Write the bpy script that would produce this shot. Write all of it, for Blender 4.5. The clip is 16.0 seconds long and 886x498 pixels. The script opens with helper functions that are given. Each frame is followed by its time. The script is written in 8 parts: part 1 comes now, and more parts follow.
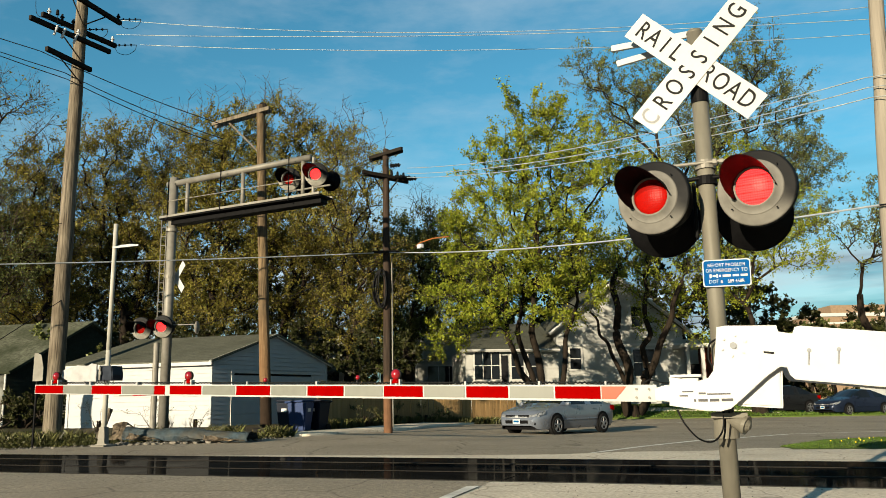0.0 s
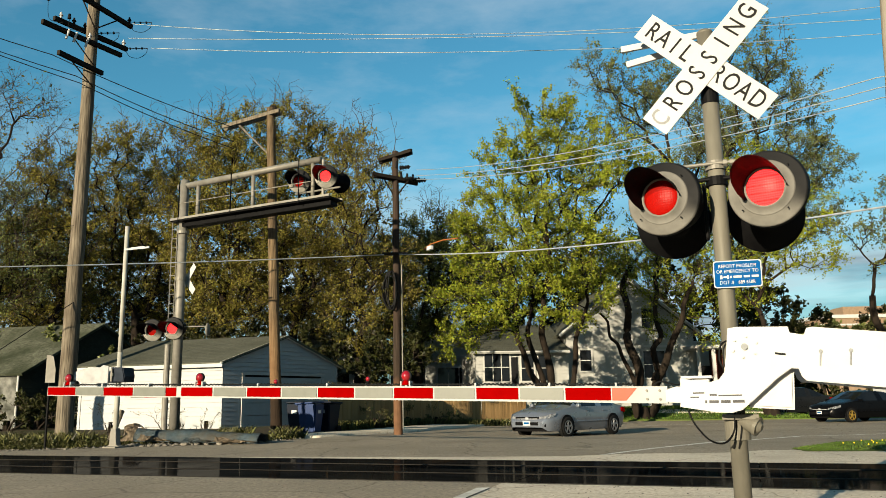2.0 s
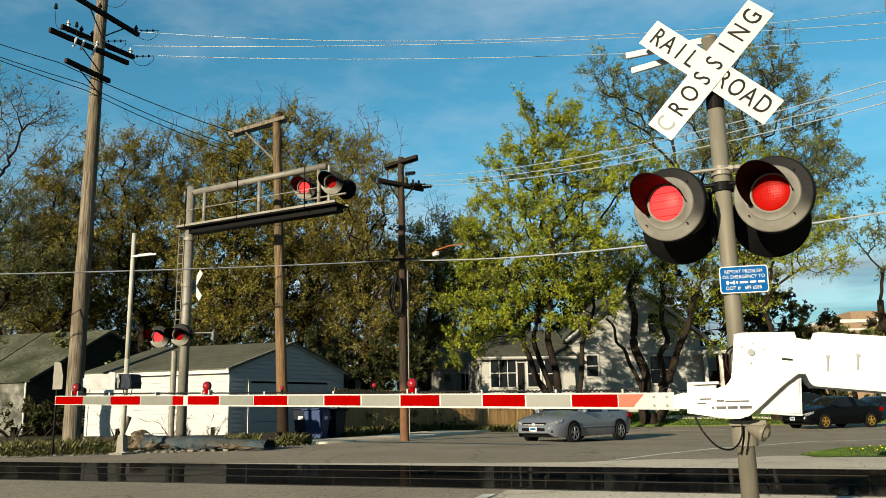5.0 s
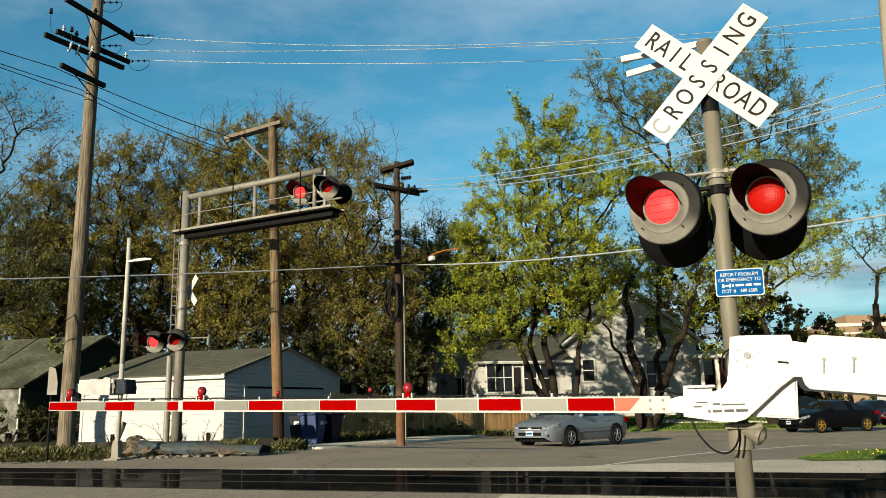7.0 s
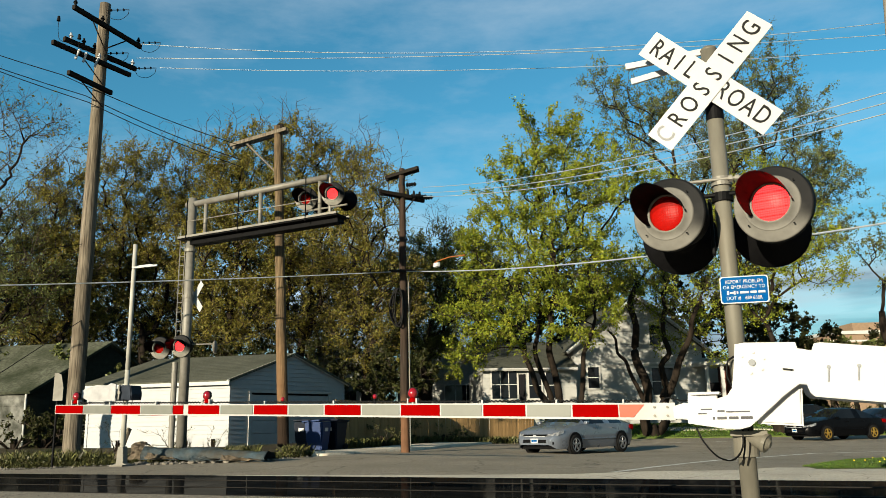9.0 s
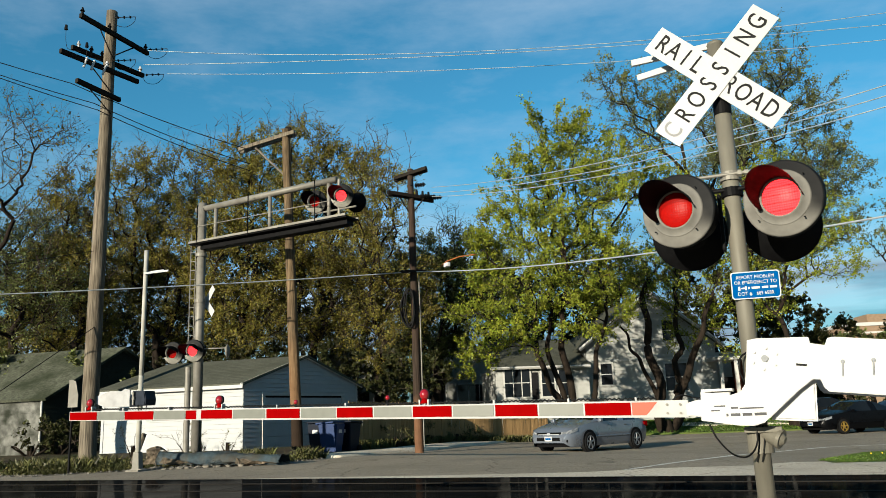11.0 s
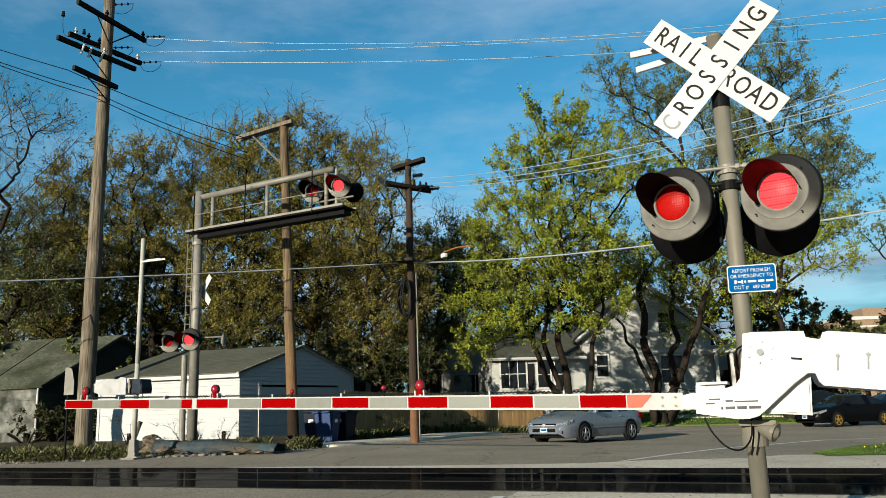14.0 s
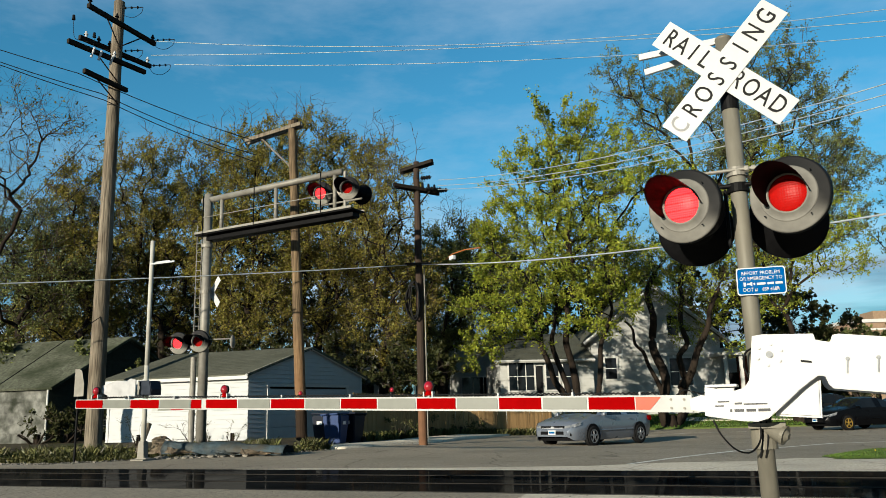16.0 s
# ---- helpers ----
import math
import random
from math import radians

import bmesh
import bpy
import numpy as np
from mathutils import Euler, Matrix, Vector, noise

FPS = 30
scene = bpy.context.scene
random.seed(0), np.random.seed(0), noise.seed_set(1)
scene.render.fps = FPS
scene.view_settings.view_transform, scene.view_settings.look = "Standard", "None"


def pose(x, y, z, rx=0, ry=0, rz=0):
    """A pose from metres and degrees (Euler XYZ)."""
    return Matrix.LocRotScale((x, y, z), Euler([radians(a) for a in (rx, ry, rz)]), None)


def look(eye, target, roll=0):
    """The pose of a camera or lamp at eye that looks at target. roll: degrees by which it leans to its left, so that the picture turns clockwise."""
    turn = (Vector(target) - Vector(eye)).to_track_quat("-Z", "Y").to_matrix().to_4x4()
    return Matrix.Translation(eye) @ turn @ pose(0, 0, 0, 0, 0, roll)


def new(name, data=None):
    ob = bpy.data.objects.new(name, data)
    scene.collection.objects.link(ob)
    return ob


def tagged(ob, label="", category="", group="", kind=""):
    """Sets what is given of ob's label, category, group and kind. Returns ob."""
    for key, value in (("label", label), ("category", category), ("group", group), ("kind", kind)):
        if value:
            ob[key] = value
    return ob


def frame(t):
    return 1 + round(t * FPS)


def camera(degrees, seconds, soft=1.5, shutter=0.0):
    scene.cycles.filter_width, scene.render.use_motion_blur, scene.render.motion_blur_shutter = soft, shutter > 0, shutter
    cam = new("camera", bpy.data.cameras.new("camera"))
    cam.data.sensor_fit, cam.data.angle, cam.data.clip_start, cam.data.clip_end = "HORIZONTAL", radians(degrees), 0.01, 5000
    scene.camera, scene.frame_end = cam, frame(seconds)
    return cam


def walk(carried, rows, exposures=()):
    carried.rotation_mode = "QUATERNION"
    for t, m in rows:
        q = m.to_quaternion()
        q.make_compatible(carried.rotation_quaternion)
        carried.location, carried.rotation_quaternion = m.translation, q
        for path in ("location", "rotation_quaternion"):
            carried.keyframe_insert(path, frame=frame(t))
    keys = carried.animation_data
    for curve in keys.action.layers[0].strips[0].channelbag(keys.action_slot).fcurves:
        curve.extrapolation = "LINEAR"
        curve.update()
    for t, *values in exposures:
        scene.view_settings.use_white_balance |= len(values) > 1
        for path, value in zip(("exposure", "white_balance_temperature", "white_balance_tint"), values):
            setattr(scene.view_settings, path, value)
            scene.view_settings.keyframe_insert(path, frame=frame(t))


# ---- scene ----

# Camera: held by hand, it only turns a little.
cam = camera(58.0, 16.0, soft=0.7)
# seconds, eye x, y, z, yaw, pitch, roll
PATH = [
    (0.0, -0.000, -0.000, 1.400, 0.000, 10.700, -1.000),
    (0.5, 0.005, 0.009, 1.398, -0.317, 10.353, -0.872),
    (1.0, 0.007, 0.003, 1.401, 0.587, 10.823, -1.008),
    (1.5, 0.002, 0.005, 1.399, 0.566, 10.734, -0.792),
    (2.0, -0.002, -0.007, 1.396, 0.701, 10.840, -0.972),
    (2.5, 0.000, -0.003, 1.395, 0.792, 10.993, -0.909),
    (3.0, -0.006, -0.017, 1.396, 0.545, 10.841, -0.992),
    (3.5, 0.006, -0.009, 1.398, 0.664, 10.895, -1.187),
    (4.0, 0.002, -0.009, 1.401, 1.021, 11.067, -1.047),
    (4.2, -0.004, -0.018, 1.403, 1.292, 11.076, -1.042),
    (6.5, 0.007, -0.012, 1.392, 0.692, 11.662, -1.131),
    (7.0, 0.003, -0.004, 1.393, 0.832, 11.583, -1.213),
    (7.5, 0.004, -0.014, 1.398, 0.881, 11.352, -1.074),
    (8.0, 0.008, -0.008, 1.399, 1.009, 11.756, -1.145),
    (8.5, 0.007, -0.005, 1.394, 1.087, 12.100, -0.971),
    (9.0, 0.004, -0.022, 1.389, 1.184, 12.073, -1.071),
    (11.5, 0.020, -0.012, 1.407, 1.988, 12.048, -2.162),
    (12.0, 0.020, -0.021, 1.401, 1.641, 12.185, -1.833),
    (12.5, 0.023, -0.010, 1.411, 1.700, 11.766, -1.750),
    (13.0, 0.021, -0.015, 1.407, 1.979, 11.903, -1.625),
    (13.5, 0.021, -0.005, 1.397, 1.972, 11.711, -1.479),
    (14.0, 0.023, -0.006, 1.410, 1.770, 11.368, -1.625),
    (14.5, 0.030, -0.001, 1.410, 1.877, 11.291, -1.380),
    (15.0, 0.021, -0.012, 1.419, 1.806, 11.477, -1.559),
    (15.5, 0.024, -0.016, 1.417, 2.016, 11.341, -1.609),
    (16.0, 0.019, -0.019, 1.408, 2.355, 11.542, -1.502),
]


def aim(x, y, z, yaw, pitch, roll):
    a, b = radians(yaw), radians(pitch)
    return look((x, y, z), (x - math.sin(a) * math.cos(b), y + math.cos(a) * math.cos(b), z + math.sin(b)), roll)


# the camera's exposure falls and cools a little towards the end
EXPOSURES = [(0.0, 1.58, 6800, 6), (4.0, 1.56, 6750, 6), (9.0, 1.52, 6420, 5), (11.5, 1.44, 5980, 6), (16.0, 1.42, 5980, 6)]
walk(cam, [(row[0], aim(*row[1:])) for row in PATH], EXPOSURES)

# ---- sky and sun ----
SUN_TO = Vector((-0.548, -0.813, 0.196)).normalized()   # low evening sun, behind the viewer
world = bpy.data.worlds.new("sky")
scene.world = world
world.use_nodes = True
wn, wl = world.node_tree.nodes, world.node_tree.links
sky = wn.new("ShaderNodeTexSky")
sky.sky_type, sky.sun_disc = "NISHITA", False
sky.sun_elevation = math.asin(SUN_TO.z)
sky.sun_rotation = math.atan2(SUN_TO.x, SUN_TO.y)
sky.air_density, sky.dust_density, sky.ozone_density = 1.0, 0.15, 3.0
wtc = wn.new("ShaderNodeTexCoord")
wmap = wn.new("ShaderNodeMapping")
wmap.inputs["Scale"].default_value = (1.5, 1.5, 4.5)
wmap.inputs["Rotation"].default_value = (0.12, 0.05, 0.0)
wnoise = wn.new("ShaderNodeTexNoise")
wnoise.inputs["Scale"].default_value, wnoise.inputs["Detail"].default_value = 1.7, 7.0
wnoise.inputs["Roughness"].default_value = 0.6
wramp = wn.new("ShaderNodeValToRGB")
wramp.color_ramp.elements[0].position, wramp.color_ramp.elements[0].color = 0.46, (0, 0, 0, 1)
wramp.color_ramp.elements[1].position, wramp.color_ramp.elements[1].color = 0.74, (0.42, 0.42, 0.42, 1)
wmix = wn.new("ShaderNodeMix")
wmix.data_type = "RGBA"
wmix.inputs[7].default_value = (4.6, 5.2, 5.9, 1)
wl.new(wtc.outputs["Generated"], wmap.inputs["Vector"])
wl.new(wmap.outputs["Vector"], wnoise.inputs["Vector"])
wl.new(wnoise.outputs["Fac"], wramp.inputs["Fac"])
wl.new(wramp.outputs["Color"], wmix.inputs[0])
wgain = wn.new("ShaderNodeMix")
wgain.data_type, wgain.blend_type = "RGBA", "MULTIPLY"
wgain.inputs[0].default_value = 1.0
wgain.inputs[7].default_value = (0.58, 1.22, 1.18, 1)
wl.new(sky.outputs["Color"], wgain.inputs[6])
wl.new(wgain.outputs[2], wmix.inputs[6])
# haze towards the horizon
wsep, whaze, wfade = wn.new("ShaderNodeSeparateXYZ"), wn.new("ShaderNodeMix"), wn.new("ShaderNodeMapRange")
whaze.data_type = "RGBA"
whaze.inputs[7].default_value = (4.2, 5.4, 6.6, 1)
wfade.interpolation_type = "SMOOTHSTEP"
wfade.inputs["From Min"].default_value, wfade.inputs["From Max"].default_value = 0.12, 0.31
wfade.inputs["To Min"].default_value, wfade.inputs["To Max"].default_value = 1.0, 0.0
wl.new(wtc.outputs["Generated"], wsep.inputs[0])
wl.new(wsep.outputs["Z"], wfade.inputs["Value"])
wmap2, wnoise2, wramp2, wmul = wn.new("ShaderNodeMapping"), wn.new("ShaderNodeTexNoise"), wn.new("ShaderNodeMapRange"), wn.new("ShaderNodeMath")
wmap2.inputs["Scale"].default_value = (2.2, 2.2, 15.0)
wnoise2.inputs["Scale"].default_value, wnoise2.inputs["Detail"].default_value = 1.9, 6.0
wramp2.inputs["From Min"].default_value, wramp2.inputs["From Max"].default_value = 0.40, 0.62
wramp2.inputs["To Min"].default_value, wramp2.inputs["To Max"].default_value = 0.6, 1.0
wmul.operation = "MULTIPLY"
wl.new(wtc.outputs["Generated"], wmap2.inputs["Vector"])
wl.new(wmap2.outputs["Vector"], wnoise2.inputs["Vector"])
wl.new(wnoise2.outputs["Fac"], wramp2.inputs["Value"])
wl.new(wramp2.outputs["Result"], wmul.inputs[0])
wl.new(wfade.outputs["Result"], wmul.inputs[1])
# low cloud in layers, grey below and pale above
wmap3, wnoise3, wtone = wn.new("ShaderNodeMapping"), wn.new("ShaderNodeTexNoise"), wn.new("ShaderNodeValToRGB")
wmap3.inputs["Scale"].default_value = (3.0, 3.0, 22.0)
wmap3.inputs["Location"].default_value = (0.3, 0.9, 0.4)
wnoise3.inputs["Scale"].default_value, wnoise3.inputs["Detail"].default_value = 1.5, 5.0
wtone.color_ramp.elements[0].position, wtone.color_ramp.elements[0].color = 0.40, (0.20, 0.28, 0.37, 1)
wtone.color_ramp.elements[1].position, wtone.color_ramp.elements[1].color = 0.60, (0.60, 0.69, 0.76, 1)
wten = wn.new("ShaderNodeVectorMath")
wten.operation = "SCALE"
wten.inputs["Scale"].default_value = 6.5
wl.new(wtc.outputs["Generated"], wmap3.inputs["Vector"])
wl.new(wmap3.outputs["Vector"], wnoise3.inputs["Vector"])
wl.new(wnoise3.outputs["Fac"], wtone.inputs["Fac"])
wl.new(wtone.outputs["Color"], wten.inputs[0])
wl.new(wten.outputs[0], whaze.inputs[7])
wl.new(wmul.outputs[0], whaze.inputs[0])
wl.new(wmix.outputs[2], whaze.inputs[6])
wl.new(whaze.outputs[2], wn["Background"].inputs["Color"])
wn["Background"].inputs["Strength"].default_value = 0.05
sun_data = bpy.data.lights.new("sun", "SUN")
sun_data.energy, sun_data.angle, sun_data.color = 5.0, radians(0.5), (1.0, 0.86, 0.66)
sun = new("sun", sun_data)
sun.matrix_world = look(SUN_TO * 60, (0, 0, 0))


# ---- materials ----
def material(name, color, rough=0.6, metal=0.0, vary=0.25, scale=6.0, bump=0.0, bump_scale=None, coat=0.0, stretch=(1, 1, 1), dirt=None,
             dirt_scale=0.7, dirt_amount=0.5, per_object=0.0, per_island=0.0, spec=0.08, cracks=0.0):
    m = bpy.data.materials.new(name)
    m.use_nodes = True
    n, l = m.node_tree.nodes, m.node_tree.links
    p = n["Principled BSDF"]
    p.inputs["Metallic"].default_value, p.inputs["Coat Weight"].default_value = metal, coat
    p.inputs["Specular IOR Level"].default_value = spec
    tc, mp = n.new("ShaderNodeTexCoord"), n.new("ShaderNodeMapping")
    mp.inputs["Scale"].default_value = stretch
    l.new(tc.outputs["Object"], mp.inputs["Vector"])
    fine, big = n.new("ShaderNodeTexNoise"), n.new("ShaderNodeTexNoise")
    fine.inputs["Scale"].default_value, fine.inputs["Detail"].default_value = scale, 6.0
    big.inputs["Scale"].default_value, big.inputs["Detail"].default_value = dirt_scale, 5.0
    l.new(mp.outputs["Vector"], fine.inputs["Vector"])
    l.new(tc.outputs["Object"], big.inputs["Vector"])
    ramp = n.new("ShaderNodeValToRGB")
    lo, hi = [c * (1 - vary) for c in color], [min(1.0, c * (1 + vary)) for c in color]
    ramp.color_ramp.elements[0].position, ramp.color_ramp.elements[0].color = 0.3, (*lo, 1)
    ramp.color_ramp.elements[1].position, ramp.color_ramp.elements[1].color = 0.7, (*hi, 1)
    l.new(fine.outputs["Fac"], ramp.inputs["Fac"])
    out = ramp.outputs["Color"]
    if dirt:
        dr, mx = n.new("ShaderNodeValToRGB"), n.new("ShaderNodeMix")
        dr.color_ramp.elements[0].position, dr.color_ramp.elements[1].position = 0.42, 0.68
        dr.color_ramp.elements[1].color = (dirt_amount, dirt_amount, dirt_amount, 1)
        mx.data_type = "RGBA"
        mx.inputs[7].default_value = (*dirt, 1)
        l.new(big.outputs["Fac"], dr.inputs["Fac"])
        l.new(dr.outputs["Color"], mx.inputs[0])
        l.new(out, mx.inputs[6])
        out = mx.outputs[2]
    if cracks:
        vo, cr, cm, warp, add = n.new("ShaderNodeTexVoronoi"), n.new("ShaderNodeMapRange"), n.new("ShaderNodeMix"), n.new("ShaderNodeTexNoise"), n.new("ShaderNodeVectorMath")
        vo.feature, cm.data_type = "DISTANCE_TO_EDGE", "RGBA"
        vo.inputs["Scale"].default_value, warp.inputs["Scale"].default_value, add.operation = cracks, 1.4, "MULTIPLY_ADD"
        add.inputs[1].default_value = (0.5, 0.5, 0.5)
        cr.inputs["From Max"].default_value, cr.inputs["To Min"].default_value, cr.inputs["To Max"].default_value = 0.012, 0.6, 0.0
        cm.inputs[7].default_value = (*[c * 0.22 for c in color], 1)
        l.new(tc.outputs["Object"], warp.inputs["Vector"])
        l.new(warp.outputs["Color"], add.inputs[0])
        l.new(tc.outputs["Object"], add.inputs[2])
        l.new(add.outputs[0], vo.inputs["Vector"])
        l.new(vo.outputs["Distance"], cr.inputs["Value"])
        l.new(cr.outputs["Result"], cm.inputs[0])
        l.new(out, cm.inputs[6])
        out = cm.outputs[2]
    for source, amount in (("Object", per_object), ("Island", per_island)):
        if amount:
            if source == "Object":
                r = n.new("ShaderNodeObjectInfo").outputs["Random"]
            else:
                r = n.new("ShaderNodeNewGeometry").outputs["Random Per Island"]
            mr, hs = n.new("ShaderNodeMapRange"), n.new("ShaderNodeHueSaturation")
            mr.inputs["To Min"].default_value, mr.inputs["To Max"].default_value = 1 - amount, 1 + amount
            l.new(r, mr.inputs["Value"])
            l.new(mr.outputs["Result"], hs.inputs["Value"])
            l.new(out, hs.inputs["Color"])
            out = hs.outputs["Color"]
    l.new(out, p.inputs["Base Color"])
    rr = n.new("ShaderNodeMapRange")
    rr.inputs["To Min"].default_value, rr.inputs["To Max"].default_value = max(0.02, rough - 0.12), min(1.0, rough + 0.12)
    l.new(fine.outputs["Fac"], rr.inputs["Value"])
    l.new(rr.outputs["Result"], p.inputs["Roughness"])
    if bump:
        b, bn = n.new("ShaderNodeBump"), n.new("ShaderNodeTexNoise")
        bn.inputs["Scale"].default_value, bn.inputs["Detail"].default_value = bump_scale or scale * 3, 5.0
        l.new(mp.outputs["Vector"], bn.inputs["Vector"])
        b.inputs["Strength"].default_value, b.inputs["Distance"].default_value = bump, 0.02
        l.new(bn.outputs["Fac"], b.inputs["Height"])
        l.new(b.outputs["Normal"], p.inputs["Normal"])
    return m


def leaf_material(name, color, through_color, vary=0.35):
    m = bpy.data.materials.new(name)
    m.use_nodes = True
    n, l = m.node_tree.nodes, m.node_tree.links
    n.remove(n["Principled BSDF"])
    geo, hs = n.new("ShaderNodeNewGeometry"), n.new("ShaderNodeHueSaturation")
    mr, mh = n.new("ShaderNodeMapRange"), n.new("ShaderNodeMapRange")
    mr.inputs["To Min"].default_value, mr.inputs["To Max"].default_value = 1 - vary, 1 + vary
    mh.inputs["To Min"].default_value, mh.inputs["To Max"].default_value = 0.475, 0.525
    rnd = n.new("ShaderNodeTexWhiteNoise")
    rnd.noise_dimensions = "1D"
    l.new(geo.outputs["Random Per Island"], mr.inputs["Value"])
    l.new(geo.outputs["Random Per Island"], rnd.inputs["W"])
    l.new(rnd.outputs["Value"], mh.inputs["Value"])
    hs.inputs["Color"].default_value = (*color, 1)
    drift, span, both, tco = n.new("ShaderNodeTexNoise"), n.new("ShaderNodeMapRange"), n.new("ShaderNodeMath"), n.new("ShaderNodeTexCoord")
    drift.inputs["Scale"].default_value, drift.inputs["Detail"].default_value = 0.55, 3.0
    span.inputs["From Min"].default_value, span.inputs["From Max"].default_value = 0.35, 0.65
    span.inputs["To Min"].default_value, span.inputs["To Max"].default_value = 0.72, 1.3
    both.operation = "MULTIPLY"
    l.new(tco.outputs["Object"], drift.inputs["Vector"])
    l.new(drift.outputs["Fac"], span.inputs["Value"])
    l.new(span.outputs["Result"], both.inputs[0])
    l.new(mr.outputs["Result"], both.inputs[1])
    l.new(both.outputs[0], hs.inputs["Value"])
    l.new(mh.outputs["Result"], hs.inputs["Hue"])
    d, t, g = n.new("ShaderNodeBsdfDiffuse"), n.new("ShaderNodeBsdfTranslucent"), n.new("ShaderNodeBsdfGlossy")
    t.inputs["Color"].default_value = (*through_color, 1)
    g.inputs["Roughness"].default_value = 0.45
    l.new(hs.outputs["Color"], d.inputs["Color"])
    m1, m2 = n.new("ShaderNodeMixShader"), n.new("ShaderNodeMixShader")
    m1.inputs["Fac"].default_value, m2.inputs["Fac"].default_value = 0.25, 0.01
    l.new(d.outputs[0], m1.inputs[1])
    l.new(t.outputs[0], m1.inputs[2])
    l.new(m1.outputs[0], m2.inputs[1])
    l.new(g.outputs[0], m2.inputs[2])
    l.new(m2.outputs[0], n["Material Output"].inputs["Surface"])
    return m


def glass_material(name, color=(0.006, 0.007, 0.008), rough=0.04, ior=1.3):
    m = bpy.data.materials.new(name)
    m.use_nodes = True
    p = m.node_tree.nodes["Principled BSDF"]
    p.inputs["Base Color"].default_value = (*color, 1)
    p.inputs["Roughness"].default_value = rough
    p.inputs["IOR"].default_value = ior
    return m


def glow_material(name, color, strength, cells=0.0):
    m = bpy.data.materials.new(name)
    m.use_nodes = True
    n, l = m.node_tree.nodes, m.node_tree.links
    p = n["Principled BSDF"]
    p.inputs["Base Color"].default_value = (*color, 1)
    p.inputs["Emission Color"].default_value = (*color, 1)
    p.inputs["Emission Strength"].default_value = strength
    if cells:
        tc, vo, mr = n.new("ShaderNodeTexCoord"), n.new("ShaderNodeTexVoronoi"), n.new("ShaderNodeMapRange")
        vo.inputs["Scale"].default_value, vo.inputs["Randomness"].default_value = cells, 0.0
        mr.inputs["From Max"].default_value = 0.75
        mr.inputs["To Min"].default_value, mr.inputs["To Max"].default_value = strength * 1.7, strength * 0.3
        l.new(tc.outputs["Object"], vo.inputs["Vector"])
        l.new(vo.outputs["Distance"], mr.inputs["Value"])
        l.new(mr.outputs["Result"], p.inputs["Emission Strength"])
    return m


def lens_material(name):
    """Red ribbed plastic: part of the light passes straight through it."""
    m = bpy.data.materials.new(name)
    m.use_nodes = True
    n, l = m.node_tree.nodes, m.node_tree.links
    p, out = n["Principled BSDF"], n["Material Output"]
    p.inputs["Base Color"].default_value, p.inputs["Roughness"].default_value = (0.26, 0.005, 0.003, 1), 0.4
    p.inputs["Specular IOR Level"].default_value = 0.12
    tr, mx = n.new("ShaderNodeBsdfTransparent"), n.new("ShaderNodeMixShader")
    tr.inputs["Color"].default_value = (1.0, 0.30, 0.30, 1)
    mx.inputs["Fac"].default_value = 0.55
    tc, vo, b = n.new("ShaderNodeTexCoord"), n.new("ShaderNodeTexVoronoi"), n.new("ShaderNodeBump")
    vo.inputs["Scale"].default_value, vo.inputs["Randomness"].default_value = 55, 0.1
    b.inputs["Strength"].default_value, b.inputs["Distance"].default_value = 0.4, 0.004
    l.new(tc.outputs["Object"], vo.inputs["Vector"])
    l.new(vo.outputs["Distance"], b.inputs["Height"])
    l.new(b.outputs["Normal"], p.inputs["Normal"])
    l.new(p.outputs[0], mx.inputs[1])
    l.new(tr.outputs[0], mx.inputs[2])
    l.new(mx.outputs[0], out.inputs["Surface"])
    return m


ASPHALT = material("asphalt", (0.215, 0.184, 0.138), 0.85, cracks=0.35, vary=0.38, scale=22, bump=0.5, bump_scale=45, dirt=(0.148, 0.126, 0.094), dirt_scale=0.35, dirt_amount=0.6)
APRON = material("pale_concrete", (0.45, 0.395, 0.308), 0.9, cracks=0.5, vary=0.28, scale=20, bump=0.4, bump_scale=40, dirt=(0.27, 0.235, 0.185), dirt_scale=0.5)
def panel_material(name):
    """Black rubber with a thin polished film: it mirrors faintly what stands behind it."""
    m = material(name, (0.006, 0.006, 0.006), 0.6, vary=0.5, scale=3, bump=0.1, bump_scale=30, dirt=(0.018, 0.016, 0.013), dirt_scale=0.6, dirt_amount=0.5, spec=0.0)
    n, l = m.node_tree.nodes, m.node_tree.links
    g, mx, no, mr = n.new("ShaderNodeBsdfGlossy"), n.new("ShaderNodeMixShader"), n.new("ShaderNodeTexNoise"), n.new("ShaderNodeMapRange")
    g.inputs["Roughness"].default_value = 0.05
    no.inputs["Scale"].default_value, no.inputs["Detail"].default_value = 1.1, 6.0
    mr.inputs["From Min"].default_value, mr.inputs["From Max"].default_value = 0.35, 0.65
    mr.inputs["To Min"].default_value, mr.inputs["To Max"].default_value = 0.03, 0.095
    l.new(no.outputs["Fac"], mr.inputs["Value"])
    l.new(mr.outputs["Result"], mx.inputs["Fac"])
    l.new(n["Principled BSDF"].outputs[0], mx.inputs[1])
    l.new(g.outputs[0], mx.inputs[2])
    l.new(mx.outputs[0], n["Material Output"].inputs["Surface"])
    return m


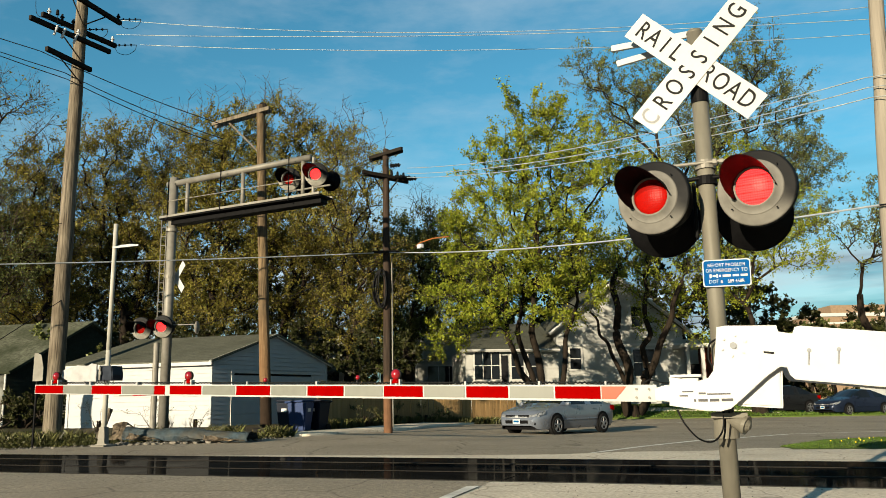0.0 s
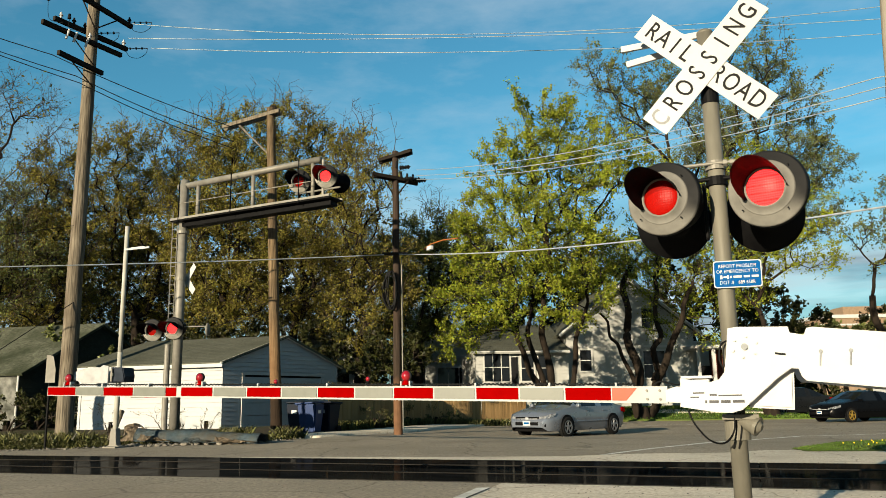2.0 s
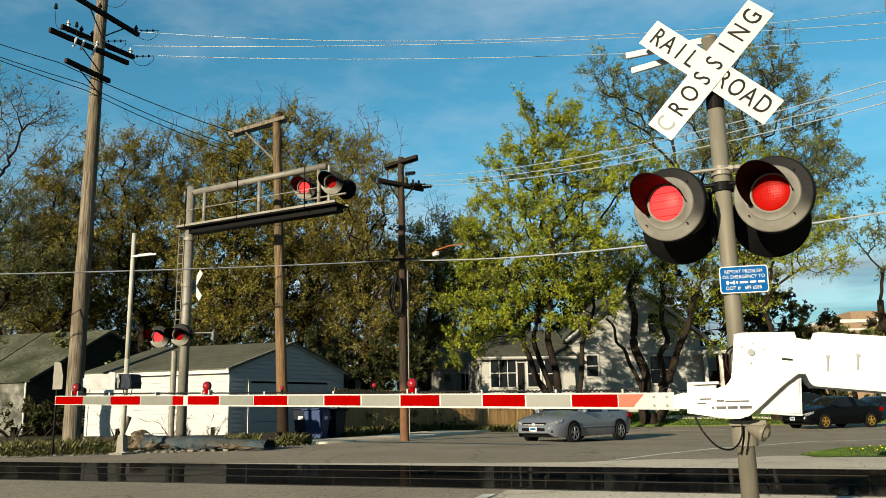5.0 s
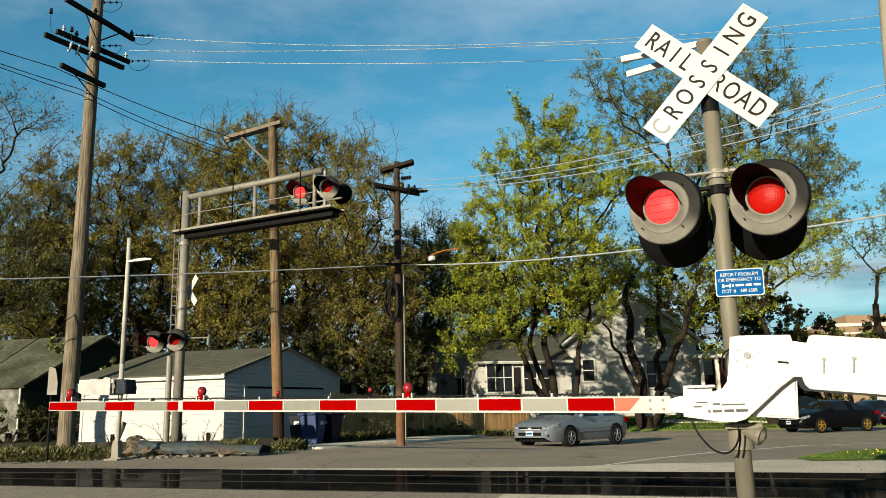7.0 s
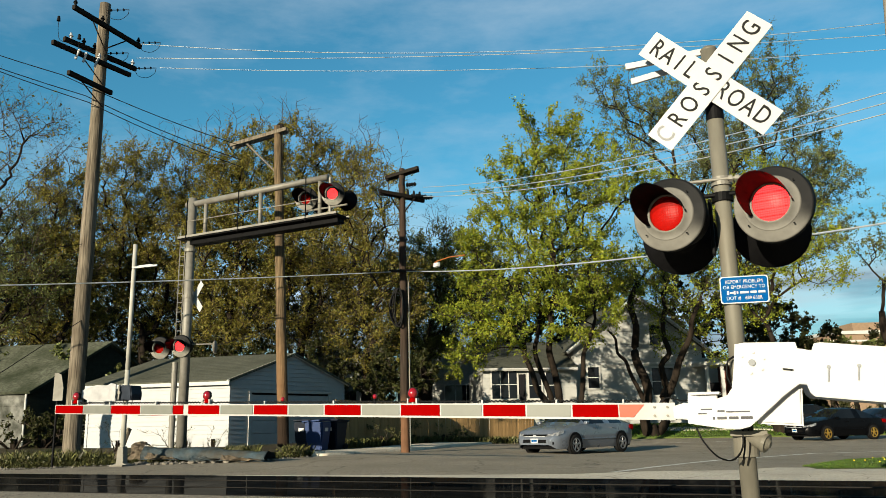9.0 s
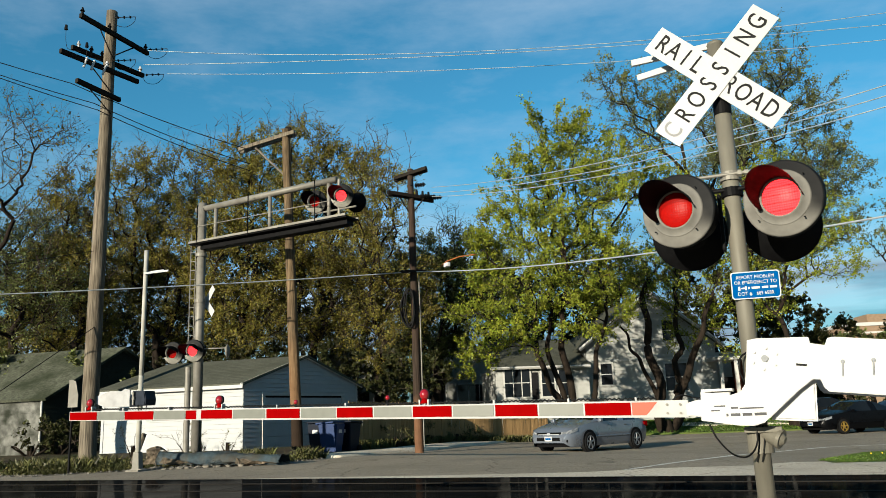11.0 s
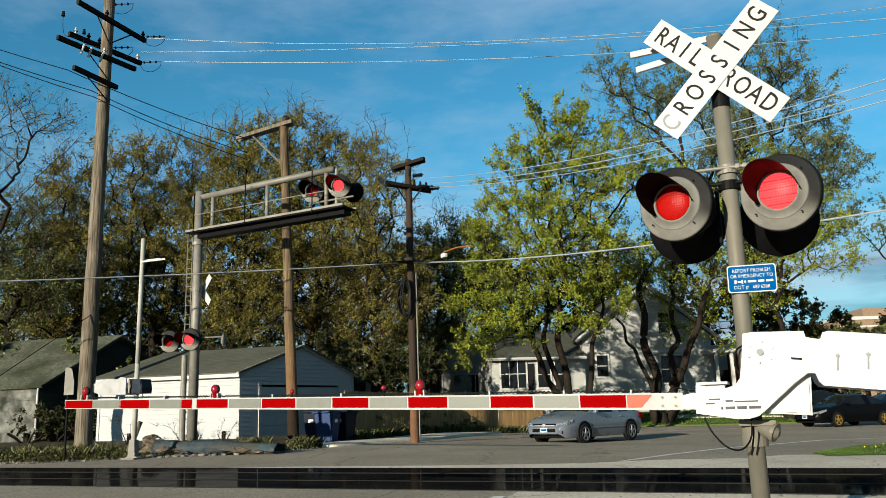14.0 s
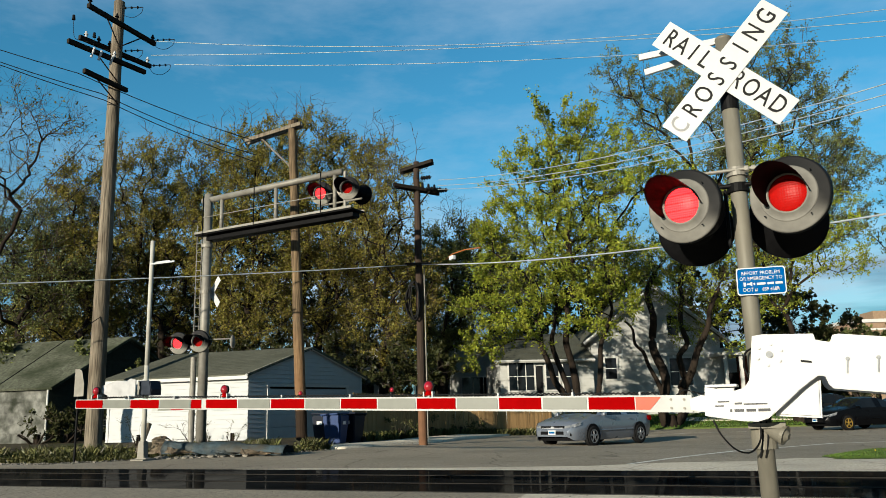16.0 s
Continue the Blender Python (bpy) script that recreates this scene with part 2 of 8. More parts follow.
PANEL = panel_material("tarred_crossing_panel")
RAIL = material("worn_rail_steel", (0.012, 0.0105, 0.009), 0.8, metal=0.0, vary=0.2, scale=5, spec=0.05)
PAINT_LINE = material("worn_road_paint", (0.5416, 0.5242, 0.4717), 0.8, vary=0.12, scale=14, dirt=(0.1693, 0.1557, 0.1354), dirt_scale=2.5, dirt_amount=0.6)
SOIL = material("yard_soil", (0.0525, 0.04022, 0.0254), 0.95, vary=0.3, scale=5, bump=0.7, bump_scale=25, dirt=(0.02625, 0.03718, 0.01093), dirt_scale=0.5, dirt_amount=0.8)
GRASS_GROUND = material("lawn_ground", (0.05078, 0.07786, 0.01485), 0.95, vary=0.35, scale=9, bump=0.6, bump_scale=40, dirt=(0.08124, 0.07447, 0.02708), dirt_scale=0.8)
GRASS = leaf_material("grass_blade", (0.05, 0.085, 0.012), (0.07, 0.1, 0.012), 0.35)
WEED = leaf_material("weed_leaf", (0.052, 0.052, 0.017), (0.045, 0.047, 0.011), 0.75)
DANDELION = material("dandelion_yellow", (0.504, 0.3696, 0.02016), 0.7)
LEAF_LIME = leaf_material("maple_leaf", (0.128, 0.146, 0.013), (0.13, 0.15, 0.008), 0.38)
LEAF_OLIVE = leaf_material("budding_leaf", (0.100, 0.087, 0.015), (0.082, 0.066, 0.008), 0.42)
LEAF_PALE = leaf_material("pale_bud", (0.075, 0.085, 0.026), (0.075, 0.085, 0.018), 0.55)
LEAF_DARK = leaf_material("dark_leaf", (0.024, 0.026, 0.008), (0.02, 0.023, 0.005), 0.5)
BARK = material("tree_bark", (0.012, 0.0088, 0.0062), 0.95, vary=0.4, scale=8, bump=0.8, bump_scale=20, stretch=(1, 1, 0.25))
TWIG = material("twig_bark", (0.03571, 0.02827, 0.02083), 0.95, vary=0.3, scale=5)
POLE_WOOD = material("weathered_pole_wood", (0.094, 0.080, 0.060), 0.9, vary=0.6, scale=26, bump=0.9, bump_scale=30, stretch=(1, 1, 0.06), dirt=(0.039, 0.02775, 0.01785), dirt_scale=0.9, dirt_amount=0.6)
POLE_DARK = material("dark_creosote_wood", (0.022, 0.016, 0.012), 0.9, vary=0.5, scale=22, bump=0.7, bump_scale=30, stretch=(1, 1, 0.06), dirt=(0.032, 0.02, 0.014), dirt_scale=0.5, dirt_amount=0.7)
POLE_RED = material("creosote_pole_wood", (0.094, 0.067, 0.038), 0.9, vary=0.6, scale=26, bump=0.9, bump_scale=30, stretch=(1, 1, 0.06), dirt=(0.01937, 0.01453, 0.0113), dirt_scale=0.5, dirt_amount=0.8)
def zoned(m, low, edge, color, above):
    """Another colour above or below a height on the thing, with a ragged edge."""
    n, l = m.node_tree.nodes, m.node_tree.links
    p = n["Principled BSDF"]
    old = p.inputs["Base Color"].links[0].from_socket
    tc, sep, no, sm, mr, mx, vr = (n.new("ShaderNode" + k) for k in ("TexCoord", "SeparateXYZ", "TexNoise", "Math", "MapRange", "Mix", "Mix"))
    no.inputs["Scale"].default_value, no.inputs["Detail"].default_value = 4.0, 5.0
    sm.operation, sm.inputs[1].default_value = "MULTIPLY_ADD", edge
    mr.inputs["From Min"].default_value, mr.inputs["From Max"].default_value = low, low + edge
    mr.inputs["To Min"].default_value, mr.inputs["To Max"].default_value = (0.0, 0.9) if above else (0.9, 0.0)
    mx.data_type = vr.data_type = "RGBA"
    vr.inputs[6].default_value, vr.inputs[7].default_value = (*[c * 0.55 for c in color], 1), (*[c * 1.35 for c in color], 1)
    l.new(tc.outputs["Object"], sep.inputs[0])
    l.new(tc.outputs["Object"], no.inputs["Vector"])
    l.new(no.outputs["Fac"], sm.inputs[0])
    l.new(sep.outputs["Z"], sm.inputs[2])
    l.new(sm.outputs[0], mr.inputs["Value"])
    l.new(mr.outputs["Result"], mx.inputs[0])
    l.new(no.outputs["Fac"], vr.inputs[0])
    l.new(old, mx.inputs[6])
    l.new(vr.outputs[2], mx.inputs[7])
    l.new(mx.outputs[2], p.inputs["Base Color"])


zoned(POLE_DARK, 1.7, 0.35, (0.094, 0.048, 0.026), False)
zoned(POLE_RED, 3.2, 2.5, (0.105, 0.060, 0.030), False)
zoned(POLE_RED, 1.2, 0.10, (0.008, 0.006, 0.005), False)
ARM_WOOD = material("dark_crossarm_wood", (0.01094, 0.00877, 0.006854), 0.9, vary=0.3, scale=9, stretch=(0.1, 1, 1))
STEEL = material("galvanised_steel", (0.1312, 0.125, 0.1094), 0.55, metal=0.25, vary=0.14, scale=7, dirt=(0.08434, 0.075, 0.05937), dirt_scale=1.6, dirt_amount=0.55, spec=0.12)
COOL_STEEL = material("bare_bright_steel", (0.13, 0.135, 0.14), 0.5, vary=0.2, scale=20, spec=0.2)
MAST_GREY = material("mast_aluminium", (0.09374, 0.08753, 0.07031), 0.55, metal=0.1, vary=0.2, scale=9, bump=0.1, stretch=(1, 1, 0.2), dirt=(0.075, 0.06875, 0.05312), dirt_scale=2.2, dirt_amount=0.5, spec=0.12)
WHITE_PAINT = material("white_gate_paint", (0.30, 0.295, 0.29), 0.4, vary=0.04, scale=5, dirt=(0.3387, 0.329, 0.3048), dirt_scale=3.5, dirt_amount=0.35, spec=0.12)
SIGN_WHITE = material("sign_white_sheeting", (0.2644, 0.2644, 0.2615), 0.35, vary=0.03, scale=30, spec=0.12)
SIGN_BLACK = material("sign_black_letter", (0.003, 0.003, 0.003), 0.6, vary=0.2, scale=30, spec=0.1)
FADED = material("faded_letter", (0.14, 0.14, 0.14), 0.6, vary=0.1, scale=30, spec=0.12)
SIGN_BLUE = material("sign_blue_sheeting", (0.002, 0.042, 0.14), 0.8, vary=0.06, scale=20, spec=0.0)
ARM_WHITE = material("gate_arm_white", (0.2387, 0.2395, 0.2335), 0.45, vary=0.06, scale=8, dirt=(0.1389, 0.1347, 0.1238), dirt_scale=3, dirt_amount=0.4, spec=0.12)
ARM_RED = material("gate_arm_red_sheeting", (0.135, 0.0004, 0.0006), 0.6, vary=0.08, scale=12, spec=0.0)
ARM_ORANGE = material("gate_arm_faded_red", (0.2661, 0.04032, 0.01814), 0.45, vary=0.1, scale=12, spec=0.12)
ARM_GREY = material("gate_arm_grey_sheeting", (0.09374, 0.09685, 0.08434), 0.4, vary=0.06, scale=12, spec=0.12)
BLACK = material("black_hood_paint", (0.00296, 0.00296, 0.0032), 0.55, vary=0.3, scale=10, spec=0.04)
def faded_shaded_plate(name, grey, black, size, bare=0.8):
    """Black paint, faded grey below, to one side and round the lens; the black also paints in the hood's shadow."""
    m = material(name, grey, 0.6, vary=0.16, scale=9, dirt=[c * 0.62 for c in grey], dirt_scale=6.0, dirt_amount=0.5, spec=0.12)
    n, l = m.node_tree.nodes, m.node_tree.links
    p = n["Principled BSDF"]
    old = p.inputs["Base Color"].links[0].from_socket
    tc, dot, mr, ln, ring, top, mx, no, add = (n.new("ShaderNode" + k) for k in ("TexCoord", "VectorMath", "MapRange", "VectorMath", "MapRange", "Math", "Mix", "TexNoise", "MixRGB"))
    dot.operation, ln.operation, top.operation, mx.data_type = "DOT_PRODUCT", "LENGTH", "MAXIMUM", "RGBA"
    # fixed direction: hood shadow painted black at upper right, grey at lower left
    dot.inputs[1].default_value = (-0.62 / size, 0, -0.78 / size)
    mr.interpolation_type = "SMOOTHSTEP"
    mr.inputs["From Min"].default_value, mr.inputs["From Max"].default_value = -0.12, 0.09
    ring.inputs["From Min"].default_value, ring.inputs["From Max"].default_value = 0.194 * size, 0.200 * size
    ring.inputs["To Min"].default_value, ring.inputs["To Max"].default_value = bare, 0.0
    no.inputs["Scale"].default_value, no.inputs["Detail"].default_value = 5.0 / size, 4.0
    add.blend_type, add.inputs[0].default_value = "LINEAR_LIGHT", 0.05
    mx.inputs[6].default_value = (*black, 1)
    l.new(tc.outputs["Object"], no.inputs["Vector"])
    l.new(tc.outputs["Object"], add.inputs[1])
    l.new(no.outputs["Color"], add.inputs[2])
    l.new(add.outputs[0], dot.inputs[0])
    l.new(tc.outputs["Object"], ln.inputs[0])
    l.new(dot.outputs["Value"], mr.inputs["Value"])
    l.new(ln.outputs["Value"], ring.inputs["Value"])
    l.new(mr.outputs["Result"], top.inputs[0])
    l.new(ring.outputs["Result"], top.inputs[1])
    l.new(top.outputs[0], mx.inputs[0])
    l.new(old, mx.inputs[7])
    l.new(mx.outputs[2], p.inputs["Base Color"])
    return m


LAMP_GREY = faded_shaded_plate("faded_shaded_lamp_plate", (0.106, 0.101, 0.089), (0.005, 0.005, 0.005), 1.06)
RUBBER = material("black_cable", (0.00373, 0.00373, 0.00373), 0.6)
WIRE_PALE = material("bright_wire", (0.2016, 0.2167, 0.2218), 0.45, metal=0.2)
PORCELAIN = material("white_insulator", (0.3024, 0.3024, 0.3024), 0.25, spec=0.5)
LAMP_DARK = faded_shaded_plate("far_faded_shaded_lamp_plate", (0.16, 0.153, 0.132), (0.004, 0.004, 0.004), 1.18, 0.1)
# weathered paint; its dark blotches also stand in for dappled tree shade
WEATHERED_SHADED = material("weathered_shaded_shed_paint", (0.085, 0.085, 0.076), 0.85, vary=0.5, scale=3, bump=0.4, dirt=(0.012, 0.014, 0.009), dirt_scale=1.4, dirt_amount=1.0, spec=0.1)
# dirty gable boards, darkened in colour for the tree shade on that side
SHADED_BOARDS = material("shaded_shed_boards", (0.01764, 0.02016, 0.01512), 0.85, vary=0.2, scale=5)
NUMBER_GREY = material("grey_stencil", (0.05, 0.05, 0.05156), 0.6)
LENS = lens_material("red_lens")
FILL_BARREL = material("red_fill_reflector", (0.30, 0.010, 0.009), 0.5, vary=0.1, scale=20)
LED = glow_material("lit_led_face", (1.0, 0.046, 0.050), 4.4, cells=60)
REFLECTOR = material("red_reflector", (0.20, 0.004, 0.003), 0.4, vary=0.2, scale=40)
SMALL_RED = material("red_arm_lamp_lens", (0.1512, 0.002016, 0.00504), 0.22, vary=0.1, scale=20, coat=0.5, spec=0.5)
SIDING_GREY = material("grey_house_siding", (0.2343, 0.2343, 0.2198), 0.75, vary=0.08, scale=3, dirt=(0.1817, 0.1817, 0.1641), dirt_scale=0.8, per_object=0.05, spec=0.12)
SIDING_WHITE = material("white_house_siding", (0.2822, 0.2822, 0.2742), 0.7, vary=0.05, scale=3, per_object=0.04, spec=0.12)
GARAGE_WHITE = material("white_garage_siding", (0.257, 0.2622, 0.2622), 0.6, vary=0.04, scale=3, per_object=0.03, spec=0.12)
TRIM_WHITE = material("white_trim", (0.3024, 0.2984, 0.2822), 0.6, vary=0.06, scale=4)
SHINGLE = material("asphalt_shingle", (0.05569, 0.05712, 0.04427), 0.9, vary=0.3, scale=12, bump=0.5, bump_scale=25, dirt=(0.02656, 0.02878, 0.01992), dirt_scale=0.8, per_object=0.15)
# moss tint; the dark patches also paint the tree shadows on this roof
MOSSY_SHADED = material("mossy_shaded_shingle", (0.050, 0.053, 0.038), 0.95, vary=0.45, scale=7, bump=0.6, bump_scale=18, dirt=(0.014, 0.018, 0.009), dirt_scale=0.55, dirt_amount=1.0)
BRICK_FAR = material("tan_brick", (0.1531, 0.1058, 0.06927), 0.85, vary=0.12, scale=2)
BRICK_RED = material("red_brick", (0.0625, 0.01719, 0.01094), 0.85, vary=0.25, scale=8)
FENCE_WOOD = material("cedar_fence", (0.1931, 0.1213, 0.05343), 0.85, vary=0.2, scale=6, stretch=(1, 1, 0.1), per_object=0.12)
GLASS_DARK = glass_material("window_glass")
CAR_GLASS = glass_material("car_glass", (0.004, 0.005, 0.006), 0.03, 1.28)
DARK_ROOM = material("dark_interior", (0.00625, 0.00625, 0.006854), 0.9)
TYRE = material("tyre_rubber", (0.005645, 0.005645, 0.005645), 0.85)
ALLOY = material("silver_alloy", (0.1719, 0.1719, 0.175), 0.35, metal=0.7, spec=0.5)
GOLD = material("gold_alloy", (0.25, 0.1532, 0.02419), 0.35, metal=0.5, spec=0.5)
CHROME = material("headlamp_clear_cover", (0.24, 0.245, 0.25), 0.2, metal=0.2, coat=0.5, spec=0.5)
BIN_BLUE = material("blue_bin_plastic", (0.004, 0.016, 0.06), 0.5, vary=0.15, scale=6, spec=0.2)
BIN_DARK = material("dark_bin_plastic", (0.002, 0.004, 0.010), 0.5, vary=0.15, scale=6, spec=0.12)
GREEN_METAL = material("painted_green_steel", (0.05, 0.072, 0.085), 0.55, vary=0.4, scale=6, bump=0.3, bump_scale=9, dirt=(0.075, 0.066, 0.050), dirt_scale=2.4, dirt_amount=0.8)
RUSTED_EDGE = material("bleached_rusty_steel", (0.17, 0.135, 0.095), 0.8, vary=0.4, scale=9, bump=0.4, bump_scale=14, dirt=(0.05, 0.04, 0.03), dirt_scale=4.0, dirt_amount=0.8)
STONE = material("rubble_stone", (0.11, 0.1, 0.08336), 0.9, vary=0.25, scale=6, bump=0.5)


def car_paint(name, color, metal=0.4, coat=0.6):
    return material(name, color, 0.30, metal=metal, vary=0.05, scale=3, coat=coat, spec=0.5 if coat > 0.3 else 0.06)


# ---- builders ----
def part(name, bm, mat, parent=None, label="", smooth=False):
    me = bpy.data.meshes.new(name)
    bmesh.ops.recalc_face_normals(bm, faces=bm.faces)
    if smooth:
        for f in bm.faces:
            f.smooth = True
    bm.to_mesh(me)
    bm.free()
    me.materials.append(mat)
    ob = new(name, me)
    ob.parent = parent
    if label:
        ob["label"] = label
    return ob


def mesh_part(name, verts, faces, mat, parent=None, smooth=False):
    me = bpy.data.meshes.new(name)
    used = sorted({i for f in faces for i in f})
    if len(used) < len(verts):
        order = {v: i for i, v in enumerate(used)}
        verts, faces = [verts[i] for i in used], [tuple(order[i] for i in f) for f in faces]
    me.from_pydata(verts, [], faces)
    me.materials.append(mat)
    if smooth:
        me.polygons.foreach_set("use_smooth", [True] * len(me.polygons))
    ob = new(name, me)
    ob.parent = parent
    return ob


def thing(name, m, label, category, group="", kind=""):
    ob = new(name)
    ob.empty_display_size = 0.1
    ob.matrix_basis = m
    return tagged(ob, label, category, group, kind)


def box(bm, c, s, m=None, bevel=0.0):
    made = bmesh.ops.create_cube(bm, size=1.0, matrix=(m or Matrix()) @ Matrix.Translation(c) @ Matrix.Diagonal((*s, 1)))
    if bevel:
        edges = list({e for v in made["verts"] for e in v.link_edges})
        bmesh.ops.bevel(bm, geom=edges, offset=bevel, segments=2, affect="EDGES", profile=0.6)
    return bm


def rod(bm, a, b, r0, r1=None, seg=10, caps=True):
    a, b = Vector(a), Vector(b)
    d = b - a
    m = Matrix.Translation((a + b) / 2) @ d.to_track_quat("Z", "Y").to_matrix().to_4x4()
    bmesh.ops.create_cone(bm, cap_ends=caps, segments=seg, radius1=r0, radius2=r0 if r1 is None else r1, depth=d.length, matrix=m)
    return bm


def ball(bm, c, r, seg=12, squash=(1, 1, 1)):
    bmesh.ops.create_uvsphere(bm, u_segments=seg, v_segments=max(6, seg // 2), radius=1, matrix=Matrix.Translation(c) @ Matrix.Diagonal((r * squash[0], r * squash[1], r * squash[2], 1)))
    return bm


def beam(bm, a, b, w, h, bevel=0.004):
    """A square bar from a to b, w across and h high."""
    a, b = Vector(a), Vector(b)
    m = Matrix.Translation((a + b) / 2) @ (b - a).to_track_quat("X", "Z").to_matrix().to_4x4()
    return box(bm, (0, 0, 0), ((b - a).length, w, h), m, bevel)


def plate(bm, outline, y0, y1, bevel=0.0):
    """A plate: an outline in x and z, thick from y0 to y1."""
    front = [bm.verts.new((x, y0, z)) for x, z in outline]
    back = [bm.verts.new((x, y1, z)) for x, z in outline]
    faces = [bm.faces.new(front), bm.faces.new(back[::-1])]
    for i in range(len(outline)):
        j = (i + 1) % len(outline)
        faces.append(bm.faces.new((front[j], front[i], back[i], back[j])))
    if bevel:
        bmesh.ops.recalc_face_normals(bm, faces=faces)
        edges = [e for e in faces[0].edges] + [e for e in faces[1].edges]
        bmesh.ops.bevel(bm, geom=edges, offset=bevel, segments=2, affect="EDGES")
    return bm


def spin(bm, profile, seg=32, m=None):
    """A solid of revolution round the local y axis: profile of (radius, y), open at its ends."""
    m = m or Matrix()
    rings = []
    for r, y in profile:
        rings.append([bm.verts.new(m @ Vector((r * math.cos(2 * math.pi * k / seg), y, r * math.sin(2 * math.pi * k / seg)))) for k in range(seg)])
    for a, b in zip(rings, rings[1:]):
        for k in range(seg):
            bm.faces.new((a[k], a[(k + 1) % seg], b[(k + 1) % seg], b[k]))
    return rings


def smooth_path(pts, n=6):
    """Points on a smooth line through the given ones."""
    q = [Vector(p) for p in pts]
    q = [q[0] * 2 - q[1]] + q + [q[-1] * 2 - q[-2]]
    out = []
    for i in range(1, len(q) - 2):
        for k in range(n):
            t = k / n
            out.append(0.5 * (2 * q[i] + (q[i + 1] - q[i - 1]) * t + (2 * q[i - 1] - 5 * q[i] + 4 * q[i + 1] - q[i + 2]) * t * t + (3 * q[i] - q[i - 1] - 3 * q[i + 1] + q[i + 2]) * t ** 3))
    return out + [q[-2]]


def tube(name, points, r, mat, parent=None, seg=6):
    """A round cable through points."""
    pts = [Vector(p) for p in points]
    verts, faces = [], []
    for i, p in enumerate(pts):
        d = (pts[min(i + 1, len(pts) - 1)] - pts[max(i - 1, 0)]).normalized()
        side = d.cross(Vector((0.013, 0.02, 1))).normalized()
        up = side.cross(d)
        for k in range(seg):
            a = 2 * math.pi * k / seg
            verts.append(p + r * (math.cos(a) * side + math.sin(a) * up))
    for i in range(len(pts) - 1):
        for k in range(seg):
            faces.append((i * seg + k, i * seg + (k + 1) % seg, (i + 1) * seg + (k + 1) % seg, (i + 1) * seg + k))
    return mesh_part(name, verts, faces, mat, parent, True)


def sag(a, b, drop, n=24):
    a, b = Vector(a), Vector(b)
    return [a.lerp(b, i / n) - Vector((0, 0, drop * 4 * (i / n) * (1 - i / n))) for i in range(n + 1)]


def letters(body, size, mat, parent, m, name="lettering", depth=0.002, squeeze=1.0, bold=0.0):
    cu = bpy.data.curves.new(name, "FONT")
    cu.body, cu.size, cu.extrude, cu.align_x, cu.align_y = body, size, depth, "CENTER", "CENTER"
    cu.resolution_u, cu.offset = 3, bold
    tmp = bpy.data.objects.new(name, cu)
    me = bpy.data.meshes.new_from_object(tmp)
    bpy.data.objects.remove(tmp)
    me.transform(Matrix.Diagonal((squeeze, 1, 1, 1)))
    me.materials.clear()
    me.materials.append(mat)
    ob = new(name, me)
    ob.parent = parent
    ob.matrix_basis = m
    return ob


FACING = Matrix.Rotation(radians(90), 4, "X")      # text upright, read from -y


# ---- the ground ----
TURN = radians(20)
AWAY = Vector((math.sin(TURN), math.cos(TURN), 0))   # across the track
ALONG = Vector((math.cos(TURN), -math.sin(TURN), 0))  # along the track


def ease(a, b, q):
    k = min(max((q - a) / (b - a), 0.0), 1.0)
    return k * k * (3 - 2 * k)


def gz(x, y):
    """The height of the ground: the track lies on a low hump, and the yard rises to the house."""
    v = x * AWAY.x + y * AWAY.y
    w = ease(-7, 6, x)
    yard = 0.75 * ease(46.0, 53.0, y) * ease(1.0, 6.0, x) * (1 - ease(17.5, 21.5, x))
    return ease(3, 9, v) * 0.35 + ease(15, 32, v) * (0.15 * (1 - w) - 0.2 * w) + yard


def track_xy(u, v):
    p = ALONG * u + AWAY * v
    return (p.x, p.y)


def sheet(name, outline, lift, mat, label, category, step=1.5, thick=0.0, kind="structure"):
    """A paved or planted patch that follows the ground."""
    bm = bmesh.new()
    bm.faces.new([bm.verts.new((x, y, 0)) for x, y in outline])
    xs, ys = [p[0] for p in outline], [p[1] for p in outline]
    for axis, lo, hi in ((Vector((1, 0, 0)), min(xs), max(xs)), (Vector((0, 1, 0)), min(ys), max(ys))):
        q = lo + step
        while q < hi:
            bmesh.ops.bisect_plane(bm, geom=bm.verts[:] + bm.edges[:] + bm.faces[:], plane_co=axis * q, plane_no=axis)
            q += step
    if thick:
        rim = [e for e in bm.edges if e.is_boundary]
        skirt = bmesh.ops.extrude_edge_only(bm, edges=rim)
        low = {v for v in skirt["geom"] if isinstance(v, bmesh.types.BMVert)}
    else:
        low = set()
    for v in bm.verts:
        v.co.z = gz(v.co.x, v.co.y) + lift - (thick if v in low else 0)
    ob = part(name, bm, mat, None, "", True)
    return tagged(ob, label, category, "", kind)


def axis_steps():
    steps = [-900, -400, -200, -120, -80, -60] + [-48 + 2 * k for k in range(55)] + [70, 90, 130, 220, 420, 900, 2500]
    return sorted(set(steps))


gx, gy = axis_steps(), axis_steps()
ground = mesh_part("ground", [(x, y, gz(x, y) - 0.02) for y in gy for x in gx],
                   [(j * len(gx) + i, j * len(gx) + i + 1, (j + 1) * len(gx) + i + 1, (j + 1) * len(gx) + i)
                    for j in range(len(gy) - 1) for i in range(len(gx) - 1)], SOIL, None, True)
tagged(ground, "bare brown soil and thin grass of the yards", "ground", "", "structure")

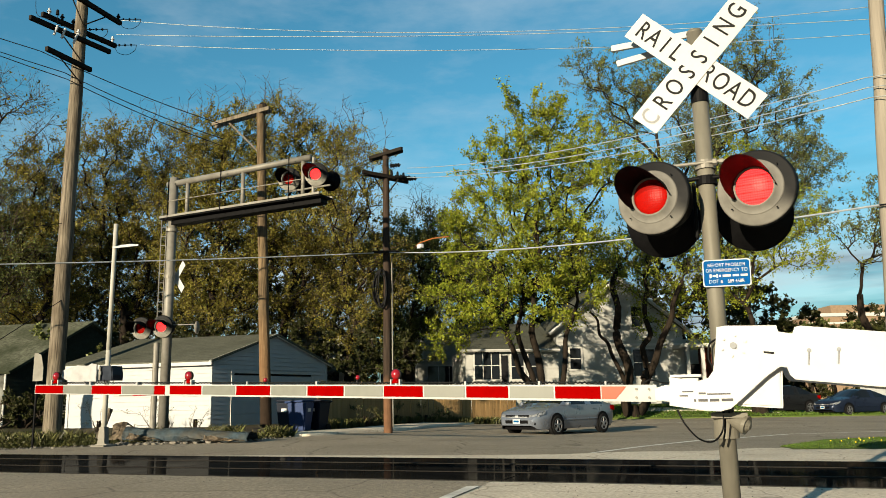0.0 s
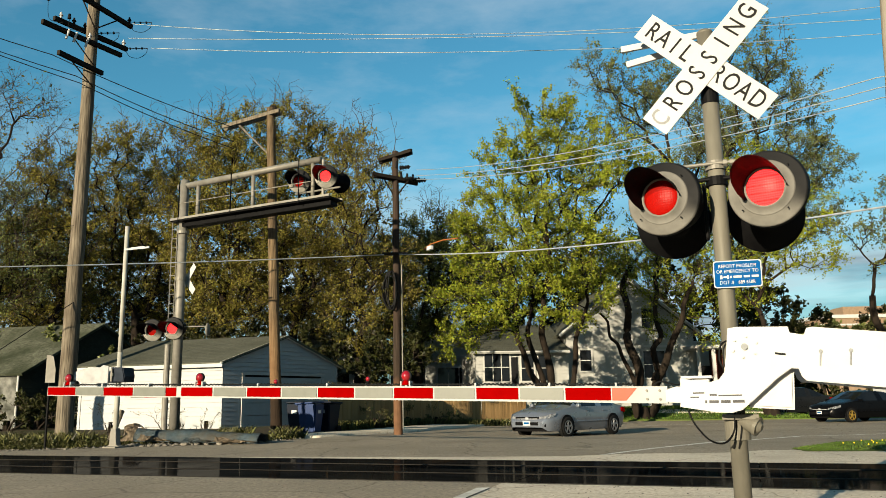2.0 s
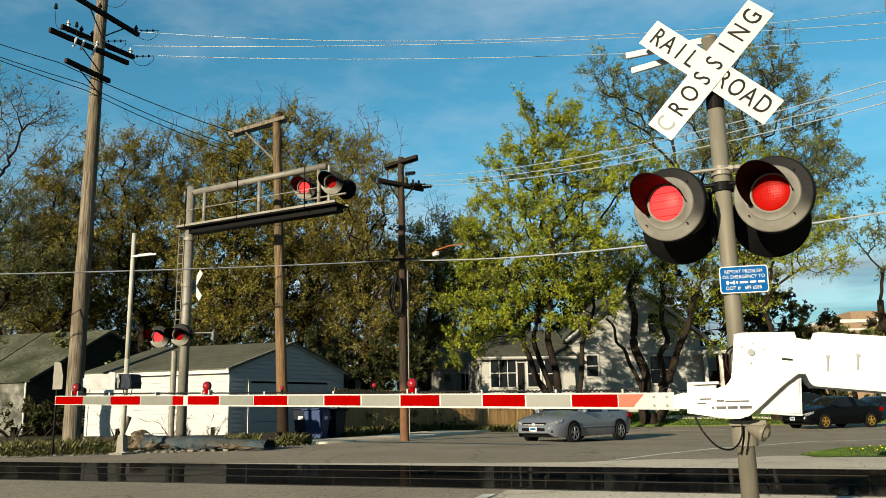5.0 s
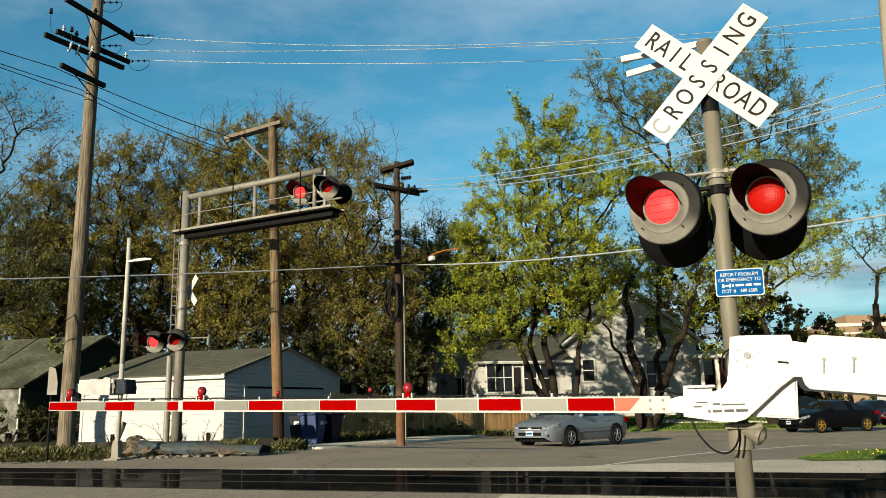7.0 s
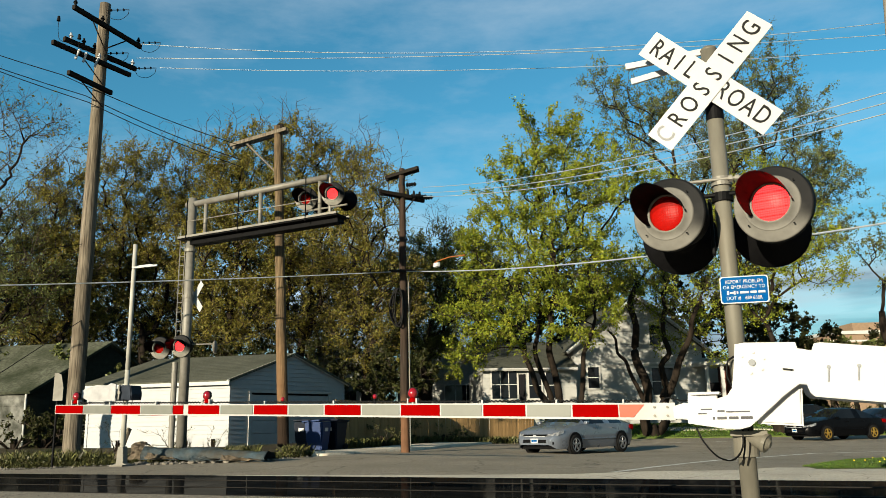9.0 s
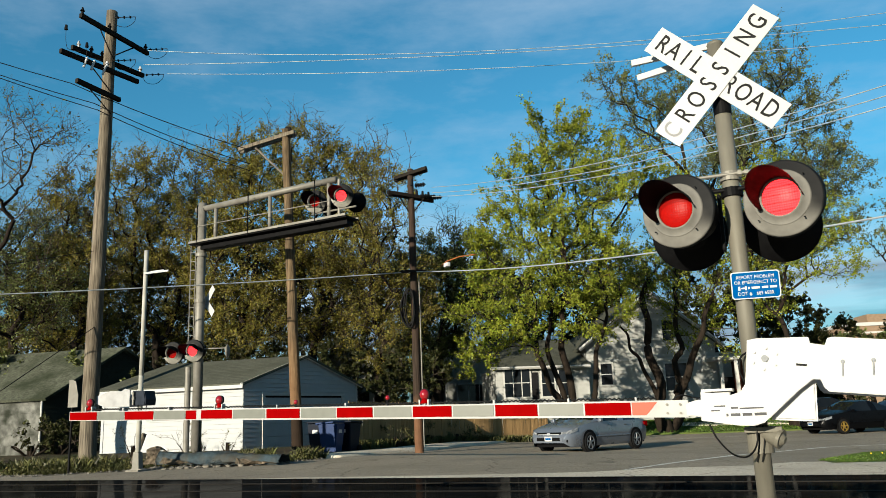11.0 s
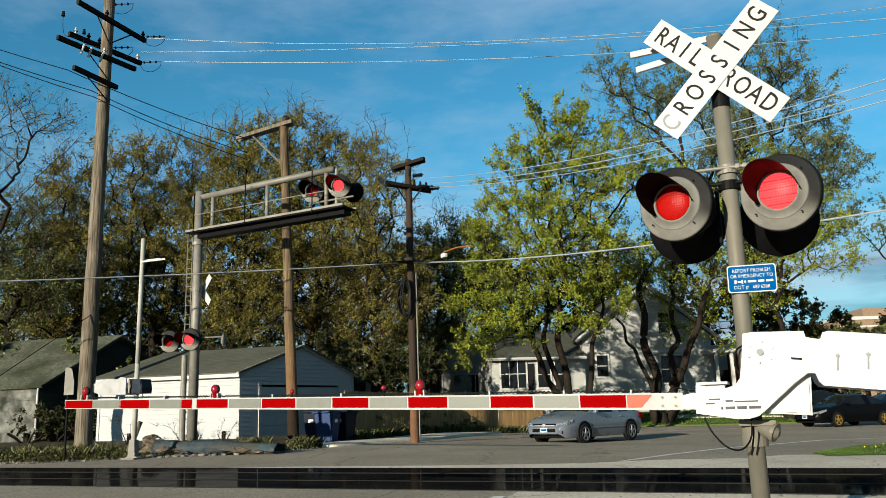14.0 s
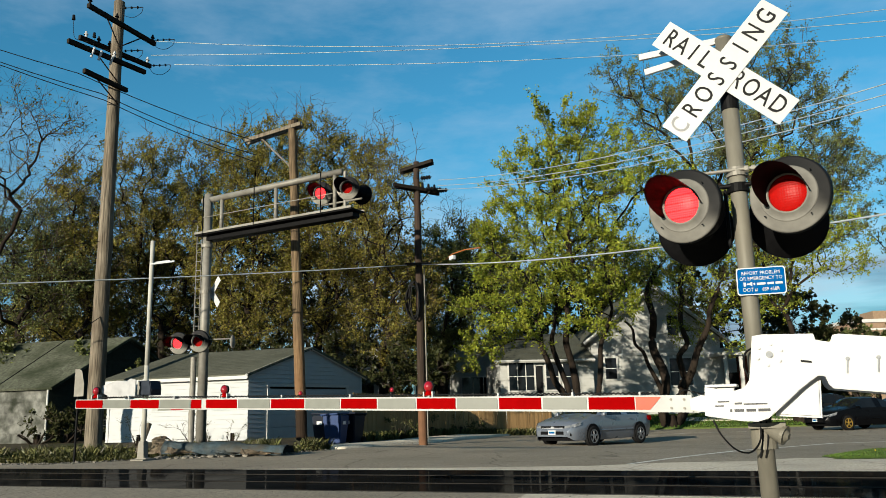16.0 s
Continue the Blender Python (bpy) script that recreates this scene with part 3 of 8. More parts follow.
near_edge, far_edge = 10.3, 14.1
reach = AWAY * near_edge
U0 = (0.03 + 0.313 * (reach.y - 9.0) - reach.x) / (ALONG.x - 0.313 * ALONG.y)      # where the white line meets the track
road_near = sheet("road_near", [(-40, -30), (-12.18, -30), track_xy(U0, near_edge), track_xy(-40, near_edge)], 0.0, ASPHALT, "worn grey asphalt road with cracks before the track", "road")
road_far = sheet("road_far", [track_xy(-40, far_edge), track_xy(40, far_edge), (70, 6), (70, 50), (24.5, 45.0), (19, 45.2), (10.3, 46.2), (2.5, 42.5),
                              (-1.8, 28.4), (-4.4, 24.6), (-6.0, 22.4), (-9.3, 21.6), (-11.3, 20.7), (-40, 29)], 0.0, ASPHALT, "grey asphalt street beyond the track", "road")
apron = sheet("apron", [track_xy(-11, far_edge), track_xy(40, far_edge), track_xy(40, 19.0), track_xy(3.0, 18.0), (7.4, 16.2), (6.2, 16.6), track_xy(-0.6, 16.7), track_xy(-2.2, 16.2), track_xy(-3.4, 15.3), track_xy(-6, 14.75), track_xy(-9, 14.5)], 0.007, APRON, "pale gravelly concrete shoulder beside the track", "road")
verge = sheet("verge", [(6.9, 17.0), (9.3, 20.3), (12.4, 22.3), (40, 32.0), (40, 14.0), (8.3, 15.6), (6.7, 15.9)], 0.01, GRASS_GROUND, "green grass verge with dandelions", "ground")
lawn = sheet("lawn", [(2.9, 44.6), (10.3, 46.35), (19, 45.35), (24.5, 45.15), (62, 50), (62, 80), (-10, 80), (-4, 60)], 0.06, GRASS_GROUND, "green front lawn under the trees", "ground", 1.5, 0.1)
pavement = sheet("pavement", [(11, 49.2), (24.5, 48.2), (60, 52.6), (60, 54.0), (24.5, 49.5), (11, 50.4)], 0.075, APRON, "pale concrete pavement across the lawn", "pavement", 1.0, 0.1)
side_path = sheet("side_path", [(-4.3, 24.75), (-1.7, 28.5), (2.4, 42.4), (2.9, 44.5), (0.6, 42.6), (-3.3, 29.2), (-5.6, 25.3)], 0.07, APRON, "dusty pale pavement along the fence", "pavement", 1.5, 0.12)

# pale shoulder beside the near road, right of the white line
near_apron = sheet("near_apron", [(-12.18, -30), (40, -30), track_xy(40, near_edge), track_xy(U0, near_edge)], 0.0, APRON, "pale gravelly concrete shoulder before the track", "road")

# The crossing: dark tarred panels, two rails and the gaps beside them.
crossing = thing("crossing_panels", Matrix(), "dark shiny tarred crossing panels between the rails", "railway crossing", "", "structure")
rail_v = (11.48, 12.92)
bed = sheet("crossing_bed", [track_xy(-40, near_edge), track_xy(40, near_edge), track_xy(40, far_edge), track_xy(-40, far_edge)], -0.008, PANEL, "dark ballast and tar under the crossing", "road", 2.0)
bands = [(near_edge, rail_v[0] - 0.06), (rail_v[0] + 0.10, rail_v[1] - 0.10), (rail_v[1] + 0.06, far_edge)]
for lo, hi in bands:
    for k in range(-7, 6):
        bm = bmesh.new()
        u0, u1 = k * 3.0 + 0.01, k * 3.0 + 2.99
        n = 6
        grid = [[bm.verts.new((*track_xy(u0 + (u1 - u0) * i / n, lo + (hi - lo) * j / 2), 0)) for i in range(n + 1)] for j in range(3)]
        for j in range(2):
            for i in range(n):
                bm.faces.new((grid[j][i], grid[j][i + 1], grid[j + 1][i + 1], grid[j + 1][i]))
        for v in bm.verts:
            v.co.z = gz(v.co.x, v.co.y) + 0.012
        low = bmesh.ops.extrude_edge_only(bm, edges=[e for e in bm.edges if e.is_boundary])
        for v in low["geom"]:
            if isinstance(v, bmesh.types.BMVert):
                v.co.z -= 0.05
        part("panel", bm, PANEL, crossing, "", False)
for v in rail_v:
    bm = bmesh.new()
    c = ALONG * 0 + AWAY * v
    m = Matrix.Translation((c.x, c.y, 0.35)) @ Matrix.Rotation(-TURN, 4, "Z")
    box(bm, (0, 0, -0.03), (90, 0.07, 0.10), m, 0.008)
    tagged(part("rail", bm, RAIL), "worn steel running rail set in the road", "rail", "running rails", "structure")
tagged(sheet("white_line", [(-0.12, 9.0), (0.02, 9.0), (0.40, 10.15), (0.24, 10.15)], 0.010, PAINT_LINE, "worn white line painted on the road", "road marking"))
sheet("edge_line", [(2.75, 15.9), (2.9, 15.9), (6.35, 20.6), (10.6, 25.2), (14.4, 26.5), (60, 34.5), (60, 34.7), (14.4, 26.65), (10.5, 25.35), (6.2, 20.7)], 0.004, PAINT_LINE, "worn white edge line of the street", "road marking")
sheet("far_line", [(8.9, 38.5), (12.5, 39.2), (12.5, 39.35), (8.9, 38.65)], 0.004, PAINT_LINE, "short worn white line in the street", "road marking")


# ---- crossing signal on the near side ----
def mast_frame(x, y, turn):
    return pose(x, y, gz(x, y), 0, 0, turn)


MAST = mast_frame(2.12, 6.2, -20)
G0 = gz(2.12, 6.2)
signal = thing("crossing_signal", MAST, "grey signal mast with crossbuck, red flashing lamps and blue notice", "railway signal")
ZB = -G0
bm = bmesh.new()
rod(bm, (0, 0, 0), (0, 0, 4.36 + ZB), 0.0645, seg=24)
ball(bm, (0, 0, 4.36 + ZB), 0.068, 16, (1, 1, 0.5))
part("mast", bm, MAST_GREY, signal, "", True)
bm = bmesh.new()
rod(bm, (0, 0, 0), (0, 0, 0.12), 0.16, 0.12, 20)
box(bm, (0, 0, 0.02), (0.40, 0.40, 0.04), None, 0.005)
part("base", bm, MAST_GREY, signal)


def blade(parent, angle, x, y, half, words):
    """One painted board of the crossbuck, half metres from its middle to its end."""
    bm = bmesh.new()
    plate(bm, [(-half, -0.119), (half, -0.119), (half, 0.119), (-half, 0.119)], -0.002, 0.002)
    ob = part("blade", bm, SIGN_WHITE, parent)
    ob.matrix_basis = pose(x, y, 4.04 + ZB, 0, angle, 0)
    for text, at_x, mat in words:
        letters(text, 0.212, mat, ob, Matrix.Translation((at_x, -0.004, 0)) @ FACING, "lettering", 0.001, 0.74, 0.0012)
    return ob


def spread(text, x0, x1, mats=None):
    n = len(text)
    return [(c, x0 + (x1 - x0) * i / (n - 1), (mats or {}).get(i, SIGN_BLACK)) for i, c in enumerate(text)]


RAIL_TILT, CROSS_TILT = 43.5, -47.5
blade(signal, RAIL_TILT, -0.024, -0.115, 0.622, spread("RAIL", -0.520, -0.176) + spread("ROAD", 0.14, 0.52))
blade(signal, CROSS_TILT, -0.014, -0.125, 0.632, spread("CROSSING", -0.55, 0.525, {0: FADED}))
bm = bmesh.new()
box(bm, (-0.01, -0.09, 4.02 + ZB), (0.12, 0.05, 0.20), None, 0.006)
# black sleeve stands in for the crossbuck's shadow on the mast
rod(bm, (0, 0, 3.74 + ZB), (0, 0, 3.97 + ZB), 0.070, seg=20)
part("clamp_and_shade_sleeve", bm, BLACK, signal, "black clamp, with a black sleeve for the crossbuck's shadow")
bm = bmesh.new()
beam(bm, (-0.69, 0.04, 4.355 + ZB), (0.02, 0.04, 4.375 + ZB), 0.03, 0.055)
part("bracket_bar", bm, SIGN_WHITE, signal)
bm = bmesh.new()
beam(bm, (-0.66, 0.10, 4.235 + ZB), (0.0, 0.10, 4.33 + ZB), 0.03, 0.055)
part("bracket_bar", bm, SIGN_WHITE, signal)

# The blue notice.
bm = bmesh.new()
outline = []
for cx, cz, a0 in ((0.155, 0.085, 0), (-0.155, 0.085, 90), (-0.155, -0.085, 180), (0.155, -0.085, 270)):
    for k in range(5):
        a = radians(a0 + 22.5 * k)
        outline.append((cx + 0.02 * math.cos(a), cz + 0.02 * math.sin(a)))
plate(bm, outline, -0.002, 0.002)
notice = part("notice", bm, SIGN_WHITE, signal, "blue emergency notice with white border")
notice.matrix_basis = pose(0.095, -0.085, 2.325 + ZB, 0, 1.0, 0)
bm = bmesh.new()
plate(bm, [(x * 0.955, z * 0.925) for x, z in outline], -0.004, -0.0025)
part("blue_field", bm, SIGN_BLUE, notice)
for text, z, s in (("REPORT PROBLEM", 0.061, 0.039), ("OR EMERGENCY TO", 0.020, 0.039)):
    letters(text, s, SIGN_WHITE, notice, Matrix.Translation((0, -0.005, z)) @ FACING, "lettering", 0.0008, 0.86)
letters("DOT #", 0.040, SIGN_WHITE, notice, Matrix.Translation((-0.08, -0.005, -0.066)) @ FACING, "lettering", 0.0008, 0.86)
letters("689 658R", 0.040, SIGN_WHITE, notice, Matrix.Translation((0.065, -0.005, -0.066)) @ FACING, "lettering", 0.0008, 0.80)
bm = bmesh.new()
for x0, x1 in ((-0.055, -0.043), (-0.03, 0.03), (0.043, 0.088), (0.10, 0.15)):
    box(bm, ((x0 + x1) / 2, -0.005, -0.022), (x1 - x0, 0.0016, 0.017))
part("number_bars", bm, SIGN_WHITE, notice)
bm = bmesh.new()
box(bm, (-0.118, -0.005, -0.022), (0.016, 0.0016, 0.030))
box(bm, (-0.088, -0.005, -0.022), (0.030, 0.0016, 0.012), pose(0, 0, 0, 0, 0, 0))
box(bm, (-0.070, -0.005, -0.022), (0.012, 0.0016, 0.030))
part("emblem", bm, SIGN_WHITE, notice)


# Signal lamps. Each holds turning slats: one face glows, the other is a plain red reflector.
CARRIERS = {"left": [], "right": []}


def lamp(parent, m, side, size=1.0, plate_mat=None, hood=1.0):
    """A flashing lamp that looks along its own -y."""
    head = part("lamp_plate", lamp_plate(size), plate_mat or LAMP_GREY, parent, "faded black and grey round lamp plate with hood shade painted in", True)
    head.matrix_basis = m
    bm = bmesh.new()
    s = size
    spin(bm, [(0.268 * s, 0.050 * s), (0.276 * s, 0.085 * s), (0.265 * s, 0.10 * s), (0.215 * s, 0.12 * s), (0.205 * s, 0.33 * s), (0.001, 0.35 * s)], 36)
    part("housing", bm, BLACK, head, "black lamp housing", True)
    bm = bmesh.new()
    rings = spin(bm, [(0.001, -0.032 * s), (0.041 * s, -0.029 * s), (0.091 * s, -0.020 * s), (0.118 * s, -0.008 * s), (0.1285 * s, 0.004 * s)], 32)
    part("lens", bm, LENS, head, "red ribbed lens", True)
    # added red reflector: brightens the dark rim behind the lens
    bm = bmesh.new()
    spin(bm, [(0.17 * s, 0.010 * s), (0.17 * s, 0.11 * s)], 32)
    part("barrel", bm, FILL_BARREL, head, "added red reflecting barrel behind the lens", True)
    # hood: an open tube cut away below
    bm = bmesh.new()
    n = 26
    rows = []
    for j in range(7):
        f = j / 6
        row = []
        for k in range(n + 1):
            a = radians(-4 + 214 * k / n)
            reach = 0.37 * s * hood * (0.08 + 0.92 * math.sin(k / n * math.pi) ** 0.75)
            r = 0.139 * s * hood * (1 + 0.14 * f)
            row.append(bm.verts.new((r * math.cos(a), -0.004 * s - reach * f, r * math.sin(a))))
        rows.append(row)
    for a, b in zip(rows, rows[1:]):
        for k in range(n):
            bm.faces.new((a[k], a[k + 1], b[k + 1], b[k]))
    bmesh.ops.solidify(bm, geom=bm.faces[:], thickness=0.004 * s)
    part("hood", bm, BLACK, head, "black hood", True)
    for k in range(4):      # cover screws
        bm = bmesh.new()
        a = radians(90 * k + 40)
        rod(bm, (0.215 * s * math.cos(a), -0.006 * s, 0.215 * s * math.sin(a)), (0.215 * s * math.cos(a), 0.004 * s, 0.215 * s * math.sin(a)), 0.006 * s, seg=6)
        part("screw", bm, BLACK, head)
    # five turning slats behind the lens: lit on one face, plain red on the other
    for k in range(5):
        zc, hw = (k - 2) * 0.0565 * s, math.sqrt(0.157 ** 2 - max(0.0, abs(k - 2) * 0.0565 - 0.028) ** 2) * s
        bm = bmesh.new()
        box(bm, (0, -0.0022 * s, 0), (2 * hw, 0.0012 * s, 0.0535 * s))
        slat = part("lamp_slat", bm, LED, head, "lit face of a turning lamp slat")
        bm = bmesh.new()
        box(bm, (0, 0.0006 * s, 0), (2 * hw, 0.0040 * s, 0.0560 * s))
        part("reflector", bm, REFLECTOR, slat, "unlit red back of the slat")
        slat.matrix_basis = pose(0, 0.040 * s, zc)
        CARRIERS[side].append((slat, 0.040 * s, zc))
    return head


def lamp_plate(s):
    """The round plate: a flat ring about the lens, a crease and a shallow cone to the rim."""
    bm = bmesh.new()
    spin(bm, [(0.127 * s, 0.006 * s), (0.130 * s, -0.012 * s), (0.143 * s, -0.012 * s), (0.147 * s, 0.004 * s), (0.190 * s, 0.006 * s), (0.1925 * s, 0.0065 * s), (0.196 * s, 0.015 * s), (0.198 * s, 0.016 * s),
              (0.260 * s, 0.040 * s), (0.2625 * s, 0.041 * s), (0.271 * s, 0.048 * s), (0.270 * s, 0.060 * s)], 56)
    return bm


def lamp_pose(x, y, z, left, down):
    return pose(x, y, z, down, 0, -left)


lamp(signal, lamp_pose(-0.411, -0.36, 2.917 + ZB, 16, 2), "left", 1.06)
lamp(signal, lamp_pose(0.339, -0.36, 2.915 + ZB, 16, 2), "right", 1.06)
for x in (-0.36, 0.36):      # the pair for the other way, seen from behind
    bm = bmesh.new()
    spin(bm, [(0.001, -0.02), (0.10, -0.02), (0.14, 0.02), (0.15, 0.10), (0.312, 0.115), (0.312, 0.14), (0.16, 0.16), (0.155, 0.40)], 36)
    rear = part("rear_lamp", bm, BLACK, signal, "black back of the opposite lamp", True)
    rear.matrix_basis = pose(x, 0.28, 2.87 + ZB, 0, 0, 8)
bm = bmesh.new()
rod(bm, (-0.42, -0.07, 3.222 + ZB), (0.42, -0.07, 3.222 + ZB), 0.014, seg=10)
part("lamp_arm", bm, STEEL, signal)
bm = bmesh.new()
rod(bm, (-0.40, -0.05, 3.10 + ZB), (0.40, -0.05, 3.10 + ZB), 0.018, seg=10)
part("lamp_arm", bm, BLACK, signal)
bm = bmesh.new()
for x, r in ((0.075, 0.030), (0.125, 0.026)):
    rod(bm, (x - 0.015, -0.07, 3.22 + ZB), (x + 0.015, -0.07, 3.22 + ZB), r, seg=6)
rod(bm, (0, 0, 3.18 + ZB), (0, 0, 3.25 + ZB), 0.082, seg=18)
part("lamp_clamp", bm, STEEL, signal)
bm = bmesh.new()
rod(bm, (0, 0, 3.05 + ZB), (0, 0, 3.12 + ZB), 0.085, seg=18)
box(bm, (-0.10, 0, 2.85 + ZB), (0.03, 0.10, 0.46), None, 0.02)
part("lamp_bracket", bm, BLACK, signal)
for x0, sx in ((-0.40, -1), (0.32, 1)):
    bm = bmesh.new()
    rod(bm, (x0, -0.07, 3.21 + ZB), (x0 + 0.02, -0.15, 2.95 + ZB), 0.02, seg=8)
    part("lamp_hanger", bm, BLACK, signal)

# ---- the gate machine on the near mast ----
machine = thing("gate_machine", MAST, "white painted crossing gate machine clamped to the mast", "gate machine")
bm = bmesh.new()
rod(bm, (0, 0, 1.08 + ZB), (0, 0, 1.27 + ZB), 0.092, seg=20)
box(bm, (0.03, 0, 1.25 + ZB), (0.26, 0.26, 0.04), None, 0.006)
part("mast_clamp", bm, MAST_GREY, machine)
bm = bmesh.new()
plate(bm, [(0.10, 1.32 + ZB), (0.40, 1.30 + ZB), (0.42, 1.60 + ZB), (0.34, 1.80 + ZB), (0.10, 1.80 + ZB)], -0.27, 0.22, 0.015)
part("machine_box", bm, WHITE_PAINT, machine, "white machine housing")
bm = bmesh.new()
rod(bm, (0.03, -0.05, 1.225 + ZB), (0.13, -0.09, 1.185 + ZB), 0.048, 0.066, 24)
rod(bm, (0.13, -0.09, 1.185 + ZB), (0.15, -0.098, 1.176 + ZB), 0.074, 0.071, 24)
rod(bm, (0.15, -0.098, 1.176 + ZB), (0.172, -0.106, 1.168 + ZB), 0.05, 0.025, 20)
part("bell", bm, MAST_GREY, machine, "weathered warning bell")
for x in (-0.006, 0.03):
    tube("conduit", smooth_path([(x, -0.10, 1.28 + ZB), (x + 0.004, -0.095, 1.2 + ZB), (x - 0.01, -0.09, 1.10 + ZB), (x - 0.03, -0.075, 1.02 + ZB)]), 0.006, RUBBER, machine)

# The balanced arm: bracket, counterweight and striped boom turn together on the pivot.
PIVOT = Vector((0.10, 0.0, 1.752 + ZB))
gate = thing("crossing_gate", MAST @ Matrix.Translation(PIVOT), "lowered red and white striped crossing gate arm", "gate arm")


def rel(pts):
    return [(x - PIVOT.x, z - 1.752) for x, z in pts]


bracket = rel([(-0.005, 1.89), (0.06, 1.898), (0.40, 1.884), (0.41, 1.84), (0.50, 1.82), (0.52, 1.868), (0.56, 1.874), (1.35, 1.775), (1.33, 1.40), (0.49, 1.50), (0.462, 1.53), (0.445, 1.585),
               (0.398, 1.59), (0.30, 1.52), (0.10, 1.345), (0.05, 1.305), (-0.02, 1.285), (-0.12, 1.29), (-0.375, 1.332), (-0.362, 1.537), (-0.16, 1.505), (-0.09, 1.525), (-0.052, 1.575), (-0.03, 1.70)])
bm = bmesh.new()
plate(bm, bracket, -0.36, -0.345, 0.004)
bracket_ob = part("bracket_plate", bm, WHITE_PAINT, gate, "white counterweight bracket")
bm = bmesh.new()
plate(bm, bracket, 0.345, 0.36, 0.004)
part("bracket_plate", bm, WHITE_PAINT, gate)
bm = bmesh.new()
box(bm, (0.95 - PIVOT.x + 0.25, 0, 1.62 - 1.752), (0.36, 0.66, 0.30), None, 0.01)
part("counterweight", bm, WHITE_PAINT, gate)
bm = bmesh.new()
rod(bm, (0, -0.375, 0), (0, 0.375, 0), 0.024, seg=16)
part("pivot_shaft", bm, COOL_STEEL, gate)
for k in range(6):
    bm = bmesh.new()
    a = radians(60 * k + 20)
    rod(bm, (0.085 * math.cos(a), -0.372, 0.075 * math.sin(a)), (0.085 * math.cos(a), -0.36, 0.075 * math.sin(a)), 0.011, seg=6)
    part("bolt", bm, WHITE_PAINT, gate)
bm = bmesh.new()
plate(bm, rel([(0.30, 1.705), (0.37, 1.695), (0.37, 1.68), (0.30, 1.69)]), -0.362, -0.3605)
part("slot", bm, SIGN_BLACK, gate)
for x in (0.585, 0.775):
    bm = bmesh.new()
    rod(bm, (x - PIVOT.x + 0.01, -0.366, 1.69 - 1.752), (x - PIVOT.x, -0.366, 1.60 - 1.752), 0.005, seg=6)
    rod(bm, (x - PIVOT.x + 0.012, -0.37, 1.70 - 1.752), (x - PIVOT.x + 0.012, -0.36, 1.70 - 1.752), 0.014, seg=8)
    part("latch", bm, COOL_STEEL, gate)
bm = bmesh.new()
for z, x0, x1, h in ((1.408, -0.165, -0.115, 0.014), (1.408, -0.105, 0.055, 0.010)):
    box(bm, ((x0 + x1) / 2 - PIVOT.x, -0.3615, z - 1.752 - (x0 + x1) / 2 * 0.05), (x1 - x0, 0.002, h))
for x0, x1 in ((-0.20, -0.185), (-0.17, -0.105), (-0.09, -0.025), (-0.01, 0.07)):
    box(bm, ((x0 + x1) / 2 - PIVOT.x, -0.3615, 1.366 - 1.752), (x1 - x0, 0.002, 0.020))
part("number_bars", bm, NUMBER_GREY, gate)
bm = bmesh.new()
for z, x0, x1 in ((1.43, -0.28, -0.20), (1.40, -0.30, -0.24)):
    box(bm, ((x0 + x1) / 2 - PIVOT.x, -0.3615, z - 1.752), (x1 - x0, 0.002, 0.010), pose(0, 0, 0, 0, 0, 0))
part("emblem", bm, NUMBER_GREY, gate)
bm = bmesh.new()
box(bm, (-0.25 - PIVOT.x, -0.20, 1.545 - 1.752), (0.22, 0.30, 0.02), None, 0.004)
box(bm, (-0.22 - PIVOT.x, -0.25, 1.52 - 1.752), (0.12, 0.12, 0.05), None, 0.01)
part("adaptor_top", bm, WHITE_PAINT, gate)
bm = bmesh.new()
plate(bm, [(-0.62, -0.29), (-0.40, -0.23), (-0.30, -0.20), (-0.30, -0.42), (-0.45, -0.40), (-0.62, -0.385)], 0.07, 0.13, 0.006)
part("arm_adaptor", bm, WHITE_PAINT, gate, "white arm socket")

# Boom in local x; it lies a little behind the mast and rises slightly to its tip.
BOOM_Y, ROOT_X, TIP_X = 0.10, -0.50, -6.95
ROOT_T, ROOT_B, TIP_T, TIP_B = 1.490, 1.356, 1.640, 1.540


def boom_z(x):
    f = (x - ROOT_X) / (TIP_X - ROOT_X)
    return ROOT_T + (TIP_T - ROOT_T) * f - 1.752, ROOT_B + (TIP_B - ROOT_B) * f - 1.752


def boom_piece(name, x0, x1, mat, parent, top=0.0, bottom=1.0, y0=None, y1=None, slant=0.0, label=""):
    bm = bmesh.new()
    q = []
    for x, dx, fz in ((x0, slant, top), (x1, 0, top), (x1, 0, bottom), (x0, -slant, bottom)):
        t, b = boom_z(x)
        q.append((x + dx - PIVOT.x, t + (b - t) * fz))
    plate(bm, q, BOOM_Y - 0.028 if y0 is None else y0, BOOM_Y + 0.028 if y1 is None else y1)
    return part(name, bm, mat, parent, label)


boom = boom_piece("boom", -5.25, ROOT_X, ARM_WHITE, gate, label="white fibreglass boom")
outer = boom_piece("outer_boom", TIP_X, -5.26, ARM_WHITE, gate, 0.02, 0.98, BOOM_Y - 0.022, BOOM_Y + 0.022)

RED_FROM = -5.198
for k in range(11):      # sheeting bands, red and grey in turn
    x0 = RED_FROM + 0.3873 * k
    boom_piece("red_band" if k % 2 == 0 else "grey_band", x0 + 0.008, x0 + 0.380, ARM_RED if k % 2 == 0 else ARM_GREY, boom, 0.10, 0.86, BOOM_Y - 0.0325, BOOM_Y - 0.0285)
bm = bmesh.new()
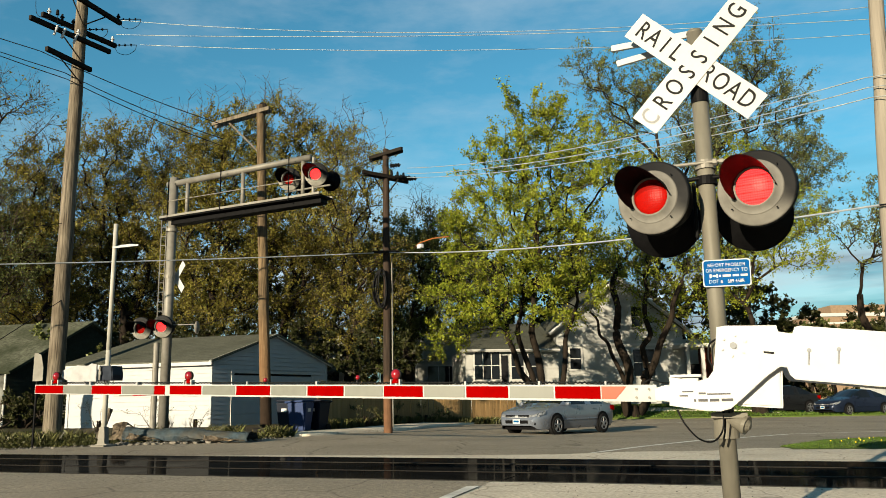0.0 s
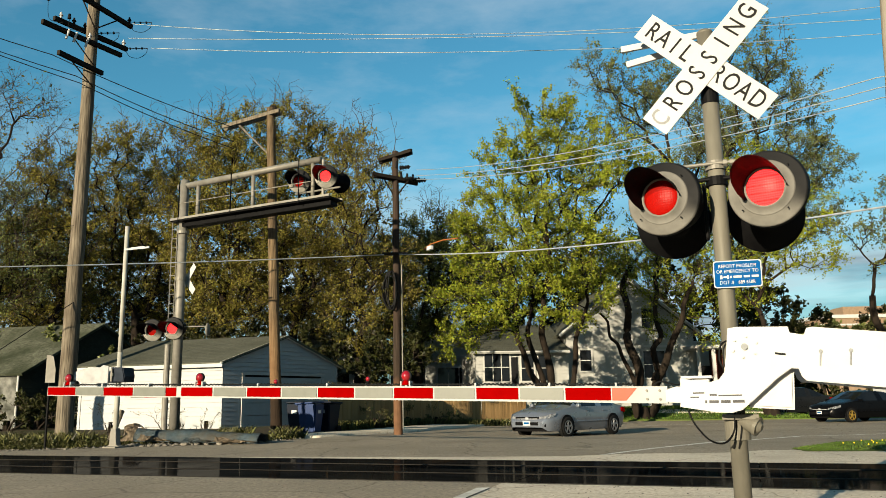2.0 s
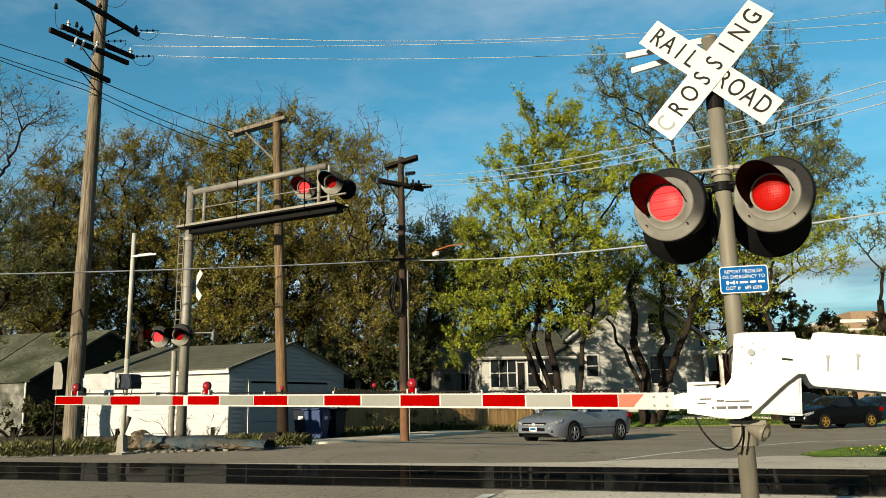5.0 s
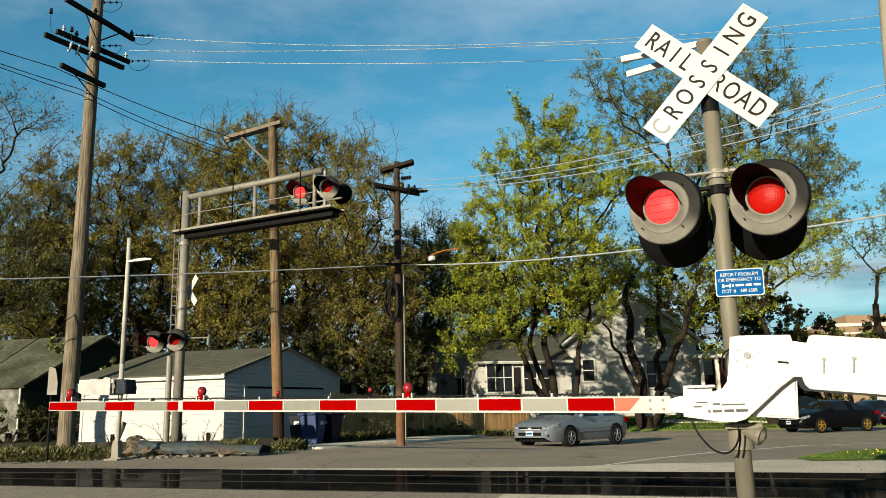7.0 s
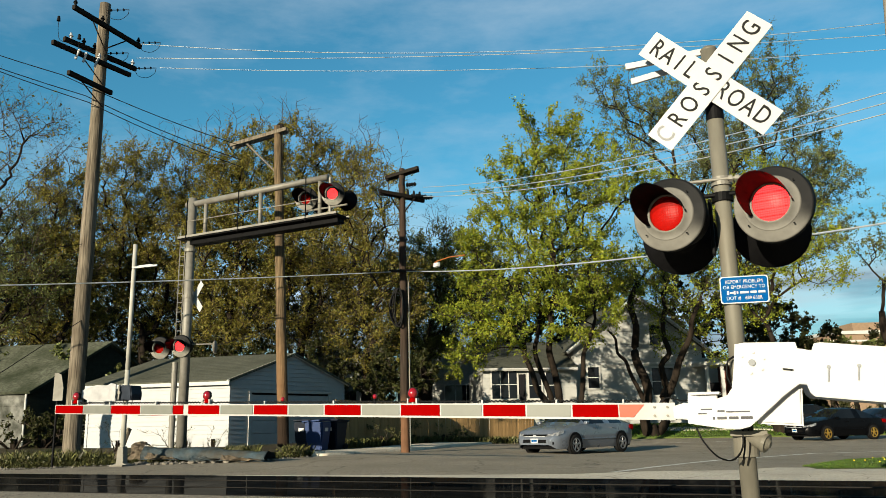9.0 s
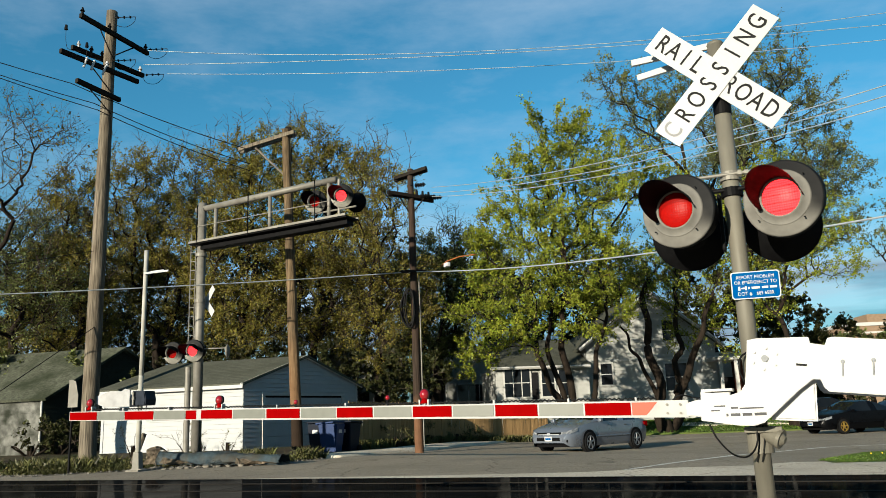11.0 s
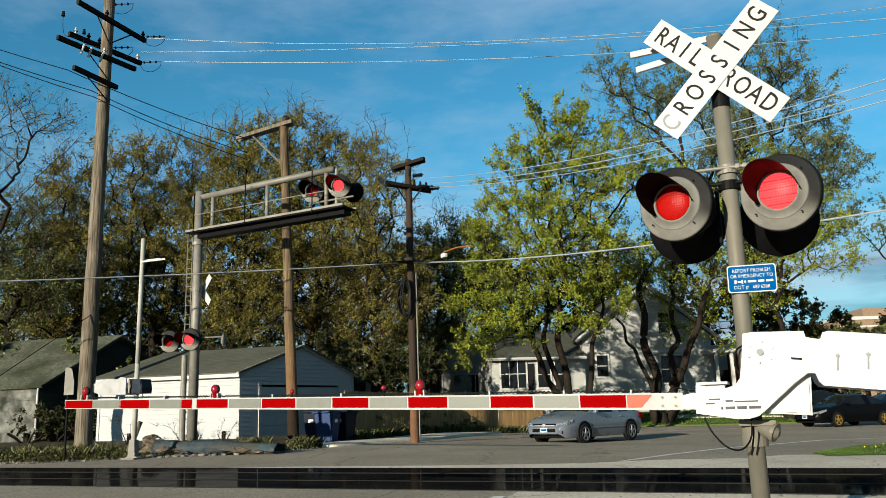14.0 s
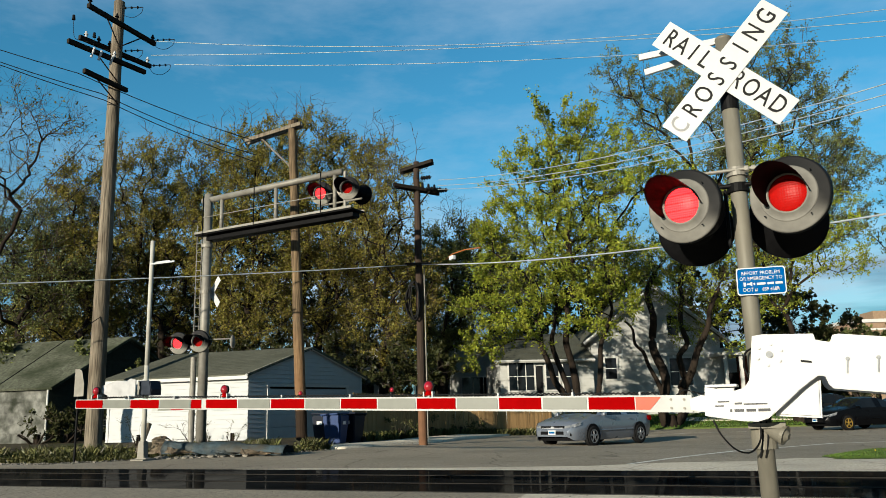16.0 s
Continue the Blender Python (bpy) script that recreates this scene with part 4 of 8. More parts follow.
plate(bm, [(x - PIVOT.x, boom_z(x)[0] + (boom_z(x)[1] - boom_z(x)[0]) * f) for x, f in ((-0.935, 0.10), (-0.735, 0.10), (-0.825, 0.86), (-0.935, 0.86))], BOOM_Y - 0.0325, BOOM_Y - 0.0285)
part("faded_band", bm, ARM_ORANGE, boom, "faded orange end of the striping")
for x, f in ((-0.66, 0.25), (-0.66, 0.75), (-0.56, 0.25), (-0.56, 0.75)):
    bm = bmesh.new()
    t, b = boom_z(x)
    rod(bm, (x - PIVOT.x, BOOM_Y - 0.040, t + (b - t) * f), (x - PIVOT.x, BOOM_Y - 0.026, t + (b - t) * f), 0.010, seg=8)
    part("bolt", bm, STEEL, gate)
for k, (x0, x1, red) in enumerate(((-6.94, -6.562, True), (-6.555, -6.185, False), (-6.177, -5.80, True), (-5.79, -5.39, False), (-5.384, -5.255, True))):
    boom_piece("red_band" if red else "grey_band", x0, x1, ARM_RED if red else ARM_GREY, outer, 0.10, 0.90, BOOM_Y - 0.0265, BOOM_Y - 0.0225)

# Scalloped cable along the top edge, with ties.
pts = []
x = -0.75
while x > -6.75:
    t, b = boom_z(x)
    k = int((0.75 + x) * -55)
    pts.append((x - PIVOT.x, BOOM_Y, t + 0.012 + (0.011 if k % 2 else 0.0)))
    x -= 1 / 55.0
tube("arm_cable", pts, 0.0075, RUBBER, gate, 5)
for x in (-0.9, -1.45, -2.10, -2.75, -3.55, -4.3, -5.0, -5.6, -6.2):
    bm = bmesh.new()
    t, b = boom_z(x)
    box(bm, (x - PIVOT.x, BOOM_Y, t + 0.012), (0.016, 0.064, 0.035), None, 0.002)
    part("cable_tie", bm, ARM_WHITE, gate)


def arm_lamp(x, r):
    t, b = boom_z(x)
    c = Vector((x - PIVOT.x, BOOM_Y, t + 0.045 + r))
    bm = bmesh.new()
    ball(bm, c, r, 18, (1, 1.05, 1.08))
    lens = part("arm_lamp", bm, SMALL_RED, gate, "round glossy red lamp on the arm", True)
    bm = bmesh.new()
    rod(bm, c + Vector((0, -0.012, 0)), c + Vector((0, 0.012, 0)), r * 1.12, seg=22)
    part("lamp_collar", bm, BLACK, lens)
    bm = bmesh.new()
    rod(bm, (c.x, c.y, t + 0.012), (c.x, c.y, t + 0.055), r * 0.95, r * 0.5, 12)
    part("lamp_yoke", bm, ARM_RED, lens)
    for dx in (-0.042, 0.042):
        bm = bmesh.new()
        box(bm, (c.x + dx, c.y, t + 0.022), (0.014, 0.055, 0.05), None, 0.002)
        part("lamp_foot", bm, ARM_WHITE, lens)


arm_lamp(-6.68, 0.041)
arm_lamp(-4.989, 0.041)
arm_lamp(-2.76, 0.046)

tube("arm_lead", smooth_path([(-0.325 - PIVOT.x, -0.3, 1.30 - 1.752), (-0.28 - PIVOT.x, -0.32, 1.20 - 1.752), (-0.20 - PIVOT.x, -0.30, 1.10 - 1.752), (-0.12 - PIVOT.x, -0.25, 1.065 - 1.752),
                  (-0.06 - PIVOT.x, -0.2, 1.09 - 1.752), (-0.02 - PIVOT.x, -0.14, 1.16 - 1.752), (-0.01 - PIVOT.x, -0.12, 1.28 - 1.752)]), 0.007, RUBBER, gate)
tube("arm_lead", smooth_path([(-0.30 - PIVOT.x, -0.1, 1.53 - 1.752), (-0.42 - PIVOT.x, 0.02, 1.50 - 1.752), (-0.55 - PIVOT.x, 0.08, 1.53 - 1.752), (-0.62 - PIVOT.x, 0.09, 1.49 - 1.752)]), 0.006, RUBBER, gate)
bm = bmesh.new()
ball(bm, (0.0, -0.09, 1.80 + ZB), 0.03, 12)
part("cable_gland", bm, STEEL, machine)
tube("loop_cable", smooth_path([(-0.02, -0.10, 1.82 + ZB), (-0.07, -0.12, 1.78 + ZB), (-0.085, -0.12, 1.68 + ZB), (-0.06, -0.12, 1.60 + ZB), (-0.05, -0.11, 1.50 + ZB)]), 0.008, RUBBER, machine)


# ---- trees ----
def branch(verts, faces, pts, r0, r1, seg):
    base = len(verts)
    n = len(pts)
    for i, p in enumerate(pts):
        d = (pts[min(i + 1, n - 1)] - pts[max(i - 1, 0)])
        d = d.normalized() if d.length > 1e-6 else Vector((0, 0, 1))
        side = d.cross(Vector((0.31, 0.17, 0.93))).normalized()
        up = side.cross(d)
        r = r0 + (r1 - r0) * i / (n - 1)
        for k in range(seg):
            a = 2 * math.pi * k / seg
            verts.append(p + r * (math.cos(a) * side + math.sin(a) * up))
    for i in range(n - 1):
        for k in range(seg):
            faces.append((base + i * seg + k, base + i * seg + (k + 1) % seg, base + (i + 1) * seg + (k + 1) % seg, base + (i + 1) * seg + k))


def bent(rng, a, b, n, wobble, lift=0.0):
    out = []
    d = (b - a).length
    off = Vector((0, 0, 0))
    for i in range(n + 1):
        f = i / n
        if 0 < i < n:
            off = off * 0.6 + Vector(rng.normal(0, wobble * d, 3))
        out.append(a.lerp(b, f) + (off if 0 < i < n else Vector((0, 0, 0))) + Vector((0, 0, lift * d * 4 * f * (1 - f))))
    return out


def leaf_cloud(rng, centers, size):
    """Single leaves: bent four-cornered blades, each turned its own way."""
    n = len(centers)
    a = rng.normal(size=(n, 3))
    a /= np.linalg.norm(a, axis=1)[:, None]
    b = np.cross(a, rng.normal(size=(n, 3)))
    b /= np.linalg.norm(b, axis=1)[:, None]
    s = (size * rng.uniform(0.55, 1.25, n))[:, None]
    c = np.cross(a, b)
    quad = np.stack([centers - a * s * 0.62, centers + b * s * 0.36 + c * s * 0.08, centers + a * s * 0.62, centers - b * s * 0.36 + c * s * 0.08], 1)
    return quad.reshape(-1, 3)


def crown_mesh(name, verts, mat, parent):
    n = len(verts)
    me = bpy.data.meshes.new(name)
    me.vertices.add(n)
    me.vertices.foreach_set("co", verts.astype(np.float32).ravel())
    me.loops.add(n)
    me.loops.foreach_set("vertex_index", np.arange(n, dtype=np.int32))
    me.polygons.add(n // 4)
    me.polygons.foreach_set("loop_start", np.arange(0, n, 4, dtype=np.int32))
    me.update(calc_edges=True)
    me.validate()
    me.materials.append(mat)
    ob = new(name, me)
    ob.parent = parent
    return ob


def grow(rng, pos, via, reach, goals, bend, pull):
    """A branching skeleton: each goal in turn is joined to the node from which the way is shortest, root to tip."""
    pos, via, reach = [np.array(p) for p in pos], list(via), list(reach)
    size = len(pos) + len(goals) * 14
    table, ways, used = np.zeros((size, 3)), np.zeros(size), len(pos)
    table[:used], ways[:used] = pos, reach
    ends = []
    for g in goals:
        gap = np.linalg.norm(table[:used] - g, axis=1)
        drop = np.maximum(0, table[:used, 2] - g[2])
        k = int(np.argmin(gap + pull * ways[:used] + 0.6 * drop))
        d = float(gap[k])
        steps = max(2, min(12, int(d / 0.45)))
        a = table[k].copy()
        mid = (a + g) / 2 + rng.normal(0, bend * d, 3) + np.array((0, 0, 0.10 * d))
        last = k
        for i in range(1, steps + 1):
            f = i / steps
            p = a * (1 - f) ** 2 + 2 * mid * f * (1 - f) + g * f * f + (rng.normal(0, 0.035, 3) if i < steps else 0)
            if used >= size:
                break
            table[used], ways[used] = p, ways[last] + d / steps
            via.append(last)
            last = used
            used += 1
        ends.append(last)
    return table[:used], via, ends


def tree(seed, x, y, fork, leaf, per_lobe, size, lobes, trunk_r, label, stems=1, tips=9.0, name="tree", splay=1.0, foot=1.1, limbs=(), shoots=0, tip_r=0.011, sprays=5, spray=0.75, most_r=0.2):
    """Trunk and limbs that fork towards goals spread through the lobes of the crown; each goal ends in a spray of twigs with leaves."""
    rng = np.random.RandomState(seed)
    z0 = gz(x, y)
    root = thing(name, Matrix.Translation((x, y, z0)), label, "tree", "trees")
    tv, tf, sv, sf, leaves = [], [], [], [], []
    pos, via, reach = [], [], []

    def stem(pts, r0, r1):
        pts = smooth_path(pts, 3)
        branch(tv, tf, pts, r0, r1, 10)
        for i, p in enumerate(pts):
            via.append(len(pos) - 1 if i else -1)
            pos.append(np.array(p))
            reach.append(0.0 if p.z < fork * 0.45 - z0 else max(0.0, p.z * 0.4))

    for bx, bz, ex, ey, ez, r0, r1 in limbs:
        stem(bent(rng, Vector((bx, 0, bz)), Vector((ex, ey, ez)), 7, 0.025), r0, r1)
    if limbs:
        branch(tv, tf, [Vector((0, 0, -0.2)), Vector((0, 0, 0.15)), Vector((0, 0, 0.7))], trunk_r * 1.7, trunk_r * 0.95, 12)
    for k in range(0 if limbs else stems):
        a = 2 * math.pi * k / max(1, stems) + 0.4
        off = 0.0 if stems == 1 else trunk_r * foot
        b = Vector((off * math.cos(a), off * math.sin(a), -0.1))
        e = Vector((0 if stems == 1 else splay * math.cos(a), 0 if stems == 1 else 0.8 * splay * math.sin(a), fork - z0))
        stem(bent(rng, b, e, 6, 0.02), trunk_r * (1.1 if stems == 1 else 0.75), trunk_r * (0.55 if stems == 1 else 0.45))
        branch(tv, tf, [b + Vector((0, 0, -0.1)), b + Vector((0, 0, 0.5))], trunk_r * 1.5, trunk_r * 1.02, 10)
    goals, hub = [], []
    for lx, ly, lz, lr in lobes:
        c = np.array((lx, ly, lz - z0))
        n = max(5, int(tips * lr * lr))
        d = rng.normal(size=(n, 3))
        d /= np.linalg.norm(d, axis=1)[:, None]
        r = lr * rng.uniform(0.12, 1.0, n) ** 0.5
        r[::11] *= 1.18
        goals += list(c + d * r[:, None] * np.array((1, 1, 0.92)))
        hub += [c] * n
    start = np.mean(pos[-7:], axis=0)
    order = sorted(range(len(goals)), key=lambda i: float(np.linalg.norm(goals[i] - start)))
    goals, hub = [goals[i] for i in order], [hub[i] for i in order]
    fixed = len(pos)
    table, via, ends = grow(rng, pos, via, reach, goals, 0.07, 0.35)
    load = np.zeros(len(table))
    for e in ends:
        load[e] += 1
    for i in range(len(table) - 1, fixed - 1, -1):
        load[via[i]] += load[i]
    thick = [float(q) for q in np.minimum(tip_r * np.maximum(load, 1) ** 0.46, most_r)]
    for i in range(fixed, len(table)):
        k = via[i]
        r0 = thick[i] * 1.02 if k < fixed else min(thick[k], thick[i] * 1.35)
        if r0 > 0.03:
            branch(tv, tf, [Vector(table[k]), Vector(table[i])], r0, thick[i], 7 if r0 > 0.08 else 5)
        else:
            branch(sv, sf, [Vector(table[k]), Vector(table[i])], r0, thick[i], 3)
    per = per_lobe * len(lobes) / max(1, len(ends) * sprays)
    for e, g, c in zip(ends, goals, hub):
        out = g - c
        out /= np.linalg.norm(out) + 1e-6
        rich = rng.uniform(0.35, 1.65)
        for q in range(sprays):
            d = out * 0.7 + rng.normal(0, 0.62, 3) + np.array((0, 0, 0.28))
            d *= spray * rng.uniform(0.5, 1.25) / (np.linalg.norm(d) + 1e-6)
            a = table[e] if q else table[via[e]]
            m = a + d * 0.55 + rng.normal(0, 0.05, 3)
            t = a + d
            branch(sv, sf, [Vector(a), Vector(m), Vector(t)], tip_r * 0.8, tip_r * 0.35, 3)
            n = int(per * rich * rng.uniform(0.5, 1.5) + rng.uniform(0, 1))
            if n:
                f = rng.uniform(0.15, 1.08, n)[:, None]
                leaves.append(a + (t - a) * f + rng.normal(0, 0.11 * spray, (n, 3)))
    # bare shoots that stand above the crown
    for lx, ly, lz, lr in sorted(lobes, key=lambda q: -q[2] - q[3])[:shoots]:
        for k in range(5):
            a = Vector((lx + rng.normal(0, lr * 0.4), ly, lz - z0 + lr * 0.5))
            e = a + Vector((rng.normal(0, 0.6), rng.normal(0, 0.3), lr * 0.5 + rng.uniform(0.4, 1.5)))
            pts = bent(rng, a, e, 5, 0.06)
            branch(sv, sf, pts, 0.03, 0.008, 4)
            for q in pts[2:]:
                for h in range(2):
                    t = q + Vector((rng.normal(0, 0.4), rng.normal(0, 0.2), rng.uniform(0.15, 0.6)))
                    branch(sv, sf, [q, (q + t) / 2 + Vector((0.04, 0, 0)), t], 0.012, 0.005, 3)
    mesh_part("trunk", tv, tf, BARK, root, True)
    tagged(mesh_part("twigwork", sv, sf, TWIG, root, True), kind="stuff")
    if leaves:
        tagged(crown_mesh("crown", leaf_cloud(rng, np.concatenate(leaves), size), leaf, root), kind="stuff")
    return root


# ---- far signal: gate mast and cantilever ----
def at(x, y, dz=0.0, turn=0.0):
    return pose(x, y, gz(x, y) + dz, 0, 0, turn)


MAST_PALE = material("pale_mast_paint", (0.25, 0.245, 0.215), 0.55, vary=0.15, scale=5, dirt=(0.10, 0.09, 0.07), dirt_scale=2.5, dirt_amount=0.5)
COUNTER_GREY = material("patchy_grey_paint", (0.231, 0.231, 0.231), 0.6, vary=0.25, scale=4, dirt=(0.2, 0.2, 0.2), dirt_scale=2.0)
far_mast = thing("far_gate_signal", at(-9.0, 21.5, 0, -20), "slim pale gate mast with grey gate machine across the track", "railway signal")
H = 6.32 - gz(-9.0, 21.5)
bm = bmesh.new()
rod(bm, (0, 0, 2.45), (0, 0, H), 0.062, 0.058, 14)
part("upper_mast", bm, MAST_PALE, far_mast, "", True)
bm = bmesh.new()
rod(bm, (0, 0, 0.3), (0, 0, 2.5), 0.068, 0.064, 14)
part("lower_mast", bm, MAST_PALE, far_mast, "", True)
bm = bmesh.new()
plate(bm, [(-0.24, 0.0), (0.24, 0.0), (0.22, 0.04), (0.12, 0.08), (0.085, 0.50), (-0.085, 0.50), (-0.12, 0.08), (-0.22, 0.04)], -0.085, 0.085, 0.008)
box(bm, (0, 0, 0.02), (0.44, 0.44, 0.04), None, 0.005)
part("base", bm, STEEL, far_mast, "pale cast base")
bm = bmesh.new()
plate(bm, [(-0.12, 1.70), (0.34, 1.70), (0.36, 1.85), (0.30, 2.08), (-0.10, 2.10)], -0.20, 0.22, 0.02)
part("machine_box", bm, material("slate_machine_paint", (0.01194, 0.01535, 0.02217), 0.4, vary=0.2, scale=8), far_mast, "dark slate machine housing")
bm = bmesh.new()
plate(bm, [(-0.12, 1.68), (-0.12, 2.12), (-0.30, 2.16), (-0.42, 2.10), (-0.80, 2.12), (-1.28, 2.00), (-1.28, 1.80), (-1.0, 1.70)], -0.26, -0.22, 0.008)
part("counterweight_plate", bm, COUNTER_GREY, far_mast)
bm = bmesh.new()
plate(bm, [(-0.12, 1.68), (-0.12, 2.12), (-0.30, 2.16), (-0.42, 2.10), (-0.80, 2.12), (-1.28, 2.00), (-1.28, 1.80), (-1.0, 1.70)], 0.22, 0.26, 0.008)
part("counterweight_plate", bm, COUNTER_GREY, far_mast)
bm = bmesh.new()
box(bm, (-1.05, 0, 1.90), (0.35, 0.44, 0.26), None, 0.01)
part("counterweight", bm, COUNTER_GREY, far_mast)
bm = bmesh.new()
rod(bm, (-0.02, -0.24, 1.72), (-0.02, -0.24, 2.06), 0.028, seg=10)
box(bm, (-0.02, -0.23, 1.90), (0.09, 0.05, 0.09), None, 0.01)
part("hand_crank", bm, STEEL, far_mast)
for z, l in ((5.30, 0.84), (5.36, 0.55)):
    bm = bmesh.new()
    box(bm, (l / 2, -0.05 if l > 0.6 else 0.10, z), (l, 0.03, 0.05), None, 0.004)
    part("bracket_bar", bm, SIGN_WHITE, far_mast)
tube("hanging_cable", smooth_path([(0.10, -0.2, 1.72), (0.16, -0.2, 1.55), (0.26, -0.2, 1.42), (0.36, -0.2, 1.45), (0.40, -0.2, 1.62), (0.40, -0.18, 1.72)]), 0.012, RUBBER, far_mast)

# its lowered arm, mostly behind the near one
far_arm = thing("far_crossing_gate", at(-9.0, 21.5, 0, -20) @ Matrix.Translation((0.1, -0.05, 1.33)), "lowered striped gate arm across the track with small red lamps", "gate arm")
bm = bmesh.new()
box(bm, (4.15, 0, 0), (7.9, 0.05, 0.11), None, 0.004)
far_boom = part("boom", bm, ARM_WHITE, far_arm, "white fibreglass boom")
for k in range(18):
    bm = bmesh.new()
    box(bm, (0.62 + 0.43 * k, -0.027, 0), (0.42, 0.006, 0.09))
    part("red_band" if k % 2 else "grey_band", bm, ARM_RED if k % 2 else ARM_GREY, far_boom)
for q in (4.86, 7.36):
    bm = bmesh.new()
    ball(bm, (q - 0.04, 0, 0.265), 0.055, 14, (1, 1.05, 1.1))
    lens = part("arm_lamp", bm, SMALL_RED, far_arm, "round glossy red lamp on the arm", True)
    bm = bmesh.new()
    rod(bm, (q - 0.04, 0, 0.05), (q - 0.04, 0, 0.22), 0.03, 0.035, 10)
    part("lamp_yoke", bm, BLACK, lens)

CX, CY = -8.66, 25.0
canti = thing("cantilever_signal", at(CX, CY, 0, 0), "grey steel cantilever signal with walkway and red lamps", "railway signal")
GC = gz(CX, CY)
END = Vector((-3.84 - CX, 22.6 - CY, 0))
DIR, LEN = END.normalized(), END.length
SIDE = Vector((-DIR.y, DIR.x, 0))
bm = bmesh.new()
rod(bm, (0, 0, 0), (0, 0, 8.62 - GC), 0.155, 0.135, 20)
part("mast", bm, STEEL, canti, "", True)
bm = bmesh.new()
rod(bm, (-0.28, -0.1, 0), (-0.28, -0.1, 3.30 - GC), 0.095, 0.09, 14)
box(bm, (-0.14, -0.05, 1.55 - GC), (0.5, 0.10, 0.08), None, 0.005)
part("side_post", bm, STEEL, canti)
bm = bmesh.new()
rod(bm, (0, 0, -0.05), (0, 0, 0.18), 0.34, 0.30, 16)
part("base", bm, STONE, canti, "concrete footing")
chord_z = 8.42 - GC
for s in (0.0,):
    bm = bmesh.new()
    rod(bm, SIDE * s + Vector((0, 0, chord_z)) - DIR * 0.25, SIDE * s + END + Vector((0, 0, chord_z + 0.06)), 0.10, seg=14)
    part("top_chord", bm, STEEL, canti, "", True)
bm = bmesh.new()
m = Matrix.Translation((0, 0, 7.22 - GC)) @ DIR.to_track_quat("X", "Z").to_matrix().to_4x4()
box(bm, (LEN / 2 + 0.15, 0, 0), (LEN + 0.8, 0.62, 0.05), m, 0.004)
part("walkway", bm, BLACK, canti, "dark walkway grating")
bm = bmesh.new()
box(bm, (LEN / 2 + 0.25, 0.05, -0.11), (LEN + 0.4, 0.34, 0.15), m, 0.01)
part("walkway_girder", bm, BLACK, canti, "dark girder under the walkway")
for s in (-0.33, 0.33):
    bm = bmesh.new()
    box(bm, (LEN / 2 + 0.15, s, 0.05), (LEN + 0.8, 0.03, 0.07), m, 0.004)
    part("walkway_edge", bm, STEEL, canti)
for f in (0.11, 0.53, 0.95):
    for s in (0.0,):
        bm = bmesh.new()
        p = DIR * (LEN * f) + SIDE * s
        rod(bm, p + Vector((0, 0, 7.22 - GC)), p + Vector((0, 0, chord_z)), 0.065, seg=12)
        part("stanchion", bm, STEEL, canti, "", True)
for f in (0.02, 0.42, 0.90):
    bm = bmesh.new()
    p = DIR * (LEN * f) - SIDE * 0.34
    rod(bm, p + Vector((0, 0, 7.15 - GC)), p + Vector((0, 0, chord_z + 0.05)), 0.018, seg=6)
    part("handrail_post", bm, BLACK, canti)
bm = bmesh.new()
rod(bm, DIR * (LEN * 0.02) - SIDE * 0.34 + Vector((0, 0, 7.75 - GC)), DIR * LEN - SIDE * 0.34 + Vector((0, 0, 7.75 - GC)), 0.014, seg=6)
part("handrail", bm, STEEL, canti)
for dz in (0.0, 0.35):
    bm = bmesh.new()
    rod(bm, (0, 0, 7.18 - GC - dz), (0, 0, 7.28 - GC - dz), 0.19, seg=18)
    part("collar", bm, STEEL, canti)
# ladder on the mast
for s in (-0.36, -0.20):
    bm = bmesh.new()
    rod(bm, (s, 0.05, 3.9 - GC), (s, 0.05, 7.6 - GC), 0.016, seg=6)
    part("ladder_rail", bm, STEEL, canti)
for k in range(12):
    bm = bmesh.new()
    rod(bm, (-0.36, 0.05, 4.0 - GC + 0.3 * k), (-0.20, 0.05, 4.0 - GC + 0.3 * k), 0.012, seg=6)
    part("ladder_rung", bm, STEEL, canti)
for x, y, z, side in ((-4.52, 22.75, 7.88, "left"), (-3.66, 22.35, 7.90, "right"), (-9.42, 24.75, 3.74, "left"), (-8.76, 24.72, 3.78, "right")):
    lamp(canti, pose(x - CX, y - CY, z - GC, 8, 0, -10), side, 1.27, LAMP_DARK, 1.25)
for x, y, z in ((-4.2, 23.2, 7.86), (-3.35, 22.95, 7.88)):
    bm = bmesh.new()
    spin(bm, [(0.001, -0.05), (0.13, -0.04), (0.15, 0.10), (0.31, 0.12), (0.31, 0.15), (0.16, 0.17), (0.15, 0.42)], 24)
    rear = part("rear_lamp", bm, BLACK, canti, "black back of the opposite lamp", True)
    rear.matrix_basis = pose(x - CX, y - CY, z - GC, 0, 0, -20)
bm = bmesh.new()
rod(bm, DIR * (LEN + 0.10) + Vector((0, 0, 7.1 - GC)), DIR * (LEN + 0.10) + Vector((0, 0, chord_z + 0.05)), 0.05, seg=10)
rod(bm, DIR * (LEN - 0.9) + Vector((0, 0, 7.55 - GC)), DIR * (LEN + 0.7) + Vector((0, 0, 7.55 - GC)), 0.03, seg=8)
part("lamp_frame", bm, STEEL, canti)
bm = bmesh.new()
rod(bm, (-0.95, -0.1, 3.95 - GC), (0.2, -0.1, 3.95 - GC), 0.03, seg=8)
part("lamp_arm", bm, STEEL, canti)
